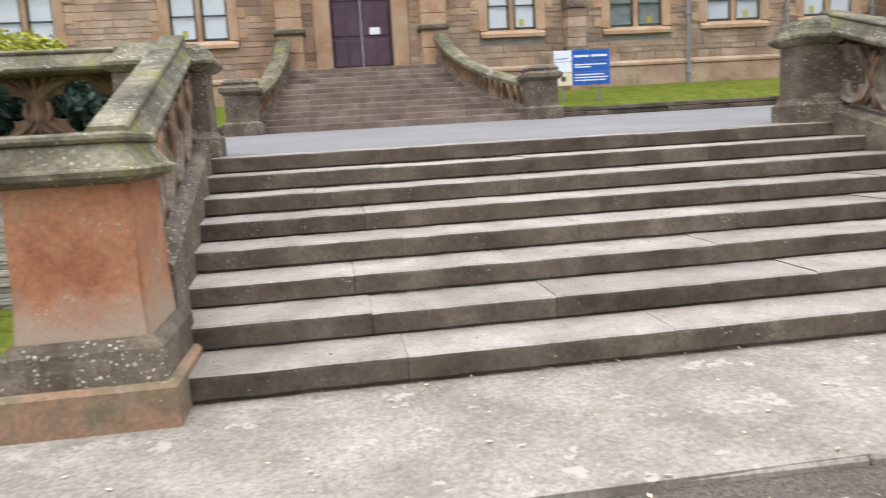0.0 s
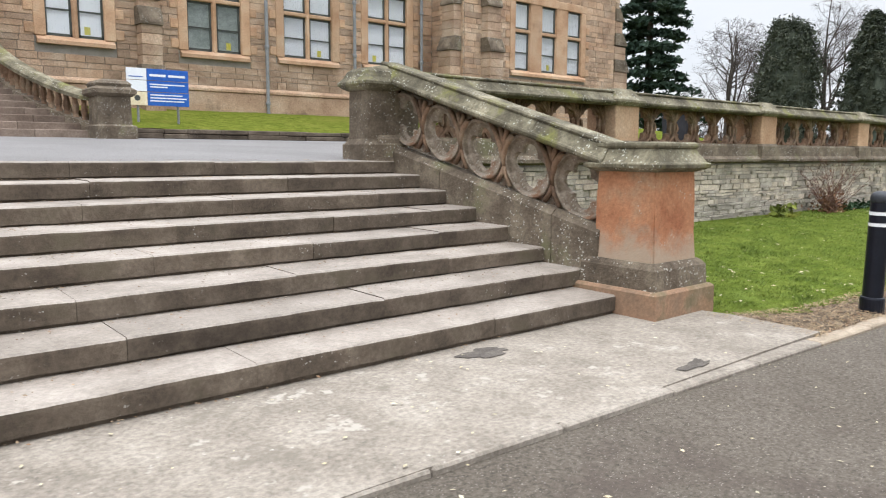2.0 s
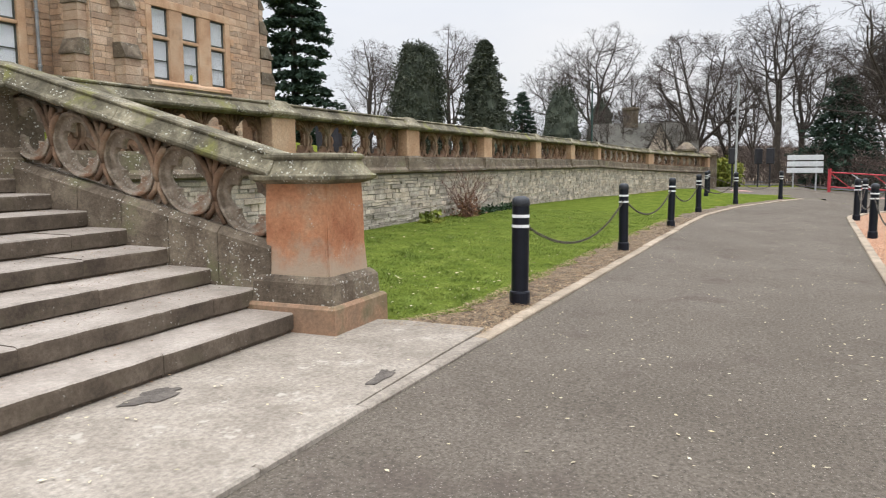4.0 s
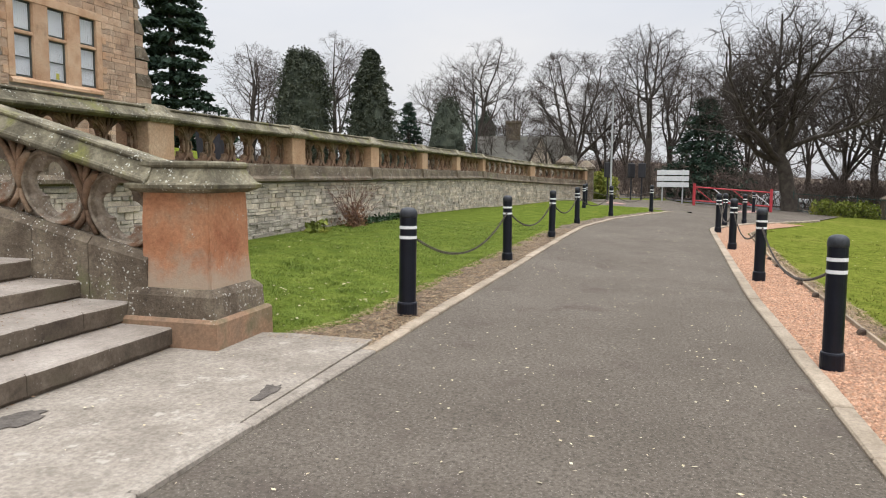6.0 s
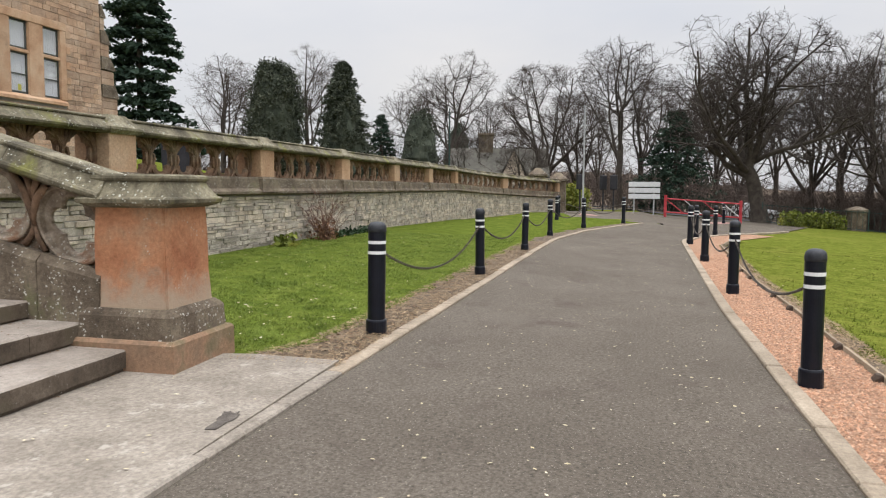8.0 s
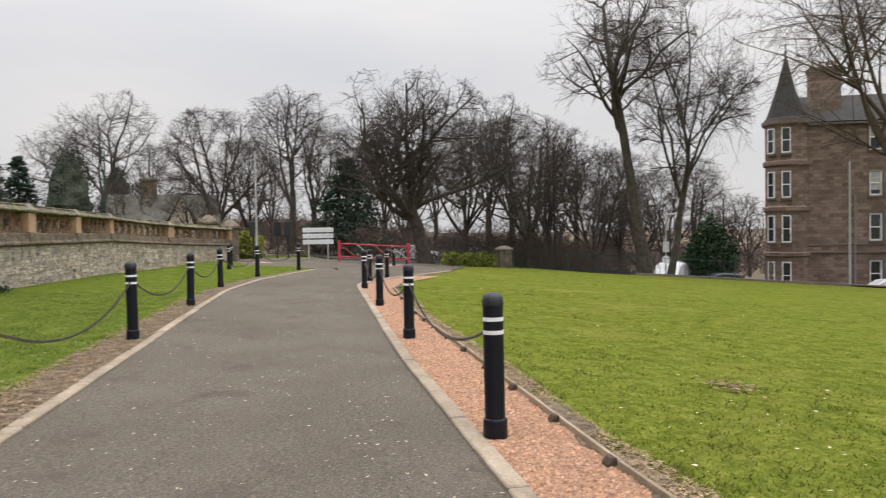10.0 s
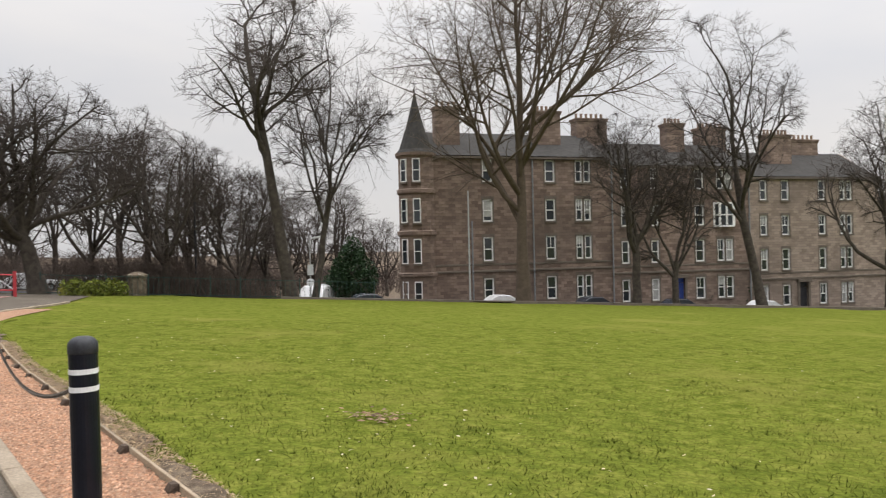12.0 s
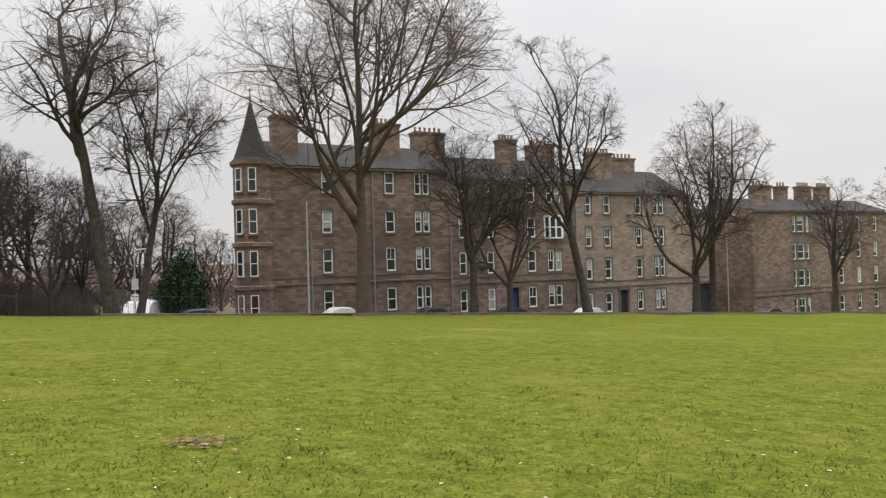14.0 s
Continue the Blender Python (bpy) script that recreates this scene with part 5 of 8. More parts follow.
def school_sign():
    w, h = 1.46, 0.87
    top = thing("school_sign", "blue and white school name board on two short posts", "sign", at=(0.26, 14.45, 2.48), turn=-2)
    for x in (0.25, 1.2):
        bm = bmesh.new()
        tube(bm, [(x, 0.05, -0.55), (x, 0.05, 0.8)], 0.03, 8)
        part("post", bm, PIPE, top)
    panels = (("panel", 0, 0.46, 0.60, h, SIGNWHITE), ("panel", 0, 0.46, 0.33, 0.585, SIGNWHITE), ("panel", 0, 0.46, 0, 0.315, CREAM),
              ("panel", 0.47, w, 0.60, h, BLUE), ("panel", 0.47, w, 0.33, 0.585, BLUE), ("panel", 0.47, w, 0, 0.315, BLUE))
    made = []
    for n, a, b, c, d, mat in panels:
        bm = bmesh.new()
        box(bm, a, b, -0.012, 0.012, c, d, 0.002)
        made.append(part(n, bm, mat, top, {SIGNWHITE: "white panel", CREAM: "cream panel with a dark crest", BLUE: "blue panel with white lettering"}[mat]))
    for host, rows in ((3, [(0.53, 1.38, 0.69, 0.765)]), (4, [(0.53, 1.36, 0.49, 0.52), (0.53, 0.95, 0.43, 0.46)]), (5, [(0.53, 1.30, 0.24, 0.268), (0.53, 1.40, 0.17, 0.198), (0.53, 1.34, 0.10, 0.128)]), (0, [(0.05, 0.38, 0.66, 0.68)])):
        for a, b, c, d in rows:
            spans = [(a, b)]
            if host == 3:
                spans = [(a, a + (b - a) * 0.45), (a + (b - a) * 0.52, b)]
            for p, q in spans:
                bm = bmesh.new()
                box(bm, p, q, -0.017, -0.0125, c, d - (0.02 if host == 3 else 0.0))
                part("lettering", bm, SIGNWHITE if host else BLUE, made[host], "line of lettering")
    bm = bmesh.new()
    round_stack(bm, 0, 0, [(0, 0.07), (0.006, 0.07)], 8)
    ob = part("crest", bm, WINFRAME, made[2], "small dark crest")
    ob.matrix_local = pose(0.23, -0.013, 0.17, 90, 0, 0)


school_sign()

# ---- tenement across the lawn ----
def masonry(name, c1, c2, mortar, scale, soot):
    m, nt, bsdf = nodes_of(name)
    tc = nt.nodes.new("ShaderNodeTexCoord")
    sep = nt.nodes.new("ShaderNodeSeparateXYZ")
    nt.links.new(tc.outputs["Object"], sep.inputs[0])
    add = nt.nodes.new("ShaderNodeMath")
    add.operation = "ADD"
    nt.links.new(sep.outputs[0], add.inputs[0])
    nt.links.new(sep.outputs[1], add.inputs[1])
    com = nt.nodes.new("ShaderNodeCombineXYZ")
    nt.links.new(add.outputs[0], com.inputs[0])
    nt.links.new(sep.outputs[2], com.inputs[1])
    br = nt.nodes.new("ShaderNodeTexBrick")
    br.inputs["Scale"].default_value = scale
    br.inputs["Color1"].default_value, br.inputs["Color2"].default_value, br.inputs["Mortar"].default_value = (*c1, 1), (*c2, 1), (*mortar, 1)
    br.inputs["Mortar Size"].default_value, br.inputs["Brick Width"].default_value, br.inputs["Row Height"].default_value = 0.012, 0.62, 0.27
    br.inputs["Mortar Smooth"].default_value = 0.6
    nt.links.new(com.outputs[0], br.inputs["Vector"])
    vec = tc.outputs["Object"]
    col = mix(nt, 0.6, br.outputs["Color"], ramp(nt, noise_node(nt, vec, 0.35, 6.0, 0.65), [(0.3, grey(0.36)), (0.7, grey(0.62))]), "OVERLAY")
    col = mix(nt, 0.5, col, ramp(nt, noise_node(nt, vec, 7.0, 5.0, 0.7), [(0.3, grey(0.38)), (0.7, grey(0.62))]), "OVERLAY")
    col = mix(nt, ramp(nt, noise_node(nt, vec, 0.16, 5.0, 0.6), [(0.48, grey(0)), (0.66, grey(0.7))]), col, soot)
    nt.links.new(col, bsdf.inputs["Base Color"])
    bsdf.inputs["Roughness"].default_value = 0.95
    b = nt.nodes.new("ShaderNodeBump")
    b.inputs["Strength"].default_value, b.inputs["Distance"].default_value = 0.4, 0.03
    nt.links.new(br.outputs["Fac"], b.inputs["Height"])
    b.invert = True
    nt.links.new(b.outputs[0], bsdf.inputs["Normal"])
    return m


TEN = masonry("tenement_stone", (0.145, 0.101, 0.079), (0.285, 0.211, 0.169), (0.104, 0.076, 0.061), 1.0, (0.100, 0.074, 0.058))
TEN_WARM = masonry("tenement_stone_warm", (0.235, 0.182, 0.144), (0.36, 0.287, 0.232), (0.165, 0.13, 0.107), 1.0, (0.165, 0.128, 0.104))
TEN_DRESS = surface("tenement_dressing", [(0.12, 0.10, 0.082), (0.17, 0.142, 0.115)], 1.2, 20.0, 0.93, 0.3, world=True)
SASH = surface("white_sash_paint", [(0.78, 0.78, 0.76), (0.86, 0.86, 0.84)], 3.0, 30.0, 0.6, 0.0)
CURTAIN = surface("net_curtain", [(0.30, 0.30, 0.29), (0.48, 0.48, 0.46)], 1.5, 9.0, 0.9, 0.0, vary=0.4)
POT = surface("chimney_pot", [(0.20, 0.14, 0.10), (0.28, 0.20, 0.15)], 3.0, 30.0, 0.9, 0.2)
BLUEDOOR = surface("blue_door_paint", [(0.02, 0.045, 0.20), (0.03, 0.06, 0.25)], 3.0, 30.0, 0.5, 0.0)
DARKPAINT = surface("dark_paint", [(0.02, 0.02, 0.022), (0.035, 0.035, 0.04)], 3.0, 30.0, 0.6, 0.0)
TEN_M = Matrix(((-0.394, 0.919, 0, 47.8), (-0.919, -0.394, 0, -44.7), (0, 0, 1, 0), (0, 0, 0, 1)))


def ten_window(top, u0, u1, z0, z1, seed, host=None, white=False):
    """A sash window in its opening: frame, meeting rail, dark panes, sill and lintel."""
    rnd = random.Random(seed)
    bm = bmesh.new()
    mid = z0 + (z1 - z0) * 0.5
    for a, b, c, d in ((u0, u0 + 0.12, z0, z1), (u1 - 0.12, u1, z0, z1), (u0, u1, z0, z0 + 0.14), (u0, u1, z1 - 0.12, z1), (u0, u1, mid - 0.045, mid + 0.045)):
        box(bm, a, b, 0.06, 0.18, c, d)
    if rnd.random() < 0.35:
        c = (u0 + u1) / 2
        box(bm, c - 0.025, c + 0.025, 0.11, 0.17, mid, z1)
    win = part("window", bm, SASH, top, "white sash window")
    bm = bmesh.new()
    box(bm, u0 + 0.05, u1 - 0.05, 0.15, 0.165, z0 + 0.05, z1 - 0.05)
    part("pane", bm, GLASS, win)
    if rnd.random() < 0.3:
        bm = bmesh.new()
        lo = mid + rnd.uniform(-0.6, 0.7) if rnd.random() < 0.6 else z0 + 0.1
        box(bm, u0 + 0.09, u1 - 0.09, 0.140, 0.148, min(lo, z1 - 0.3), z1 - 0.09)
        part("curtain", bm, CURTAIN, win, "pale blind")
    bm = bmesh.new()
    box(bm, u0 - 0.14, u1 + 0.14, -0.10, 0.2, z0 - 0.17, z0)
    part("window_sill", bm, TEN_DRESS, win)
    bm = bmesh.new()
    box(bm, u0 - 0.12, u0, -0.025, 0.1, z0, z1)
    box(bm, u1, u1 + 0.12, -0.025, 0.1, z0, z1)
    box(bm, u0 - 0.14, u1 + 0.14, -0.03, 0.1, z1, z1 + 0.26)
    part("surround", bm, TEN_DRESS, win)


def chimney(top, s0, s1, z0, z1, y0, y1, pots):
    bm = bmesh.new()
    box(bm, s0, s1, y0, y1, z0, z1 - 0.35)
    box(bm, s0 - 0.08, s1 + 0.08, y0 - 0.08, y1 + 0.08, z1 - 0.36, z1 - 0.18, 0.02)
    box(bm, s0 - 0.14, s1 + 0.14, y0 - 0.14, y1 + 0.14, z1 - 0.18, z1, 0.02)
    st = part("chimney", bm, TEN, top, "tall stone chimney stack")
    for i in range(pots):
        bm = bmesh.new()
        x = s0 + (s1 - s0) * (i + 0.5) / pots
        round_stack(bm, x, (y0 + y1) / 2, [(z1 - 0.02, 0.15), (z1 + 0.42, 0.12), (z1 + 0.48, 0.15), (z1 + 0.55, 0.14)], 10)
        part("pot", bm, POT, st)


def tenement_block(label, s0, s1, base, eave, singles, doubles, floors, drop, doors=(), ridge=4.0, deep=10.0, mat=None, gable_r=False, warm=()):
    top = thing("tenement", label, "tenement", "tenement blocks")
    top.matrix_world = TEN_M
    holes, wins = [], []
    for z0, z1 in floors:
        for a, b in singles:
            wins.append((a, b, z0 - drop, z1 - drop))
        for a, b in doubles:
            c = (a + b) / 2
            wins += [(a, c - 0.08, z0 - drop, z1 - drop), (c + 0.08, b, z0 - drop, z1 - drop)]
    wins = [w for w in wins if not any(w[0] < d[1] and w[1] > d[0] and w[2] < d[3] for d in doors)]
    holes = wins + [d[:4] for d in doors]
    bm = bmesh.new()
    slab_with_holes(bm, Matrix(), s0, s1, base, eave, holes, 0.5)
    for a in (s0, s1 - 0.5):
        ring_stack(bm, [[(x, 0.5, base), (x, deep, base), (x, deep, eave), (x, deep / 2, eave + ridge), (x, 0.5, eave + ridge * 0.1)] for x in (a, a + 0.5)])
    part("wall", bm, mat or TEN, top)
    # Added near-black sheet behind the openings: the rooms' shade put into its colour.
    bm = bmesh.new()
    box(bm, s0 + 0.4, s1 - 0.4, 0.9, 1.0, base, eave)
    part("inner_wall", bm, DARKPAINT, top, "dark sheet standing in for unlit rooms")
    bm = bmesh.new()
    ring_stack(bm, [[(x, -0.3, eave + 0.05), (x, deep / 2, eave + ridge), (x, deep + 0.3, eave), (x, deep / 2, eave + ridge - 0.25)] for x in (s0 + 0.3, s1 - 0.3)])
    part("roof", bm, SLATE, top, "grey slate roof")
    for z, d in ((eave - 0.22, 0.28), (floors[-1][1] - drop + 0.55, 0.12), (floors[-2][0] - drop - 0.4, 0.05)):
        bm = bmesh.new()
        box(bm, s0, s1, -d, 0.02, z, z + 0.2, 0.03)
        part("string_course", bm, TEN_DRESS, top)
    for i, (a, b, c, d) in enumerate(wins):
        ten_window(top, a, b, c, d, int(a * 31 + c * 17))
    for a, b, c, d, m in doors:
        bm = bmesh.new()
        box(bm, a, b, 0.2, 0.28, c, d - 0.5)
        box(bm, a, b, 0.19, 0.26, d - 0.45, d)
        dr = part("door", bm, m, top, "painted street door")
        bm = bmesh.new()
        box(bm, a - 0.25, a, -0.10, 0.1, c, d)
        box(bm, b, b + 0.25, -0.10, 0.1, c, d)
        box(bm, a - 0.35, b + 0.35, -0.25, 0.1, d, d + 0.35, 0.03)
        part("surround", bm, TEN_DRESS, dr)
    return top


FLOORS = [(7.42, 9.5), (3.80, 5.85), (0.20, 2.40), (-3.50, -1.35)]
block_a = tenement_block("four-storey dark brown stone tenement with white sash windows", 0, 18.1, -5.0, 9.75, [(5.1, 6.05), (11.3, 12.3)], [(14.4, 16.0)], FLOORS, 0.0, ridge=2.9)
block_b = tenement_block("four-storey dark stone tenement with a blue street door", 18.1, 34.0, -5.6, 9.05, [(19.2, 20.05), (22.45, 23.3), (27.45, 28.5)], [(30.0, 31.85)], FLOORS, 0.62, [(25.2, 26.1, -4.9, -2.0, BLUEDOOR)], ridge=2.9)
block_c = tenement_block("lighter brown stone tenement with a pedimented doorway", 34.0, 50.5, -6.8, 8.05, [(35.2, 36.05), (37.85, 38.8), (42.55, 43.45)], [(45.35, 46.95)], FLOORS, 1.75, [(39.9, 41.0, -6.0, -2.9, DARKPAINT)], ridge=3.2, mat=TEN_WARM)
block_w = tenement_block("plain stone end wing with a dark garage", 50.5, 55.2, -7.2, 5.6, [], [], FLOORS, 1.75, [(51.9, 54.4, -6.3, -2.7, DARKPAINT)], ridge=2.6, deep=16.0, mat=TEN_WARM)
block_d = tenement_block("further brown stone tenement beyond the side lane", 62.3, 92.0, -9.0, 6.2, [(70.1, 70.8), (71.15, 72.5), (72.85, 73.55), (80.0, 81.0), (84.0, 85.0), (88.0, 89.0)], [], FLOORS, 4.05, [(78.0, 79.0, -8.2, -5.2, DARKPAINT)], ridge=2.0, mat=TEN)
for top, rows in ((block_a, [(1.4, 3.7, 14.6, 2.0, 3.2, 4), (11.4, 14.2, 14.6, 2.5, 3.8, 6), (17.0, 20.4, 14.4, 4.5, 5.9, 6)]),
                  (block_b, [(26.5, 28.5, 13.9, 3.0, 4.4, 5), (31.9, 35.1, 13.9, 5.0, 6.4, 6)]),
                  (block_c, [(38.2, 41.4, 12.9, 2.4, 3.6, 7), (43.4, 47.0, 12.8, 4.6, 5.8, 6)]),
                  (block_d, [(65.2, 68.3, 9.7, 1.6, 2.8, 5), (72.6, 74.4, 9.9, 3.6, 4.6, 3), (77.0, 79.6, 10.0, 3.6, 4.6, 5), (81.4, 83.8, 10.0, 3.6, 4.6, 5)])):
    for s0, s1, z1, y0, y1, n in rows:
        chimney(top, s0, s1, 6.0, z1, y0, y1, n)


def oriel():
    """A white timber oriel window over the street door."""
    top = thing("oriel_window", "white timber oriel window on the tenement front", "window")
    top.matrix_world = TEN_M
    for a, b, z0, z1 in ((29.62, 32.1, 3.0, 3.16), (29.62, 32.1, 5.3, 5.48), (29.62, 32.1, 4.15, 4.27)):
        bm = bmesh.new()
        ring_stack(bm, [[(a, 0.0, z), (a + 0.45, -0.45, z), (b - 0.45, -0.45, z), (b, 0.0, z)] for z in (z0, z1)])
        part("rail", bm, SASH, top)
    for x, y in ((29.68, -0.04), (30.08, -0.42), (30.86, -0.43), (31.64, -0.42), (32.04, -0.04)):
        bm = bmesh.new()
        box(bm, x - 0.09, x + 0.09, y - 0.02, y + 0.14, 3.1, 5.4)
        part("mullion", bm, SASH, top)
    bm = bmesh.new()
    ring_stack(bm, [[(29.75, 0.0, z), (30.15, -0.38, z), (31.57, -0.38, z), (31.97, 0.0, z)] for z in (3.1, 5.4)])
    part("pane", bm, GLASS, top)


oriel()


def turret():
    top = thing("corner_turret", "round corner turret with conical slate spire and tall sash windows", "turret")
    top.matrix_world = TEN_M @ Matrix.Translation((-0.9, 0.75, 0))
    n, r = 12, 1.62
    bm = bmesh.new()
    lv = [(-5, r + 0.06), (-1.0, r + 0.06), (-0.95, r + 0.2), (-0.7, r + 0.2), (-0.62, r), (2.55, r), (2.7, r + 0.2), (3.0, r + 0.2), (3.1, r), (6.25, r), (6.4, r + 0.18), (6.7, r + 0.18), (6.8, r), (9.55, r), (9.7, r + 0.25), (9.95, r + 0.3)]
    round_stack(bm, 0, 0, lv, n)
    part("wall", bm, TEN, top)
    bm = bmesh.new()
    round_stack(bm, 0, 0, [(9.95, r + 0.22), (10.3, r - 0.1), (12.6, 0.75), (15.2, 0.10), (15.4, 0.05)], n)
    part("spire", bm, SLATE, top, "steep conical slate spire")
    bm = bmesh.new()
    round_stack(bm, 0, 0, [(15.35, 0.05), (15.7, 0.10), (15.8, 0.03), (16.8, 0.02)], 8)
    box(bm, -0.25, 0.25, -0.015, 0.015, 16.25, 16.31)
    part("finial", bm, DARKPAINT, top, "iron finial")
    for z0, z1 in ((7.35, 9.4), (3.75, 5.9), (0.15, 2.35), (-3.6, -1.4)):
        for ang in (-148, -104):
            h = bmesh.new()
            for a, b, c, d in ((-0.34, -0.26, z0, z1), (0.26, 0.34, z0, z1), (-0.34, 0.34, z0, z0 + 0.1), (-0.34, 0.34, z1 - 0.09, z1), (-0.34, 0.34, (z0 + z1) / 2 - 0.035, (z0 + z1) / 2 + 0.035)):
                box(h, a, b, -r - 0.035, -r + 0.2, c, d)
            w = part("window", h, SASH, top, "tall white sash window")
            w.matrix_local = pose(0, 0, 0, 0, 0, ang + 90)
            h = bmesh.new()
            box(h, -0.30, 0.30, -r - 0.012, -r + 0.1, z0 + 0.05, z1 - 0.05)
            part("pane", h, GLASS, w)
            h = bmesh.new()
            box(h, -0.42, 0.42, -r - 0.11, -r + 0.1, z0 - 0.16, z0)
            part("window_sill", h, TEN_DRESS, w)


turret()

# side lane wall, ivy and pipes
for s, z0, z1 in ((4.0, -4.6, 3.9), (10.0, -4.6, 9.5), (18.2, -4.6, 9.4), (33.8, -5.2, 8.8)):
    p = drainpipe(0, 0, z0, z1, "tenement drainpipes", "pale drainpipe on the tenement front", 0.07)
    p.matrix_world = TEN_M @ Matrix.Translation((s, -0.12, 0))
bm = bmesh.new()
box(bm, 55.2, 62.3, 8.0, 8.4, -8, -2.6)
ob = part("lane_wall", bm, TEN_WARM)
ob.matrix_world = TEN_M
tagged(ob, "stone wall closing the side lane", "stone wall", kind="structure")

# street before the tenement
verts, faces = [], []
ss = list(np.arange(-45, 110, 2.5))
for s in ss:
    for off in (-12.2, -9.0, -6.0, -2.6, -2.59, 0.4):
        p = TEN_M @ Vector((s, off, 0))
        verts.append((p.x, p.y, ground_z(p.x, p.y) + (0.03 if off < -2.595 else 0.16)))
for i in range(len(ss) - 1):
    for j in range(5):
        faces.append((i * 6 + j, (i + 1) * 6 + j, (i + 1) * 6 + j + 1, i * 6 + j + 1))
tagged(new("street", raw_mesh("street", verts, faces, STREET)), "grey asphalt street with pavement before the tenements", "street", kind="structure")
# low kerb wall at the end of the lawn
low = thing("lawn_wall", "low dark stone wall along the far edge of the lawn", "low wall", kind="structure")
for s in np.arange(-14, 100, 2.0):
    a, b = TEN_M @ Vector((s, -14.6, 0)), TEN_M @ Vector((s + 2.0, -14.6, 0))
    za, zb = ground_z(a.x, a.y), ground_z(b.x, b.y)
    bm = bmesh.new()
    ring_stack(bm, [[(0, 0, -1.2), (0, 0.35, -1.2), (0, 0.35, 0.12), (0, 0, 0.12)], [(1.985, 0, -1.2 + zb - za), (1.985, 0.35, -1.2 + zb - za), (1.985, 0.35, 0.12 + zb - za), (1.985, 0, 0.12 + zb - za)]])
    part("coping_stone", bm, TEN_DRESS, low).matrix_local = Matrix.Translation((a.x, a.y, za)) @ TEN_M.to_3x3().to_4x4()

# ---- trees ----
BARK = surface("dark_bark", [(0.036, 0.029, 0.024), (0.060, 0.050, 0.041), (0.088, 0.074, 0.060)], 3.0, 30.0, 0.95, 0.6, dist=0.03)
BARK_P = surface("brown_bark", [(0.075, 0.057, 0.042), (0.12, 0.092, 0.068)], 3.0, 30.0, 0.95, 0.6, dist=0.03)
TWIG = surface("twigs", [(0.048, 0.038, 0.033), (0.082, 0.066, 0.056)], 2.0, 12.0, 0.95, 0.0, vary=0.2)
TWIG_P = surface("pale_twigs", [(0.085, 0.066, 0.050), (0.125, 0.098, 0.074)], 2.0, 12.0, 0.95, 0.0)
NEEDLE = surface("dark_needles", [(0.016, 0.034, 0.024), (0.030, 0.055, 0.038), (0.046, 0.074, 0.048)], 1.2, 8.0, 0.9, 0.0, island=0.2)
YEW = surface("dull_evergreen", [(0.034, 0.044, 0.032), (0.058, 0.070, 0.050), (0.086, 0.098, 0.070)], 1.0, 8.0, 0.9, 0.0, island=0.18)
HOLLY = surface("glossy_evergreen", [(0.012, 0.035, 0.012), (0.025, 0.06, 0.02)], 1.5, 8.0, 0.6, 0.0, island=0.35)
HEDGE = surface("hedge_leaves", [(0.07, 0.10, 0.02), (0.15, 0.18, 0.03), (0.34, 0.33, 0.07)], 1.2, 8.0, 0.9, 0.0, island=0.3)
YELLOW = surface("golden_foliage", [(0.30, 0.32, 0.04), (0.42, 0.42, 0.06)], 2.0, 10.0, 0.9, 0.0, island=0.3)


def skin(polys, material, name):
    """One mesh of tapered tubes; each polyline is (points, radii, sides)."""
    vs, fs = [], []
    for pts, rad, n in polys:
        o = len(vs)
        ref = Vector((0.31, 0.77, 0.55))
        for i, p in enumerate(pts):
            d = (pts[min(i + 1, len(pts) - 1)] - pts[max(i - 1, 0)])
            d = d.normalized() if d.length > 1e-6 else Vector((0, 0, 1))
            u = d.cross(ref)
            u = u.normalized() if u.length > 1e-4 else d.orthogonal().normalized()
            w = d.cross(u)
            for k in range(n):
                a = 2 * math.pi * k / n
                q = p + (u * math.cos(a) + w * math.sin(a)) * rad[i]
                vs.append((q.x, q.y, q.z))
        for i in range(len(pts) - 1):
            for k in range(n):
                a, b = o + i * n + k, o + i * n + (k + 1) % n
                fs.append((a, b, b + n, a + n))
    me = raw_mesh(name, vs, fs, material)
    for p in me.polygons:
        p.use_smooth = True
    return me


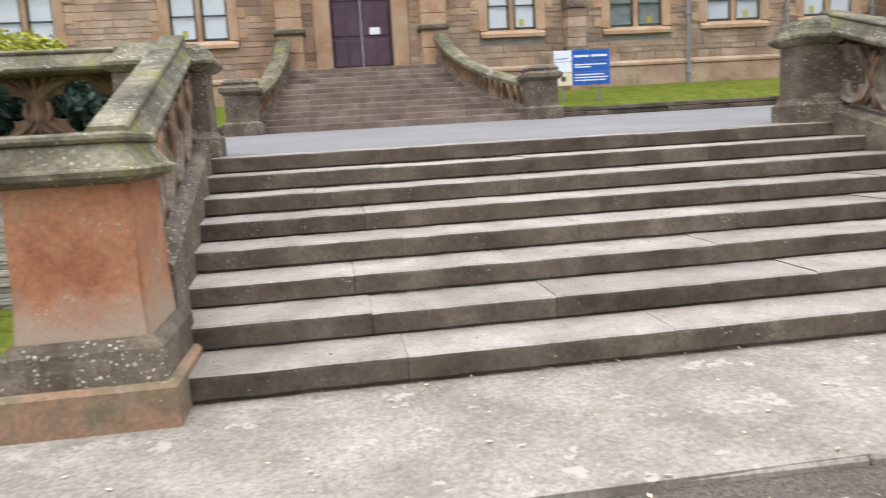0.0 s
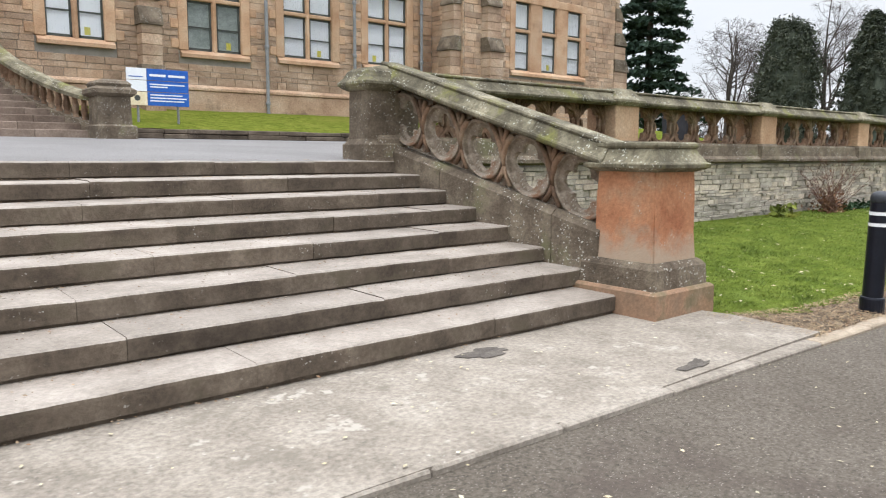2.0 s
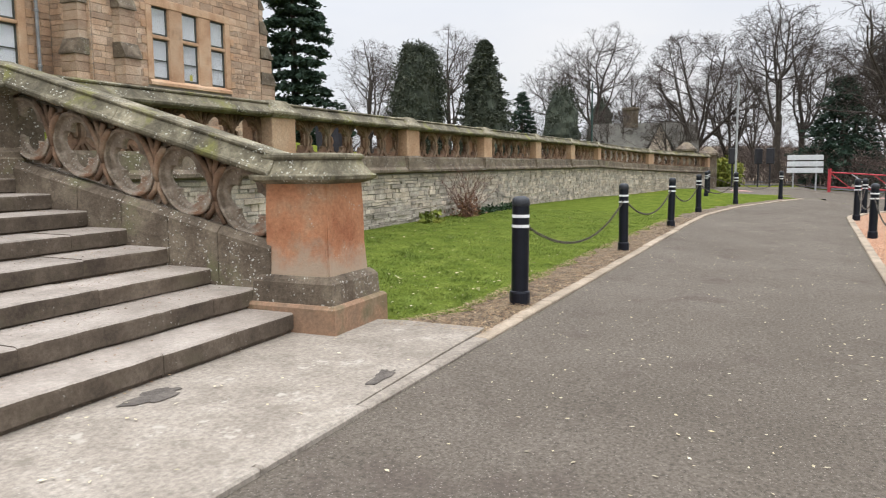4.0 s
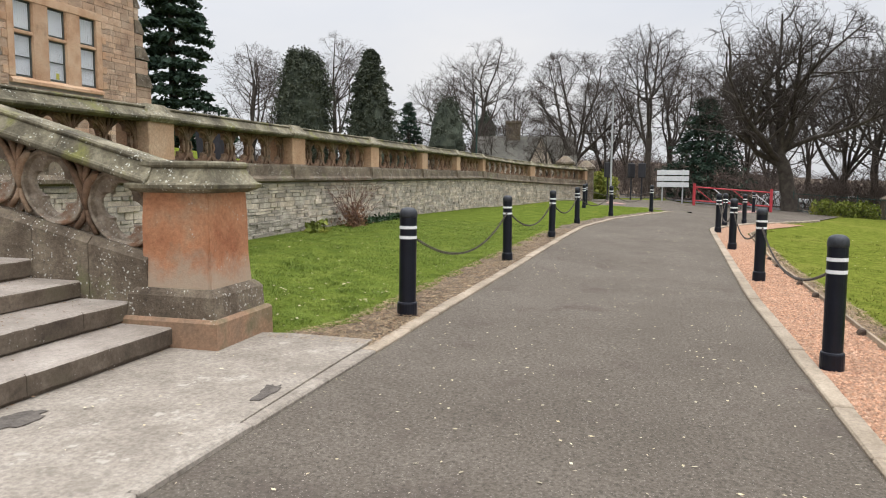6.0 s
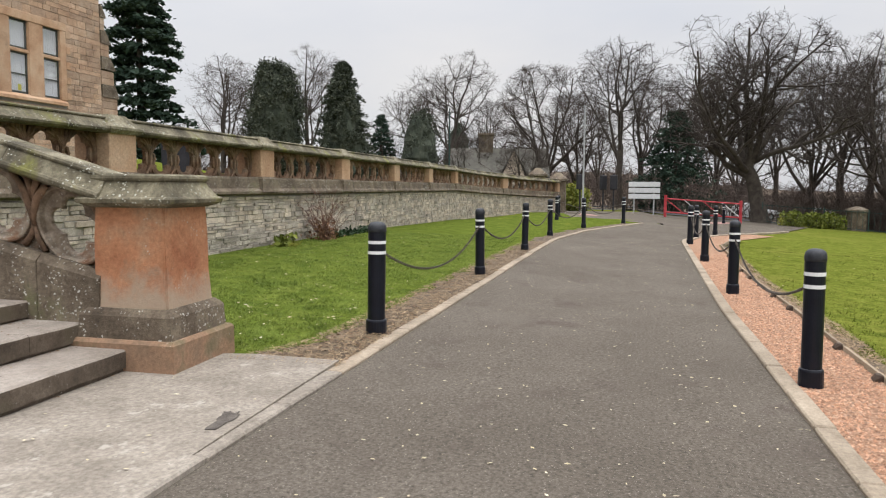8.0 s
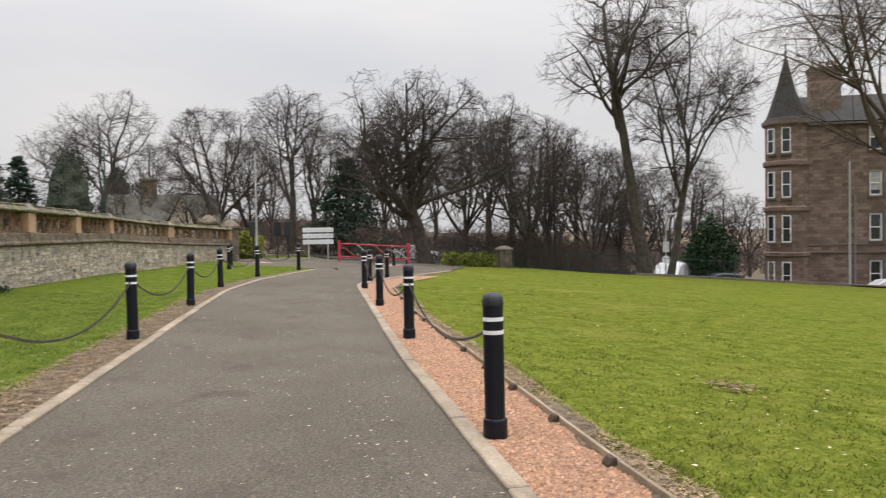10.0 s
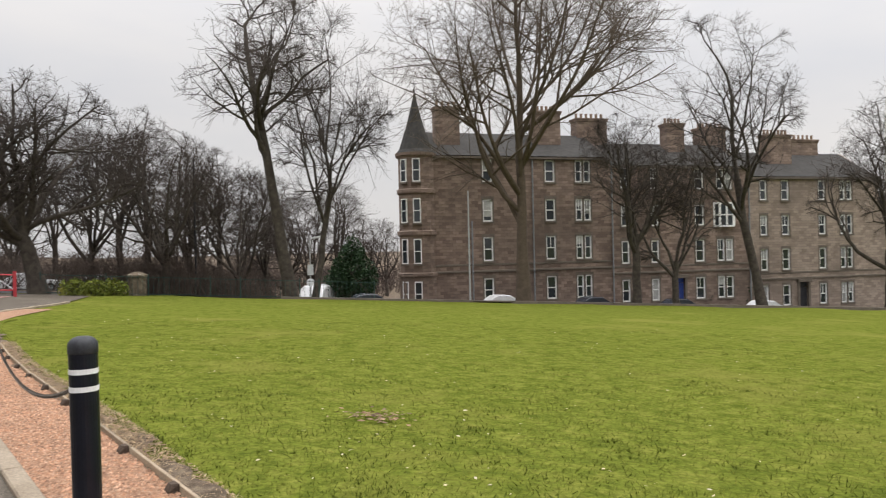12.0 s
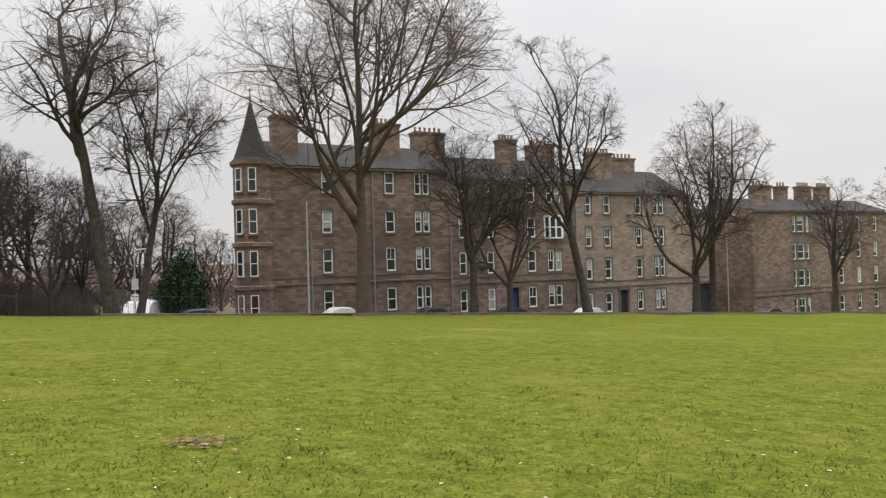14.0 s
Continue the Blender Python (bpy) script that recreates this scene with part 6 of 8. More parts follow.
def grow(seed, height, r0, fork, limbs, spread, kids=(7, 6, 4), up=0.25, wob=0.22, lean=(0, 0), twig_r=0.012, low=0.0, lenk=1.0, rx=None, bottom=None, flo=0.62, taper=0.22):
    """A bare tree: trunk to the height fork, limbs that spread, and three orders of branches. Gives limbs and twigs."""
    rnd = random.Random(seed)
    thick, thin = [], []
    rx = rx or height * 0.42
    bottom = fork * 0.75 if bottom is None else bottom
    zc, rz = (height + bottom) / 2, (height - bottom) / 2

    def branch(p, d, length, r, level, segs):
        pts, rad = [p.copy()], [r]
        step = length / segs
        for i in range(segs):
            jit = Vector((rnd.gauss(0, 1), rnd.gauss(0, 1), rnd.gauss(0, 0.7))) * wob
            d = (d + jit * (0.55 if level < 2 else 0.9) + Vector((0, 0, up * (0.5 if level == 1 else 0.25 if level == 2 else -0.12)))).normalized()
            p = p + d * step
            e = ((p.x - lean[0]) ** 2 + (p.y - lean[1]) ** 2) / rx ** 2 + ((p.z - zc) / rz) ** 2
            if e > 1.0 + 0.25 * noise.noise(p * 0.4 + Vector((seed, 0, 0))) and i > 0 and level > 0:
                break
            pts.append(p.copy())
            rad.append(max(twig_r * 0.5, r * (1 - 0.82 * (i + 1) / segs)))
        (thick if level <= 2 else thin).append((pts, rad, 8 if level == 0 else 6 if level == 1 else 4 if level == 2 else 3))
        return pts, rad

    def side(d, ang):
        ax = d.orthogonal().normalized()
        ax.rotate(Matrix.Rotation(rnd.uniform(0, 2 * math.pi), 3, d))
        q = d.copy()
        q.rotate(Matrix.Rotation(ang, 3, ax))
        return q

    def order(pts, rad, length, level):
        if level > len(kids):
            return
        n = kids[level - 1]
        for j in range(n):
            f = rnd.uniform(0.22, 1.0) if level < 3 else rnd.uniform(0.1, 1.0)
            i = min(len(pts) - 2, int(f * (len(pts) - 1)))
            t = f * (len(pts) - 1) - i
            p = pts[i].lerp(pts[i + 1], min(1, t))
            d = (pts[i + 1] - pts[i]).normalized()
            q = side(d, rnd.uniform(0.5, 1.2))
            ln = length * rnd.uniform(0.36, 0.66) * (1.15 - 0.45 * f)
            r = max(twig_r, min(rad[i] * 0.62, rad[0] * 0.5))
            a, b = branch(p, q, ln, r if level < 3 else twig_r * 0.9, level + 1, 5 if level < 2 else 4 if level < 3 else 2)
            order(a, b, ln, level + 1)

    # trunk
    pts, rad = [Vector((0, 0, -0.3))], [r0 * 1.45]
    n = 7
    for i in range(1, n + 1):
        f = i / n
        pts.append(Vector((lean[0] * f + rnd.gauss(0, 0.02) * height * 0.2 * f, lean[1] * f + rnd.gauss(0, 0.02) * height * 0.2 * f, fork * f)))
        rad.append(r0 * (1.12 if i == 1 else 1.0 - taper * f))
    thick.append((pts, rad, 12))
    tip, d0 = pts[-1], (pts[-1] - pts[-3]).normalized()
    top_len = (height - fork)
    for k in range(limbs):
        a = 2 * math.pi * (k + rnd.uniform(-0.25, 0.25)) / limbs
        tilt = spread * rnd.uniform(0.55, 1.15) if k else 0.12
        d = Vector((math.cos(a) * math.sin(tilt), math.sin(a) * math.sin(tilt), math.cos(tilt)))
        f = 1.0 if k == 0 else flo + (1 - flo) * (k / limbs + rnd.uniform(-0.06, 0.06))
        f = min(f, 0.995)
        i = min(n - 1, int(f * n))
        base = pts[i].lerp(pts[i + 1], f * n - i)
        ln = top_len * (1.0 if k == 0 else rnd.uniform(0.75, 1.05)) * lenk
        p2, r2 = branch(base, (d + d0 * 0.2).normalized(), ln, min(r0 * rnd.uniform(0.36, 0.55), r0 * (1 - taper * f) * (0.95 if k == 0 else 0.62)), 1, 8)
        order(p2, r2, ln, 1)
    for k in range(int(low)):
        i = rnd.choice((-2, -3))
        a = rnd.uniform(0, 2 * math.pi)
        p2, r2 = branch(pts[i].copy(), Vector((math.cos(a), math.sin(a), 0.35)).normalized(), top_len * 0.5, r0 * 0.25, 1, 6)
        order(p2, r2, top_len * 0.5, 2)
    return thick, thin


def bare_tree(label, x, y, seed, pale=False, group="bare trees", z=None, turn=0.0, **kw):
    top = thing("tree", label, "tree", group, at=(x, y, ground_z(x, y) - 0.05 if z is None else z), turn=turn)
    a, b = grow(seed, **kw)
    part("trunk", skin(a, BARK_P if pale else BARK, "trunk"), None, top)
    part("crown", skin(b, TWIG_P if pale else TWIG, "crown"), None, top, "bare winter twigs")
    return top


# trees along the street before the tenement
bare_tree("tall bare tree with a leaning trunk and dark twisting boughs", 40.9, -27.5, 2, height=22.5, r0=0.40, fork=14.5, limbs=9, spread=1.1, lean=(1.1, 2.0), wob=0.36, up=0.20, kids=(8, 7, 6), rx=5.6, bottom=8.5, flo=0.62, taper=0.42, lenk=1.05, twig_r=0.014)
bare_tree("slender bare birch with fine drooping twigs", 40.8, -28.9, 5, height=21.5, r0=0.24, fork=8.5, limbs=7, spread=0.55, wob=0.24, up=0.16, twig_r=0.010, lean=(-0.5, -1.3), kids=(9, 8, 7), rx=4.2, bottom=5.0)
bare_tree("very large bare tree with straight trunk and wide upswept crown", 34.5, -42.8, 17, pale=True, height=28.0, r0=0.46, fork=17.0, limbs=15, spread=1.02, lenk=1.45, wob=0.17, up=0.26, kids=(9, 8, 7), twig_r=0.013, rx=11.8, bottom=5.0, flo=0.36, taper=0.55)
bare_tree("bare tree with a dense round twiggy head", 30.6, -51.2, 21, height=15.8, r0=0.34, fork=6.0, limbs=8, spread=0.75, wob=0.30, kids=(9, 8, 7), rx=4.8, bottom=4.0)
bare_tree("small bare tree with spreading forked boughs", 29.2, -54.3, 24, height=13.0, r0=0.28, fork=4.0, limbs=6, spread=0.85, wob=0.26, kids=(8, 7, 6), rx=4.2, bottom=3.0)
bare_tree("tall bare tree with an open lopped crown", 26.0, -61.8, 31, height=24.8, r0=0.38, fork=11.0, limbs=8, spread=0.80, wob=0.30, kids=(7, 7, 7), lean=(1.7, 0.9), rx=5.6, bottom=9.5)
bare_tree("bare tree with many dark crooked boughs", 20.8, -73.4, 35, height=17.0, r0=0.40, fork=5.5, limbs=7, spread=0.95, wob=0.30, kids=(8, 7, 6), rx=6.4, bottom=4.0)
bare_tree("tall bare tree with rising slender boughs", 20.0, -75.8, 38, height=21.5, r0=0.36, fork=9.0, limbs=7, spread=0.8, wob=0.26, kids=(8, 7, 6), rx=6.0, bottom=7.0)
bare_tree("bare street tree with a spreading crown", 12.5, -93.0, 41, height=15.5, r0=0.36, fork=5.5, limbs=6, spread=0.8, wob=0.25, kids=(7, 7, 6), rx=5.0)
bare_tree("bare street tree with a tall crown", 6.0, -101.0, 44, height=17.0, r0=0.36, fork=6.0, limbs=6, spread=0.7, wob=0.25, kids=(7, 7, 6), rx=5.0)
# the old oak by the gate and its neighbours
bare_tree("broad old bare oak with massive twisting boughs", 46.2, -13.4, 53, height=13.8, r0=0.50, fork=4.2, limbs=10, spread=1.15, wob=0.34, up=0.20, kids=(10, 8, 7), lean=(0.2, 0.9), rx=7.2, bottom=2.6)
WOODS = [grow(60 + i, height=h, r0=0.34, fork=f, limbs=l, spread=s, wob=0.26, up=0.26, kids=(8, 7, 6), twig_r=0.013, rx=0.40 * h, bottom=f * 0.7) for i, (h, f, l, s) in enumerate(((14.5, 4.5, 6, 0.75), (13.0, 3.0, 7, 0.85), (15.5, 6.0, 5, 0.6), (12.0, 2.5, 7, 0.9), (16.5, 6.5, 6, 0.7)))]
wood_trees = []
for i, (a, b) in enumerate(WOODS):
    top = thing("tree", "bare woodland tree with a dense twiggy crown", "tree", "woodland trees")
    part("trunk", skin(a, BARK, "trunk"), None, top)
    part("crown", skin(b, TWIG, "crown"), None, top, "bare winter twigs")
    wood_trees.append(top)
placed = [False] * 5


def wood(kind, ang, r, scale=1.0, turn=0.0):
    x, y = -4.5 + r * math.cos(radians(ang)), -3.9 + r * math.sin(radians(ang))
    m = pose(x, y, ground_z(x, y) - 0.1, 0, 0, turn)
    t = wood_trees[kind]
    if placed[kind]:
        t = copy_thing(t, m)
    else:
        t.matrix_world = m
        placed[kind] = True
    t.scale = (scale, scale, scale)
    return t


rnd = random.Random(77)
for kind, ang, r, sc in ((2, 29.5, 78, 0.95), (0, 27.5, 84, 0.95), (4, 23.3, 88, 1.14), (2, 15.0, 95, 0.95), (4, 12.3, 80, 1.03), (0, 9.4, 84, 0.85), (1, 4.9, 72, 1.14), (1, 2.6, 76, 0.95), (2, -0.6, 66, 0.95), (4, -2.2, 74, 0.9),
                         (3, -5.0, 70, 1.05), (0, -7.6, 78, 0.95), (1, -13.8, 62, 1.0), (4, -15.6, 60, 0.86), (2, -17.4, 66, 0.92), (3, -18.6, 56, 1.05), (0, -20.2, 64, 0.9), (4, -22.3, 68, 0.85), (1, -23.6, 60, 0.92),
                         (0, -25.6, 66, 0.86), (3, -27.0, 74, 0.92), (1, -29.0, 80, 0.95), (2, -31.0, 88, 0.92), (3, -33.0, 95, 0.95), (0, -34.8, 105, 0.8), (3, 18.0, 100, 0.9), (1, 7.4, 95, 0.8), (0, 0.9, 98, 0.9), (3, -9.2, 90, 1.0), (4, -11.6, 92, 0.9), (0, -19.4, 92, 0.95), (1, -24.6, 96, 0.9), (2, -21.3, 100, 1.0), (3, 32.5, 90, 0.8), (3, 6.6, 62, 0.55), (1, 11.2, 72, 0.55)):
    wood(kind, ang, r, sc * rnd.uniform(0.96, 1.04), rnd.uniform(0, 360))


# ---- evergreens, bushes and thickets ----
def leafy(count, size, seed, inside, flat=0.0):
    """Small leaf sprays, each a bent pair of triangles, at places given by inside(rnd)."""
    rnd = random.Random(seed)
    vs, fs = [], []
    for _ in range(count):
        c = inside(rnd)
        d = Vector((rnd.gauss(0, 1), rnd.gauss(0, 1), rnd.gauss(0, 1) * (1 - flat))).normalized()
        u = d.orthogonal().normalized()
        u.rotate(Matrix.Rotation(rnd.uniform(0, 6.28), 3, d))
        s = size * rnd.uniform(0.6, 1.4)
        o = len(vs)
        for p in (c - d * s, c + u * s * 0.45, c + d * s, c - u * s * 0.45 + Vector((0, 0, s * 0.2))):
            vs.append((p.x, p.y, p.z))
        fs += [(o, o + 1, o + 2), (o, o + 2, o + 3)]
    return vs, fs


def conifer(label, x, y, z, height, half, seed, material, count, dense=False):
    top = thing("tree", label, "conifer", "evergreen trees", at=(x, y, z))
    bm = bmesh.new()
    tube(bm, [(0, 0, -0.3), (0, 0, height * 0.5), (0, 0, height * 0.97)], [0.28, 0.18, 0.03], 8)
    part("trunk", bm, BARK, top)
    rn = random.Random(seed)
    boughs = []
    z0 = height * (0.05 if dense else 0.08)
    while z0 < height * 0.97:
        f = z0 / height
        for k in range(9 if not dense else 10):
            a = rn.uniform(0, 6.28)
            ln = half * (1 - f) ** 0.75 * rn.uniform(0.7, 1.15) + 0.12 if not dense else half * math.sin(math.pi * (0.16 + 0.80 * f)) ** 0.6 * rn.uniform(0.75, 1.1)
            boughs.append((z0, a, ln))
        z0 += height * (0.02 if dense or material is YEW else 0.048)

    def inside(r):
        zz, a, ln = r.choice(boughs)
        t = r.uniform(0.1, 1.0) ** 0.7
        drop = -0.18 * ln * t * t + (0.35 * ln * t if dense else 0.05)
        w = 0.16 * ln * (1.1 - t) + 0.1
        return Vector((math.cos(a) * ln * t + r.gauss(0, w), math.sin(a) * ln * t + r.gauss(0, w), zz + drop + r.gauss(0, 0.10 if not dense else 0.3)))
    if dense or material is YEW:
        bm = bmesh.new()
        got = bmesh.ops.create_icosphere(bm, subdivisions=4, radius=1.0)
        for q in got["verts"]:
            g = (q.co.z + 1) / 2
            wide = half * (math.sin(math.pi * (0.16 + 0.80 * g)) ** 0.6 if dense else (1 - g) ** 0.75) * 0.70
            h = Vector((q.co.x, q.co.y)).normalized() if Vector((q.co.x, q.co.y)).length > 1e-4 else Vector((0, 0))
            wide *= (1 + 0.28 * noise.noise(Vector((h.x * 2.2, h.y * 2.2, g * 9 + seed))) + 0.12 * noise.noise(Vector((h.x * 7, h.y * 7, g * 30)))) * min(1, (1 - abs(q.co.z)) * 8)
            q.co = Vector((h.x * wide, h.y * wide, height * (0.03 + 0.95 * g)))
        part("inner_foliage", bm, material, top)
    v, f = leafy(count, 0.13 if material is YEW else 0.17 if not dense else 0.19, seed, inside, 0.55 if not dense else 0.0)
    part("crown", raw_mesh("crown", v, f, material), None, top, "dark evergreen foliage")
    return top


conifer("tall dark blue-green cedar with level tiers of boughs", 32.2, 22.2, 1.2, 15.3, 3.3, 3, NEEDLE, 26000)
conifer("dense dull green rounded cypress", 58.1, 26.3, -0.4, 13.1, 3.0, 5, YEW, 44000, True)
conifer("dense dark pointed cypress", 60.6, 20.6, -0.4, 13.6, 4.4, 6, YEW, 44000, False)
conifer("small dark pointed spruce tree", 71.0, 20.2, -0.6, 10.0, 2.6, 8, NEEDLE, 4500)
conifer("dark evergreen behind the lodge", 80.0, 13.6, -0.6, 9.4, 2.2, 9, YEW, 4000, True)
conifer("clipped dark yew behind the wall", 69.0, 15.4, -0.6, 9.8, 2.6, 10, YEW, 5000, True)
conifer("broad dark evergreen behind the gate", 61.6, -9.3, -0.8, 9.2, 4.6, 12, NEEDLE, 9000)


def bush(name, label, category, x, y, z, rx, ry, h, material, count, size, seed, group="", taper=0.0):
    def inside(r):
        while True:
            p = Vector((r.uniform(-1, 1), r.uniform(-1, 1), r.uniform(0, 1)))
            wide = 1 - taper * abs(p.z - 0.42)
            q = Vector((p.x / wide, p.y / wide, (p.z - 0.35) / 0.65))
            if q.length < 1 + 0.25 * noise.noise(p * 2.5 + Vector((seed, 0, 0))):
                return Vector((p.x * rx, p.y * ry, p.z * h))
    v, f = leafy(count, size, seed, inside)
    top = thing(name, label, category, group, at=(x, y, z))
    part("foliage", raw_mesh("foliage", v, f, material), None, top)
    for k in range(5):
        a = k * 1.26
        bm = bmesh.new()
        tube(bm, [(0, 0, -0.1 if name != "golden_bush" else -1.1), (rx * 0.3 * math.cos(a), ry * 0.3 * math.sin(a), h * 0.4), (rx * 0.5 * math.cos(a), ry * 0.5 * math.sin(a), h * 0.75)], [0.05, 0.03, 0.012], 5)
        part("stem", bm, BARK, top)
    return top


def gz(x, y):
    return ground_z(x, y)


bush("holly_bush", "peaked dark green evergreen bush by the street", "bush", 47.4, -36.3, gz(47.4, -36.3), 2.2, 2.2, 6.3, HOLLY, 9000, 0.13, 21, taper=1.05)
bush("golden_bush", "yellow-green golden shrub on the school verge", "bush", -12.6, 15.2, 2.9, 1.4, 1.1, 1.55, YELLOW, 4200, 0.08, 22)
# The mass behind the west balustrade is added: dark leaves imitate shade in its openings.
bush("evergreen_shrub", "dark foliage added as shade behind the west balustrade", "bush", -8.6, 5.0, 1.3, 1.6, 0.7, 1.0, NEEDLE, 7000, 0.08, 27)
bush("green_bush", "light green bush by the lamp post", "bush", 47.7, -1.0, gz(47.7, -1.0), 1.4, 1.5, 2.1, HEDGE, 2600, 0.13, 23)
bush("ivy_bush", "green ivy climbing the tenement wall", "ivy", 35.4, -76.2, -5.9, 1.3, 1.0, 3.6, HOLLY, 1500, 0.16, 24)
bush("ivy_bush", "green ivy round a tenement window", "ivy", 37.0, -71.6, -5.6, 0.7, 0.7, 3.2, HOLLY, 800, 0.16, 25)
for k in range(3):
    x, y = 43.2 + 0.3 * k, -14.6 - 1.2 * k
    bush("hedge", "clipped yellow-green hedge by the lawn", "hedge", x, y, gz(x, y) - 0.1, 0.75, 0.85, 1.15, HEDGE, 900, 0.09, 30 + k, "hedge bushes")


def thicket(name, label, arcs, seed, material, tall, count, rad=0.022):
    """Massed bare undergrowth: thin upright and leaning stems over a stretch of ground, in one mesh."""
    rn = random.Random(seed)
    polys = []
    for _ in range(count):
        a0, a1, r0, r1 = rn.choice(arcs)
        a, r = radians(rn.uniform(a0, a1)), rn.uniform(r0, r1)
        x, y = -4.5 + r * math.cos(a), -3.9 + r * math.sin(a)
        h = tall * rn.uniform(0.35, 1.0) * (0.75 + 0.5 * noise.noise((x * 0.12, y * 0.12, seed)))
        p = Vector((x, y, ground_z(x, y) - 0.1))
        d = Vector((rn.gauss(0, 0.35), rn.gauss(0, 0.35), 1))
        q = p + d * h * 0.5
        t = q + Vector((rn.gauss(0, 0.5), rn.gauss(0, 0.5), 0.8)) * h * 0.5
        polys.append(([p, q, t], [rad * 1.5, rad, rad * 0.5], 3))
        for k in range(4):
            b = p.lerp(q, rn.uniform(0.3, 1)) if k < 2 else q.lerp(t, rn.uniform(0, 0.9))
            e = b + Vector((rn.gauss(0, 0.7), rn.gauss(0, 0.7), rn.uniform(0.1, 0.9))) * h * 0.3
            polys.append(([b, e], [rad * 0.8, rad * 0.4], 3))
    tagged(new(name, skin(polys, material, name)), label, "undergrowth", kind="stuff")


UNDER = surface("undergrowth", [(0.060, 0.045, 0.038), (0.10, 0.075, 0.062)], 0.3, 6.0, 0.95, 0.0, world=True)
thicket("undergrowth", "massed dark bare undergrowth beneath the woodland trees", [(-34, 1, 58, 82), (-26, -12, 54, 70), (1, 34, 66, 95)], 3, UNDER, 5.0, 3600)
thicket("far_woods", "distant massed bare woods", [(-36, 42, 110, 150)], 4, UNDER, 9.0, 4500, 0.06)
verts, faces = [], []
for i in range(61):
    a = radians(-44 + 94 * i / 60)
    for r in (52 if -40 + 90 * i / 60 < -9 else 60, 62, 75, 95, 130, 190, 2500):
        x, y = -4.5 + r * math.cos(a), -3.9 + r * math.sin(a)
        verts.append((x, y, ground_z(x, y) + 0.06 + (0 if r < 100 else min(r - 95, 100) * 0.065)))
for i in range(60):
    for j in range(6):
        faces.append((i * 7 + j, (i + 1) * 7 + j, (i + 1) * 7 + j + 1, i * 7 + j + 1))
tagged(new("woodland_floor", raw_mesh("woodland_floor", verts, faces, SOIL)), "dark leaf-covered woodland floor", "woodland floor", kind="structure")


# bare reddish shrub against the terrace wall
def twig_bush(x, y, z, h, seed, material, label, n=26):
    rn = random.Random(seed)
    polys = []
    for _ in range(n):
        a = rn.uniform(0, 6.28)
        d = Vector((math.cos(a) * rn.uniform(0.1, 0.6), math.sin(a) * rn.uniform(0.1, 0.6), 1)).normalized()
        p = Vector((rn.gauss(0, 0.05), rn.gauss(0, 0.05), -0.05))
        pts = [p]
        for k in range(4):
            d = (d + Vector((rn.gauss(0, 0.2), rn.gauss(0, 0.2), rn.gauss(0, 0.1)))).normalized()
            p = p + d * h * rn.uniform(0.2, 0.3)
            pts.append(p)
            for _ in range(2):
                e = p + (d + Vector((rn.gauss(0, 0.8), rn.gauss(0, 0.8), rn.gauss(0, 0.5)))).normalized() * h * 0.2
                polys.append(([p, e], [0.005, 0.002], 3))
        polys.append((pts, [0.011, 0.009, 0.007, 0.005, 0.003], 4))
    top = thing("shrub", label, "shrub", at=(x, y, z))
    tagged(part("brushwood", skin(polys, material, "brushwood"), None, top), kind="stuff")
    v, f = leafy(420, 0.045, seed, lambda r: Vector((r.gauss(0, 0.24), r.gauss(0, 0.15), abs(r.gauss(0, 0.26)))))
    part("dead_leaves", raw_mesh("dead_leaves", v, f, SHRUBLEAF), None, top, "clinging brown leaves")


SHRUBLEAF = surface("brown_leaves", [(0.16, 0.08, 0.045), (0.26, 0.15, 0.09)], 5.0, 30.0, 0.9, 0.0, island=0.3)
REDTWIG = surface("reddish_twigs", [(0.15, 0.085, 0.07), (0.22, 0.13, 0.10)], 4.0, 20.0, 0.9, 0.0)
twig_bush(11.85, 3.15, 0.08, 1.15, 3, REDTWIG, "bare reddish shrub against the rubble wall", 34)
v, f = leafy(220, 0.09, 5, lambda r: Vector((r.gauss(0, 0.16), r.gauss(0, 0.08), abs(r.gauss(0, 0.1)))))
top = thing("daffodil_clump", "clump of green daffodil leaves at the wall foot", "plant", at=(9.8, 3.2, 0.09))
part("leaves", raw_mesh("leaves", v, f, HEDGE), None, top)
v, f = leafy(900, 0.06, 6, lambda r: Vector((r.uniform(-1.9, 1.9), r.gauss(0, 0.10), abs(r.gauss(0, 0.07)))))
top = thing("ground_ivy", "low strip of dark green ivy at the wall foot", "plant", at=(14.4, 3.25, 0.10))
part("leaves", raw_mesh("leaves", v, f, HOLLY), None, top)

# ---- street things ----
RED_PAINT = surface("red_gate_paint", [(0.36, 0.035, 0.045), (0.46, 0.06, 0.07)], 3.0, 30.0, 0.5, 0.05)
SIGNBACK = surface("grey_sign_back", [(0.55, 0.57, 0.58), (0.66, 0.68, 0.68)], 2.0, 12.0, 0.5, 0.0)
GALV = surface("galvanised_pole", [(0.34, 0.35, 0.36), (0.46, 0.47, 0.47)], 3.0, 20.0, 0.5, 0.0, metal=0.3)
FENCEGREEN = surface("green_fence_paint", [(0.02, 0.05, 0.045), (0.035, 0.07, 0.06)], 3.0, 30.0, 0.6, 0.0)
PINK = surface("red_block_paving", [(0.30, 0.17, 0.15), (0.38, 0.23, 0.20)], 2.0, 30.0, 0.9, 0.3, world=True)
CARWHITE = surface("white_car_paint", [(0.62, 0.63, 0.64), (0.72, 0.73, 0.74)], 1.0, 8.0, 0.25, 0.0)
CARGREY = surface("dark_car_paint", [(0.035, 0.04, 0.05), (0.05, 0.055, 0.07)], 1.0, 8.0, 0.25, 0.0)
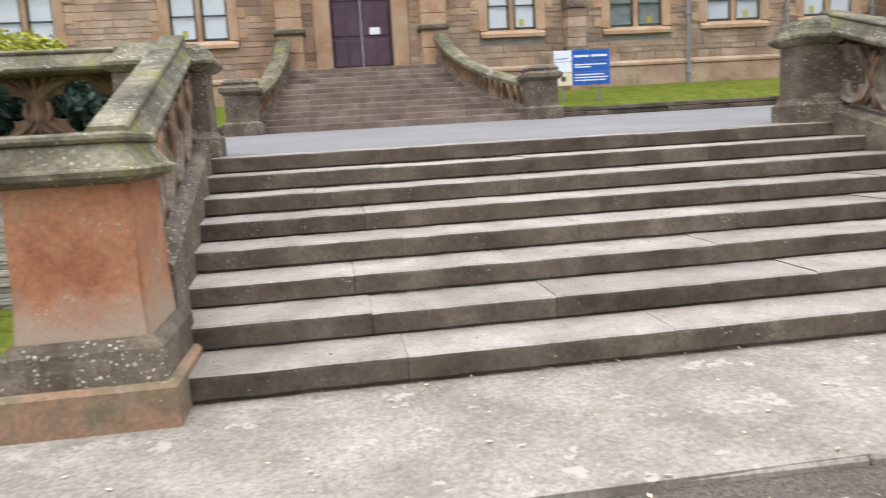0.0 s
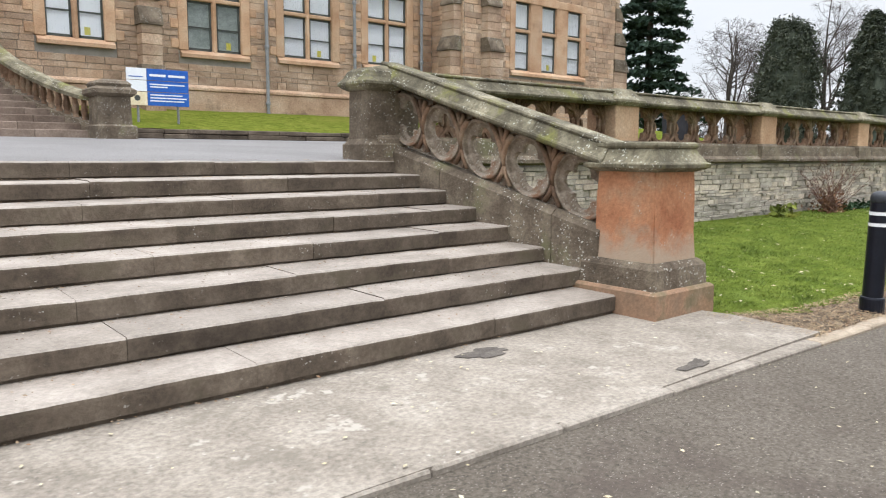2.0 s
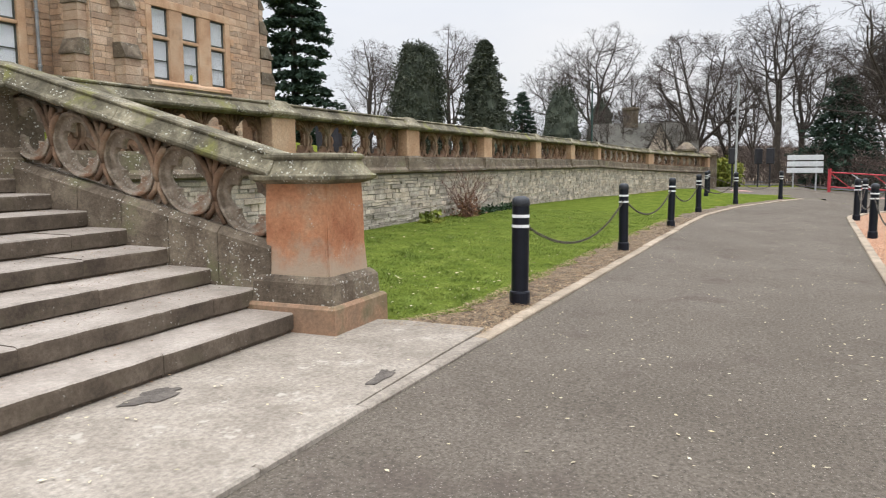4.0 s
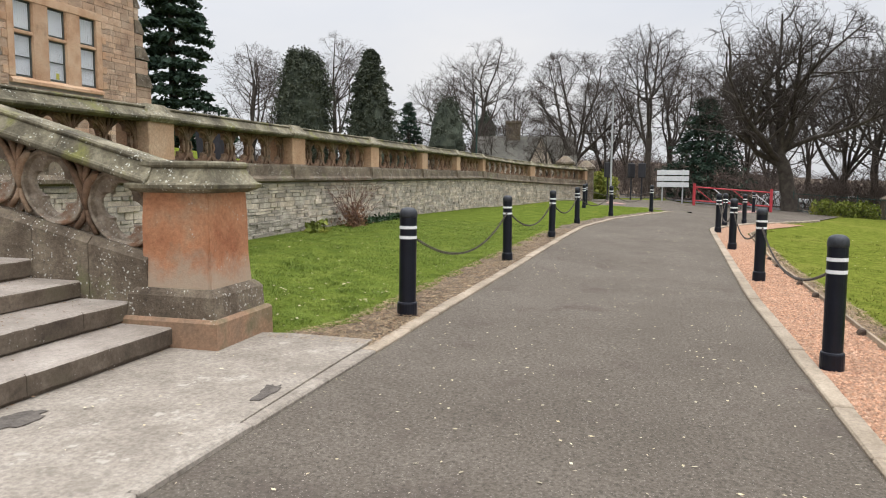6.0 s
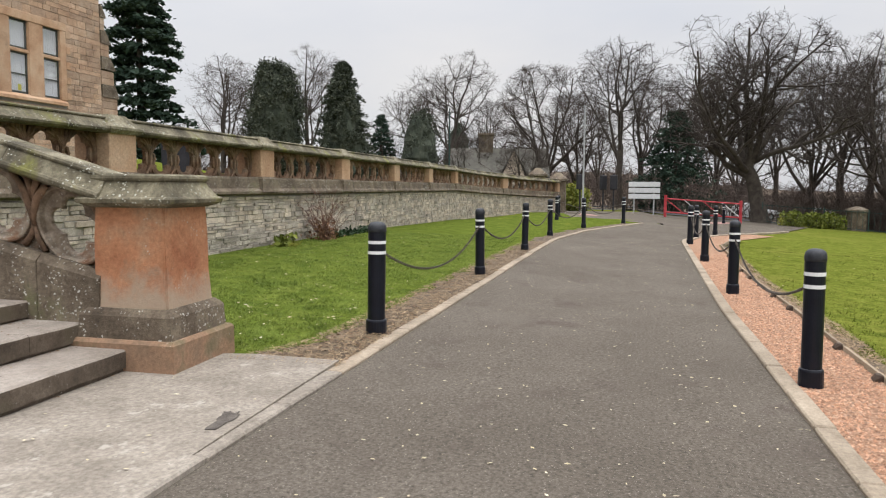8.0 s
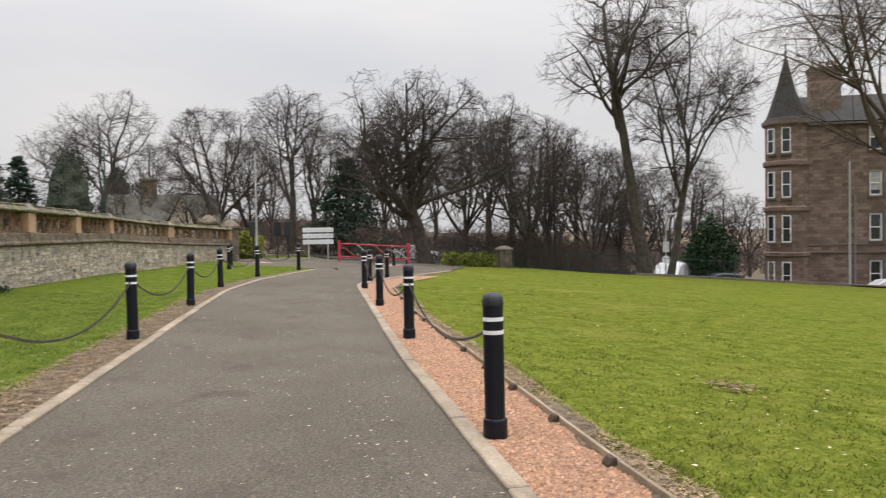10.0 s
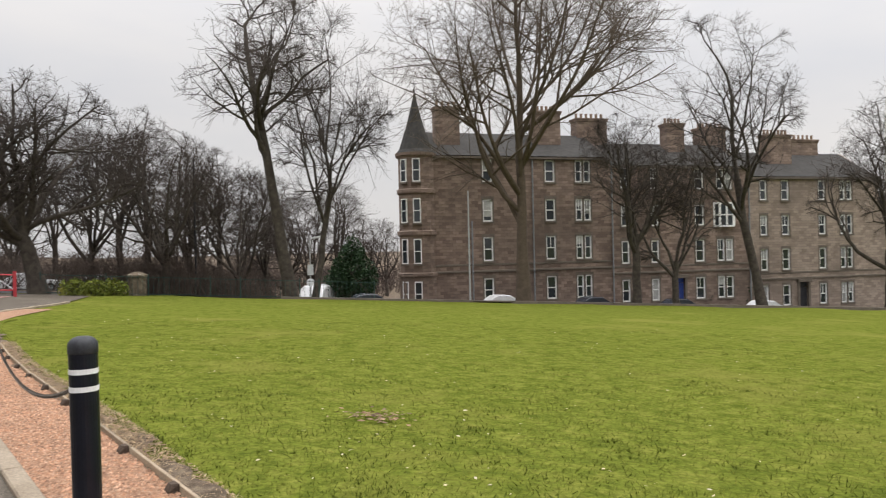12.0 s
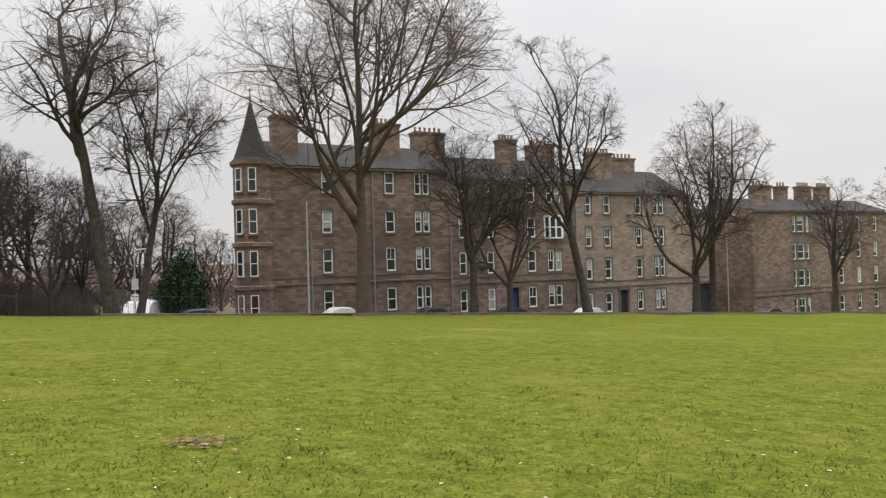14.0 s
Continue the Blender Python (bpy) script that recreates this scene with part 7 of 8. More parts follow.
TYRE = surface("tyre_rubber", [(0.015, 0.015, 0.015), (0.025, 0.025, 0.025)], 5.0, 30.0, 0.8, 0.0)

bm = bmesh.new()
q = [(36.5, -9.5), (40.5, -11.0), (41.0, -2.0), (37.5, -2.0)]
bm.faces.new([bm.verts.new((x, y, gz(x, y) + 0.022)) for x, y in q])
ext = bmesh.ops.extrude_face_region(bm, geom=bm.faces[:])
for v in [e for e in ext["geom"] if isinstance(e, bmesh.types.BMVert)]:
    v.co.z += 0.012
tagged(part("crossing", bm, PINK), "band of reddish block paving across the drive", "paving", kind="structure")


def red_gate():
    a, b = Vector((41.0, -7.0, gz(41, -7))), Vector((40.6, -11.2, gz(40.6, -11.2)))
    top = thing("red_gate", "closed red tubular metal gate across the drive", "gate")
    for p in (a, b):
        bm = bmesh.new()
        tube(bm, [p + Vector((0, 0, -0.1)), p + Vector((0, 0, 1.35))], 0.085, 8)
        part("gate_post", bm, RED_PAINT, top)
    for z in (0.35, 1.15):
        bm = bmesh.new()
        tube(bm, [a + Vector((0, 0, z)), b + Vector((0, 0, z))], 0.04, 6)
        part("rail", bm, RED_PAINT, top)
    for k in range(4):
        p, q = a.lerp(b, k / 4), a.lerp(b, (k + 1) / 4)
        bm = bmesh.new()
        tube(bm, [p + Vector((0, 0, 1.15)), q + Vector((0, 0, 0.35))], 0.025, 6)
        part("brace", bm, SIGNBACK if k % 2 else RED_PAINT, top)


red_gate()


def sign_back():
    top = thing("road_sign", "back of a pale grey road sign on two poles", "road sign", at=(44.1, -5.9, 0))
    for y in (-0.62, 0.62):
        bm = bmesh.new()
        tube(bm, [(0.06, y, gz(44, -6) - 0.1), (0.06, y, 1.9)], 0.045, 8)
        part("pole", bm, GALV, top)
    for k in range(3):
        bm = bmesh.new()
        box(bm, -0.02, 0.02, -0.98, 0.98, 0.76 + 0.385 * k, 1.06 + 0.385 * k, 0.01)
        part("plank", bm, SIGNBACK, top)


sign_back()


def lamp_post(x, y, z0, z1, arm, label, r=0.06, mat=None, plate=False):
    top = thing("lamp_post", label, "lamp post", "lamp posts", at=(x, y, z0))
    h = z1 - z0
    bm = bmesh.new()
    tube(bm, [(0, 0, -0.2), (0, 0, 1.0), (0, 0, 1.02), (0, 0, h)], [r * 1.5, r * 1.5, r, r * 0.7], 8)
    part("pole", bm, mat or GALV, top)
    if arm:
        bm = bmesh.new()
        tube(bm, [(0, 0, h), (arm[0] * 0.6, arm[1] * 0.6, h + 0.08)], r * 0.6, 6)
        part("arm", bm, mat or GALV, top)
        bm = bmesh.new()
        a = math.atan2(arm[1], arm[0])
        box(bm, 0.0, 0.65, -0.13, 0.13, -0.06, 0.06, 0.03)
        part("lantern", bm, SIGNBACK, top, "grey lantern head").matrix_local = pose(arm[0] * 0.5, arm[1] * 0.5, h + 0.1, 0, -6, math.degrees(a))
    if plate:
        bm = bmesh.new()
        round_stack(bm, 0, 0, [(0, 0.3), (0.02, 0.3)], 20)
        part("speed_plate", bm, SIGNWHITE, top, "round white road sign").matrix_local = pose(-0.1, 0.06, h * 0.42, 90, 0, 60)
        bm = bmesh.new()
        box(bm, -0.02, 0.02, -0.22, 0.22, h * 0.52, h * 0.66)
        part("plate", bm, SIGNBACK, top).matrix_local = pose(-0.1, 0.05, 0, 0, 0, -30)


lamp_post(40.0, -2.16, gz(40, -2), 6.3, None, "slim grey lamp post beside the drive")
lamp_post(45.5, -31.4, gz(45.5, -31.4), 2.36, (-0.5, -0.3), "pale street lamp with a round sign", plate=True)
lamp_post(51.0, -24.8, gz(51, -24.8), 8.7, None, "tall dark slim pole among the trees", mat=DARKPAINT, r=0.09)
lamp_post(36.3, -39.2, gz(36.3, -39.2), 5.55, None, "pale slim street pole before the tenement", r=0.07)
lamp_post(19.9, -80.2, gz(19.9, -80.2), 4.6, (-0.5, 0.2), "slim street lamp before the tenement")
lamp_post(63.0, 11.0, -0.6, 8.8, None, "green utility pole behind the wall", mat=FENCEGREEN, r=0.09)


def traffic_light(x, y, turn):
    z = gz(x, y)
    top = thing("traffic_light", "dark traffic signal seen from behind", "traffic light", "traffic lights", at=(x, y, z), turn=turn)
    bm = bmesh.new()
    tube(bm, [(0, 0, -0.1), (0, 0, 2.6)], 0.055, 8)
    part("pole", bm, DARKPAINT, top)
    bm = bmesh.new()
    box(bm, -0.12, 0.12, -0.24, 0.24, 1.5, 2.5, 0.04)
    part("signal_head", bm, DARKPAINT, top)
    for k in range(3):
        bm = bmesh.new()
        box(bm, 0.1, 0.28, -0.12, 0.12, 1.62 + 0.3 * k, 1.84 + 0.3 * k, 0.03)
        part("hood", bm, DARKPAINT, top)


traffic_light(45.0, -1.8, 20)
traffic_light(46.5, -4.0, -10)
traffic_light(47.0, -3.3, 40)


def railing(label, pts, h, gap, group):
    top = thing("fence", label, "fence", group)
    for a, b in zip(pts, pts[1:]):
        a, b = Vector((*a, gz(*a))), Vector((*b, gz(*b)))
        for z in (0.12, h - 0.08):
            bm = bmesh.new()
            tube(bm, [a + Vector((0, 0, z)), b + Vector((0, 0, z))], 0.022, 4)
            part("rail", bm, FENCEGREEN, top)
        n = int((b - a).length / gap)
        for k in range(n):
            p = a.lerp(b, k / n)
            bm = bmesh.new()
            tube(bm, [p + Vector((0, 0, -0.1)), p + Vector((0, 0, h + (0.1 if k % 12 == 0 else 0)))], 0.035 if k % 12 == 0 else 0.012, 4)
            part("post" if k % 12 == 0 else "bar", bm, FENCEGREEN, top)


edge_pts = [TEN_M @ Vector((s, -14.2, 0)) for s in (-28, -22, -16.5, -11.5, -7.5)]
railing("dark green railings along the edge of the lawn", [(p.x, p.y) for p in edge_pts], 1.25, 0.30, "railings")

bm = bmesh.new()
square_stack(bm, 0, 0, [(-0.2, 0.42), (1.15, 0.42), (1.18, 0.52), (1.30, 0.52), (1.42, 0.3), (1.5, 0.1)])
ob = part("gate_pier", bm, WEATHERED)
ob.matrix_world = pose(44.6, -18.6, gz(44.6, -18.6))
tagged(ob, "short square stone gate pier beside the hedge", "stone pier")


def vehicle(name, label, category, x, y, turn, paint, length, profile, cabin, width=1.75):
    """A car or van from its side profile: body, glass band, wheels and lamps."""
    top = thing(name, label, category, "parked vehicles", at=(x, y, gz(x, y) + 0.05), turn=turn)
    bm = bmesh.new()
    w = width / 2
    rings = []
    for yy, k in ((-w, 0.94), (-w * 0.86, 1.0), (w * 0.86, 1.0), (w, 0.94)):
        rings.append([(px, yy, 0.28 + (pz - 0.28) * k) for px, pz in profile])
    ring_stack(bm, rings)
    part("body", bm, paint, top)
    bm = bmesh.new()
    ring_stack(bm, [[(px, yy, pz) for px, pz in cabin] for yy in (-w * 0.985, w * 0.985)])
    part("glass", bm, GLASS, top, "dark glass")
    for wx in (length * 0.18, length * 0.80):
        for s in (-1, 1):
            bm = bmesh.new()
            round_stack(bm, 0, 0, [(-0.1, 0.29), (-0.08, 0.32), (0.08, 0.32), (0.1, 0.29)], 18)
            wheel = part("wheel", bm, TYRE, top)
            wheel.matrix_local = pose(wx, s * (w - 0.08), 0.32, 90, 0, 0)
            bm = bmesh.new()
            round_stack(bm, 0, 0, [(-0.108, 0.19), (0.108, 0.19)], 14)
            part("rim", bm, GALV, wheel)
    for s in (-1, 1):
        bm = bmesh.new()
        box(bm, -0.015, 0.06, s * w * 0.7 - 0.14, s * w * 0.7 + 0.14, 0.62, 0.78, 0.02)
        part("headlight", bm, SIGNWHITE, top, "clear headlight")
    return top


CAR = [(0.0, 0.35), (0.0, 0.7), (0.25, 0.82), (1.05, 0.92), (1.75, 1.40), (2.2, 1.46), (3.1, 1.42), (3.85, 0.98), (4.15, 0.92), (4.2, 0.4), (4.0, 0.28), (0.2, 0.28)]
CAR_G = [(1.22, 0.96), (1.80, 1.36), (2.2, 1.41), (3.05, 1.37), (3.65, 0.98)]
VAN = [(0.0, 0.4), (0.0, 0.95), (0.75, 1.12), (1.45, 1.85), (1.7, 1.95), (4.7, 1.95), (4.8, 1.85), (4.8, 0.4), (4.6, 0.3), (0.2, 0.3)]
VAN_G = [(0.86, 1.16), (1.48, 1.78), (2.0, 1.78), (2.0, 1.16)]
ta = math.degrees(math.atan2(-0.919, -0.394))
for s, off, kind, paint, lab in ((-11.6, -6.5, "van", CARWHITE, "white panel van parked on the street"), (-10.2, -10.8, "car", CARGREY, "dark car parked behind the van"), 
                                 (2.4, -4.6, "car", CARWHITE, "white car parked before the tenement"), (11.0, -4.6, "car", CARGREY, "dark car parked before the tenement"), (19.6, -4.6, "car", CARGREY, "grey car parked before the tenement"),
                                 (29.0, -4.6, "car", CARWHITE, "pale car parked before the tenement"), (56.5, -4.6, "car", CARGREY, "dark car parked at the side lane")):
    p = TEN_M @ Vector((s, off, 0))
    if kind == "van":
        vehicle("van", lab, "van", p.x, p.y, ta + 62, paint, 4.8, VAN, VAN_G, 1.95)
    else:
        vehicle("car", lab, "car", p.x, p.y, ta, paint, 4.2, CAR, CAR_G)
vehicle("car", "white car beyond the red gate", "car", 60.0, -17.5, 80, CARWHITE, 4.2, CAR, CAR_G)
vehicle("car", "white car beyond the hedge", "car", 57.0, -22.0, 85, CARWHITE, 4.2, CAR, CAR_G)


def lodge():
    top = thing("lodge", "small grey stone lodge with gables and a chimney", "house", at=(68.0, 7.0, -0.7), turn=8)
    bm = bmesh.new()
    box(bm, -3.5, 3.5, -4.5, 4.5, -0.5, 3.2)
    ring_stack(bm, [[(x, -2.6, 3.0), (x, -0.2, 3.0), (x, -1.4, 5.6)] for x in (-4.2, -3.4)])
    box(bm, -4.2, -3.4, -2.6, -0.2, -0.5, 3.0)
    part("wall", bm, RUBBLE_FAR, top)
    bm = bmesh.new()
    ring_stack(bm, [[(-3.8, y, 3.1), (0, y, 6.0), (3.8, y, 3.1)] for y in (-4.8, 4.8)])
    ring_stack(bm, [[(x, -2.9, 2.9), (x, -1.4, 5.85), (x, 0.1, 2.9), (x, -1.4, 5.6)] for x in (-4.4, -1.0)])
    part("roof", bm, LODGE_ROOF, top, "grey stone-tiled roof")
    bm = bmesh.new()
    box(bm, -0.6, 0.6, 0.6, 2.0, 5.0, 7.2)
    box(bm, -0.7, 0.7, 0.5, 2.1, 7.2, 7.45, 0.03)
    part("chimney", bm, WEATHERED, top)
    for y in (-3.6, 1.6, 3.2):
        bm = bmesh.new()
        box(bm, -3.56, -3.48, y - 0.45, y + 0.45, 1.0, 2.4)
        w = part("window", bm, SASH, top)
        bm = bmesh.new()
        box(bm, -3.58, -3.5, y - 0.35, y + 0.35, 1.1, 2.3)
        part("pane", bm, GLASS, w)


LODGE_ROOF = surface("lodge_roof", [(0.085, 0.082, 0.070), (0.155, 0.147, 0.125)], 1.2, 14.0, 0.9, 0.4, world=True)
lodge()

YELLOWBIN = surface("yellow_plastic", [(0.45, 0.28, 0.02), (0.55, 0.36, 0.03)], 3.0, 30.0, 0.6, 0.0)
# bins on the terrace
for x, y, h, m, lab, nm in ((3.93, 6.0, 0.70, YELLOWBIN, "yellow grit bin on the terrace", "grit_bin"), (9.13, 5.3, 1.2, DARKPAINT, "black wheeled bin on the terrace", "wheeled_bin")):
    top = thing(nm, lab, "bin", at=(x, y, STAIR_TOP + 0.05))
    bm = bmesh.new()
    ring_stack(bm, [[(-0.25 * k, -0.3 * k, z), (0.25 * k, -0.3 * k, z), (0.25 * k, 0.3 * k, z), (-0.25 * k, 0.3 * k, z)] for z, k in ((0, 0.85), (h * 0.85, 1.0))])
    part("body", bm, m, top)
    bm = bmesh.new()
    ring_stack(bm, [[(-0.28 * k, -0.34 * k, z), (0.28 * k, -0.34 * k, z), (0.28 * k, 0.34 * k, z), (-0.28 * k, 0.34 * k, z)] for z, k in ((h * 0.85, 1.0), (h * 0.92, 1.0), (h, 0.8))])
    part("lid", bm, m, top)


# ---- ground cover ----
BLADE = surface("grass_blades", [(0.092, 0.117, 0.019), (0.138, 0.160, 0.028), (0.188, 0.200, 0.044)], 2.2, 8.0, 0.9, 0.0, world=True, island=0.42, spec=0.05)
BLADE_L = surface("lush_grass_blades", [(0.090, 0.138, 0.021), (0.146, 0.205, 0.033), (0.215, 0.268, 0.058)], 1.6, 8.0, 0.8, 0.0, world=True, island=0.35)
LEAF = surface("fallen_leaves", [(0.12, 0.075, 0.045), (0.22, 0.15, 0.095), (0.34, 0.26, 0.175)], 9.0, 40.0, 0.9, 0.0, island=0.5, world=True)
PETAL = surface("pale_litter", [(0.42, 0.36, 0.22), (0.58, 0.53, 0.40)], 9.0, 40.0, 0.8, 0.0, island=0.3, world=True)
GRAVEL = surface("red_gravel_stones", [(0.29, 0.152, 0.094), (0.40, 0.238, 0.155), (0.51, 0.36, 0.262)], 30.0, 90.0, 0.9, 0.2, island=0.5, world=True)


def scatter_tris(name, label, count, seed, place, shape, material, category):
    rn = np.random.RandomState(seed)
    vs, fs = [], []
    for i in range(count):
        x, y = place(rn)
        z = ground_z(x, y) + lump(x, y)
        o = len(vs)
        pts, fc = shape(rn, x, y, z)
        vs.extend(pts)
        fs.extend(tuple(o + k for k in f) for f in fc)
    tagged(new(name, raw_mesh(name, vs, fs, material)), label, category, kind="stuff")


def blade(rn, x, y, z):
    a, h, w = rn.uniform(0, 6.28), rn.uniform(0.010, 0.026), 0.007
    lx, ly = rn.normal(0, 0.028, 2)
    return [(x - w * math.cos(a), y - w * math.sin(a), z - 0.01), (x + w * math.cos(a), y + w * math.sin(a), z - 0.01), (x + lx, y + ly, z + h)], [(0, 1, 2)]


def left_lawn(rn):
    while True:
        x = 0.9 + 15 * rn.rand() ** 1.5
        y = rn.uniform(-1.2, 3.55)
        if y > lerp_at(ROAD_L, x) + 0.60 + 0.6 * max(0, 1 - x / 1.4) + 0.1 * math.sin(x * 5):
            return x, y


def right_lawn(rn):
    r = 2.2 + 22 * rn.rand() ** 1.5
    a = radians(rn.uniform(-100, -5))
    x, y = -3.2 + r * math.cos(a), -4.2 + r * math.sin(a)
    y = min(y, lerp_at(EDGING, x) - 0.15 - 0.15 * rn.rand())
    return x, y


def tuft(rn, x, y, z):
    """A broad bent blade, tall where the grass grows in clumps."""
    k = 0.5 + 0.9 * noise.noise((x * 5.0, y * 5.0, 2.0)) + 0.5 * noise.noise((x * 1.3, y * 1.3, 5.0))
    h = max(0.012, 0.04 * k) * rn.uniform(0.6, 1.3)
    a, w = rn.uniform(0, 6.28), rn.uniform(0.004, 0.008)
    lx, ly = rn.normal(0, 0.03, 2)
    return [(x - w * math.cos(a), y - w * math.sin(a), z), (x + w * math.cos(a), y + w * math.sin(a), z), (x + lx, y + ly, z + 0.018 + h)], [(0, 1, 2)]


scatter_tris("grass", "tufted green grass blades beside the steps", 120000, 1, left_lawn, tuft, BLADE_L, "grass")
scatter_tris("grass", "short yellow-green grass blades of the lawn", 80000, 2, right_lawn, blade, BLADE, "grass")


BLADE_D = surface("dark_grass_tufts", [(0.082, 0.106, 0.018), (0.118, 0.141, 0.025)], 2.2, 8.0, 0.9, 0.0, world=True, island=0.25, spec=0.05)
TUFTS = [right_lawn(np.random.RandomState(900 + i)) for i in range(1400)]


def tuft_place(rn):
    x, y = TUFTS[rn.randint(len(TUFTS))]
    x, y = x + rn.normal(0, 0.13), y + rn.normal(0, 0.11)
    return x, min(y, lerp_at(EDGING, x) - 0.2)


def long_blade(rn, x, y, z):
    a, h, w = rn.uniform(0, 6.28), rn.uniform(0.018, 0.045), rn.uniform(0.005, 0.009)
    lx, ly = rn.normal(0, 0.03, 2)
    return [(x - w * math.cos(a), y - w * math.sin(a), z - 0.01), (x + w * math.cos(a), y + w * math.sin(a), z - 0.01), (x + lx, y + ly, z + h)], [(0, 1, 2)]


scatter_tris("grass", "darker coarse grass tufts in the lawn", 24000, 21, tuft_place, long_blade, BLADE_D, "grass")


def leaf_shape(lo, hi):
    def make(rn, x, y, z):
        s, a = rn.uniform(lo, hi), rn.uniform(0, 6.28)
        c, d = s * math.cos(a), s * math.sin(a)
        k = rn.uniform(0.2, 0.6)
        zz = z + 0.035 + rn.uniform(0, 0.012)
        return [(x - c, y - d, zz), (x + d * k, y - c * k, zz + s * rn.uniform(0, 0.4)), (x + c, y + d, zz + s * rn.uniform(0, 0.3)), (x - d * k, y + c * k, zz)], [(0, 1, 2), (0, 2, 3)]
    return make


def soil_place(rn):
    if rn.rand() < 0.5:
        x = 0.5 + 14 * rn.rand() ** 1.3
        return x, lerp_at(ROAD_L, x) + 0.1 + rn.rand() * (0.62 + 0.6 * max(0, 1 - x / 1.4))
    x = -3 + 16 * rn.rand()
    return x, lerp_at(EDGING, x) - 0.02 - 0.26 * rn.rand() ** 1.4


def straw(rn, x, y, z):
    ln, w, a = rn.uniform(0.015, 0.05), rn.uniform(0.002, 0.005), rn.uniform(0, 6.28)
    c, d = math.cos(a), math.sin(a)
    zz = z + 0.036 + rn.uniform(0, 0.02)
    return [(x - c * ln - d * w, y - d * ln + c * w, zz), (x - c * ln + d * w, y - d * ln - c * w, zz), (x + c * ln, y + d * ln, zz + rn.uniform(-0.01, 0.02))], [(0, 1, 2)]


STRAW = surface("dry_straw", [(0.17, 0.118, 0.068), (0.31, 0.232, 0.14), (0.46, 0.375, 0.245)], 9.0, 40.0, 0.9, 0.0, island=0.5, world=True)
scatter_tris("straw", "dry straw and withered grass along the drive edges", 20000, 15, soil_place, straw, STRAW, "dead grass")
scatter_tris("leaf_clump", "small clump of brown leaves on the lawn", 130, 16, lambda rn: (3.0 + 0.20 * rn.normal(), -8.3 + 0.16 * rn.normal()), leaf_shape(0.02, 0.05), LEAF, "dead leaves")
scatter_tris("lawn_leaves", "pale fallen leaves in the grass beside the steps", 60, 17, lambda rn: (1.1 + abs(rn.normal(0, 1.6)), -0.8 + abs(rn.normal(0, 1.0))), leaf_shape(0.012, 0.030), PETAL, "dead leaves")
scatter_tris("leaf_litter", "dead brown leaves along the drive edges", 9000, 5, soil_place, leaf_shape(0.008, 0.028), LEAF, "dead leaves")
scatter_tris("fallen_petals", "scattered pale leaves on the lawn", 800, 6, lambda rn: left_lawn(rn) if rn.rand() < 0.4 else right_lawn(rn), leaf_shape(0.012, 0.03), PETAL, "dead leaves")


def pebble(rn, x, y, z):
    s = rn.uniform(0.009, 0.020)
    zz = ground_z(x, y) + 0.020
    p = [(x + s * rn.uniform(0.7, 1.2) * c, y + s * rn.uniform(0.7, 1.2) * d, zz + s * e) for c, d, e in ((1, 0, 0), (0, 1, 0.1), (-1, 0, 0), (0, -1, 0.1), (0.1, 0, 0.8))]
    return p, [(0, 1, 4), (1, 2, 4), (2, 3, 4), (3, 0, 4)]


def gravel_place(rn):
    x = -6.0 + 20 * rn.rand() ** 1.25
    lo, hi = lerp_at(EDGING, x) - 0.05, lerp_at(ROAD_R, x) - 0.13
    return x, lo + (hi - lo) * rn.rand()


scatter_tris("gravel", "loose red gravel stones", 24000, 7, gravel_place, pebble, GRAVEL, "gravel")


def road_place(rn):
    if rn.rand() < 0.88:
        x = -5 + 22 * rn.rand() ** 1.3
        return x, rn.uniform(lerp_at(ROAD_R, x), lerp_at(ROAD_L, x))
    return rn.uniform(-7, 0.6), rn.uniform(-1.45, -0.02)


GRIT = surface("aggregate", [(0.17, 0.15, 0.13), (0.24, 0.22, 0.19)], 9.0, 40.0, 0.9, 0.0, island=0.5, world=True)


def grit(rn, x, y, z):
    s, a = rn.uniform(0.003, 0.008), rn.uniform(0, 6.28)
    c, d = s * math.cos(a), s * math.sin(a)
    zz = ground_z(x, y) + 0.016
    return [(x - c, y - d, zz), (x + d * .7, y - c * .7, zz + 0.002), (x + c, y + d, zz + 0.001), (x - d * .7, y + c * .7, zz)], [(0, 1, 2), (0, 2, 3)]


def fleck(rn, x, y, z):
    s, a = rn.uniform(0.006, 0.022), rn.uniform(0, 6.28)
    c, d = s * math.cos(a), s * math.sin(a)
    zz = ground_z(x, y) + (0.018 if y < lerp_at(ROAD_L, x) else 0.062)
    return [(x - c, y - d, zz), (x + d * .5, y - c * .5, zz + 0.003), (x + c, y + d, zz + 0.002), (x - d * .5, y + c * .5, zz)], [(0, 1, 2), (0, 2, 3)]


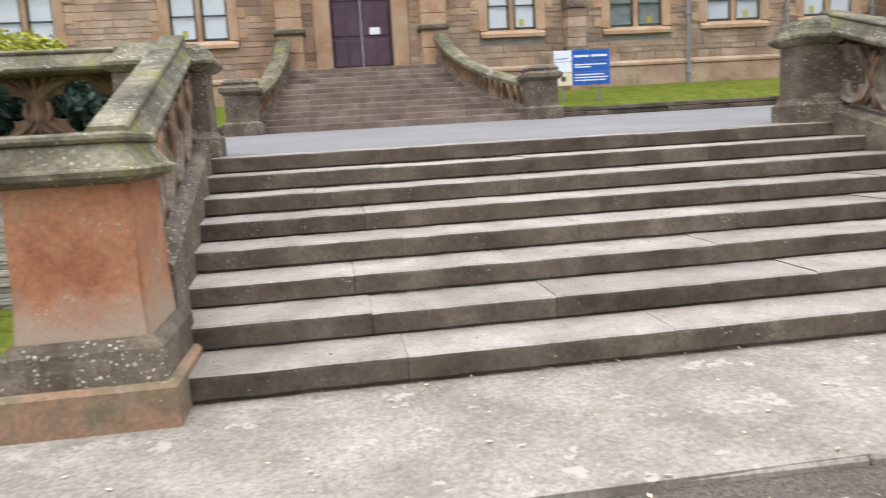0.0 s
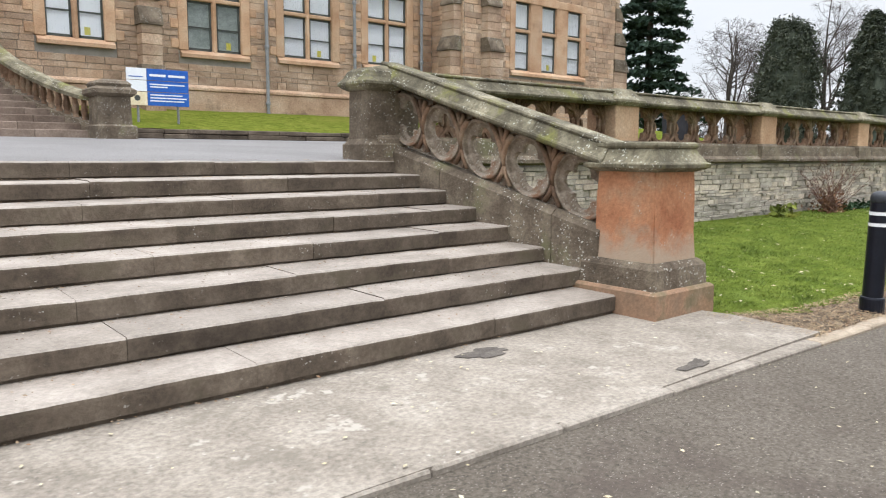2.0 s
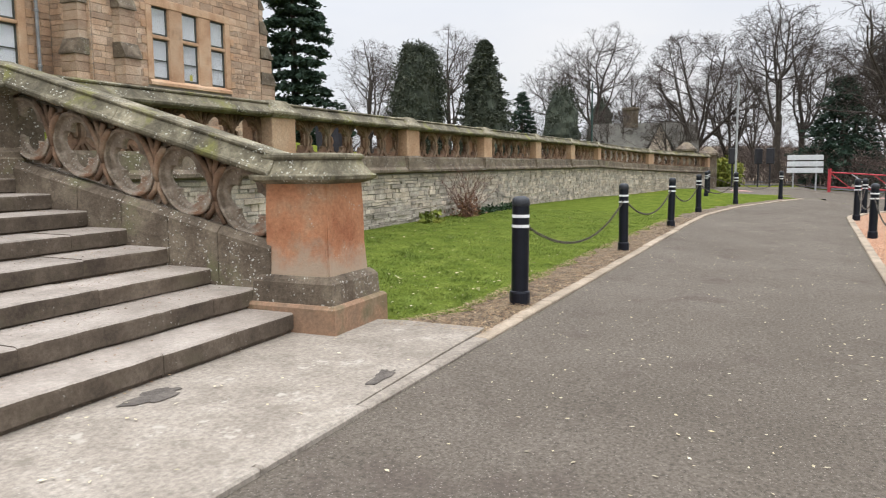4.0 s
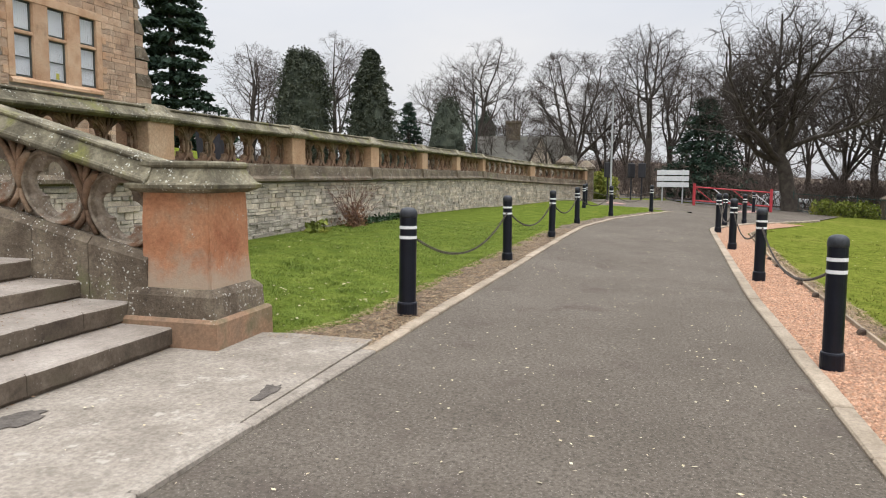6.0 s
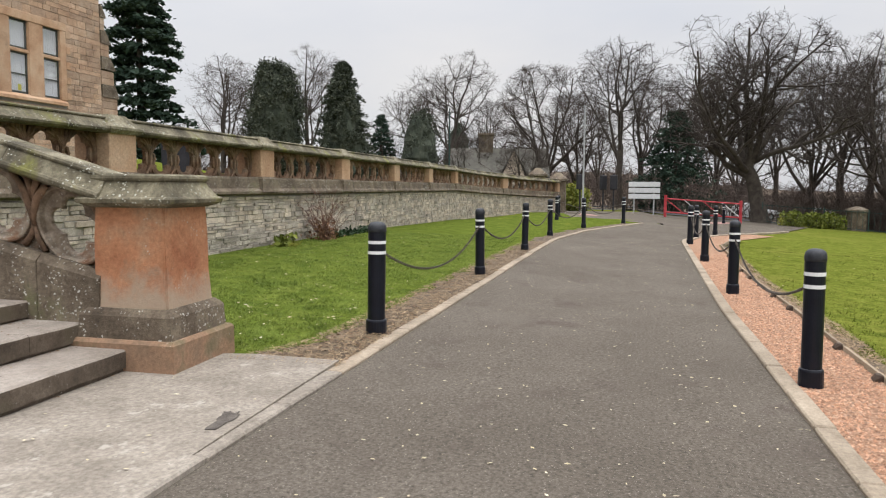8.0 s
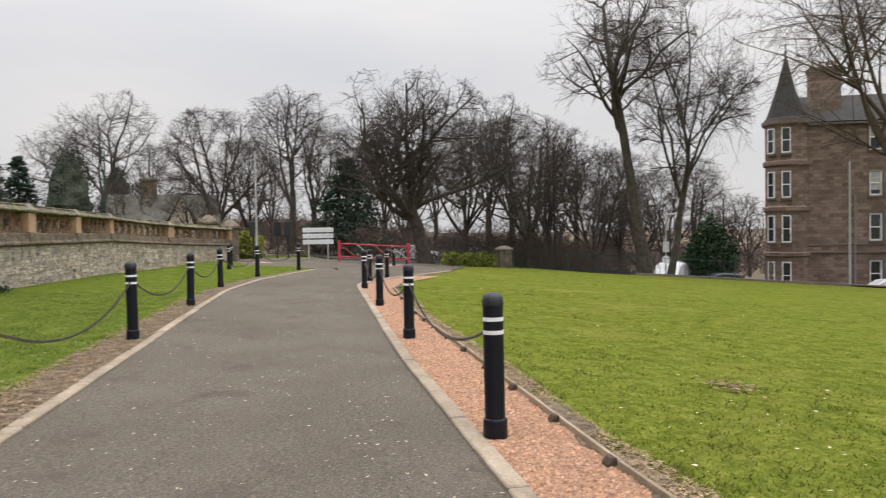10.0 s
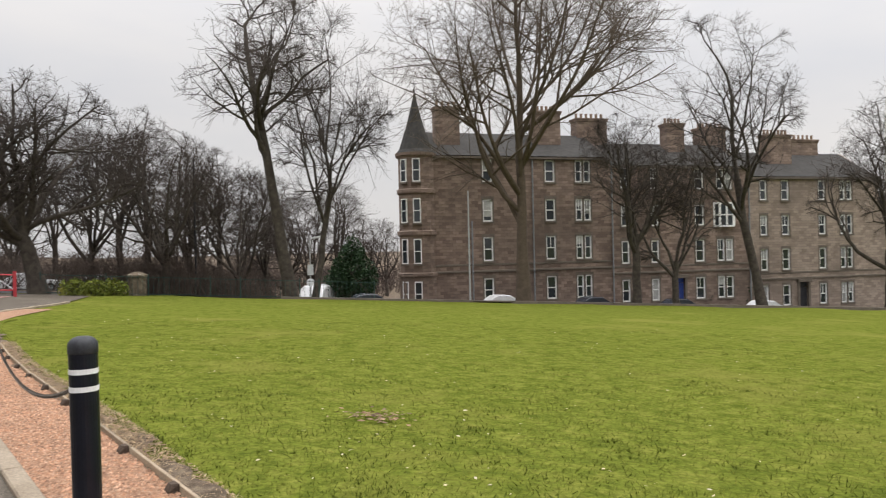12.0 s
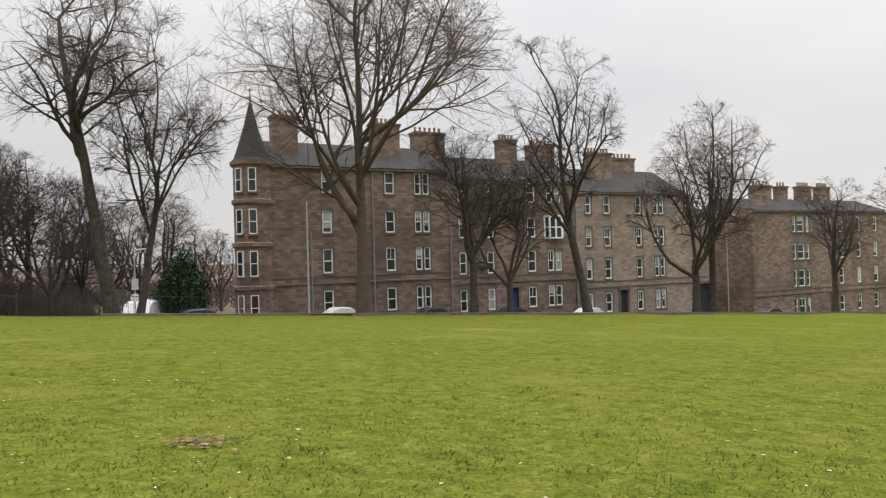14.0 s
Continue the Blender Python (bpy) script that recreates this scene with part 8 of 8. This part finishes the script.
scatter_tris("road_grit", "fine pale aggregate worn out of the tarmac", 9000, 12, lambda rn: (lambda x: (x, rn.uniform(lerp_at(ROAD_R, x), lerp_at(ROAD_L, x))))(-5 + 15 * rn.rand() ** 1.2), grit, GRIT, "grit")
scatter_tris("litter_flecks", "pale flecks and grit on the drive", 1000, 9, road_place, fleck, PETAL, "grit")


def step_fleck(rn, x, y, z):
    k = rn.randint(0, 8)
    s, a = rn.uniform(0.004, 0.016), rn.uniform(0, 6.28)
    c, d = s * math.cos(a), s * math.sin(a)
    x = rn.uniform(left_end(0.0), right_end(0.0))
    y = riser_y(k) + 0.04 + (TREAD - 0.08) * rn.rand() ** 0.5
    zz = (k + 1) * RISE + 0.008
    if k == 0 and rn.rand() < 0.6:
        y, zz = -0.015 - abs(rn.normal(0, 0.05)), 0.012
    return [(x - c, y - d, zz), (x + d * .5, y - c * .5, zz + 0.004), (x + c, y + d, zz + 0.003), (x - d * .5, y + c * .5, zz)], [(0, 1, 2), (0, 2, 3)]


scatter_tris("step_litter", "leaf scraps and grit on the steps", 1500, 10, lambda rn: (0.0, 0.0), step_fleck, LEAF, "grit")


def riser_foot(rn):
    k = rn.randint(0, 8)
    y = riser_y(k) - 0.012 - abs(rn.normal(0, 0.02 if k else 0.06))
    return rn.uniform(left_end(y) + 0.05, right_end(y)), y


def step_scrap(rn, x, y, z):
    k = 0 if y < 0 else 1 + max(0, math.ceil((y - FIRST) / TREAD))
    zz = k * RISE + 0.006 if k else ground_z(x, y) + 0.012
    s, a = rn.uniform(0.004, 0.016), rn.uniform(0, 6.28)
    c, d = s * math.cos(a), s * math.sin(a)
    return [(x - c, y - d * 0.5, zz), (x + d * 0.4, y - c * 0.2, zz + 0.004), (x + c, y + d * 0.5, zz + 0.002), (x - d * 0.4, y + c * 0.2, zz + 0.005)], [(0, 1, 2), (0, 2, 3)]


SCRAP = surface("dry_scraps", [(0.16, 0.11, 0.07), (0.36, 0.30, 0.22), (0.55, 0.50, 0.42)], 20.0, 40.0, 0.9, 0.0, island=0.5, world=True)
scatter_tris("leaf_scraps", "dry leaf scraps gathered at the foot of the risers", 1500, 12, riser_foot, step_scrap, SCRAP, "dead leaves")
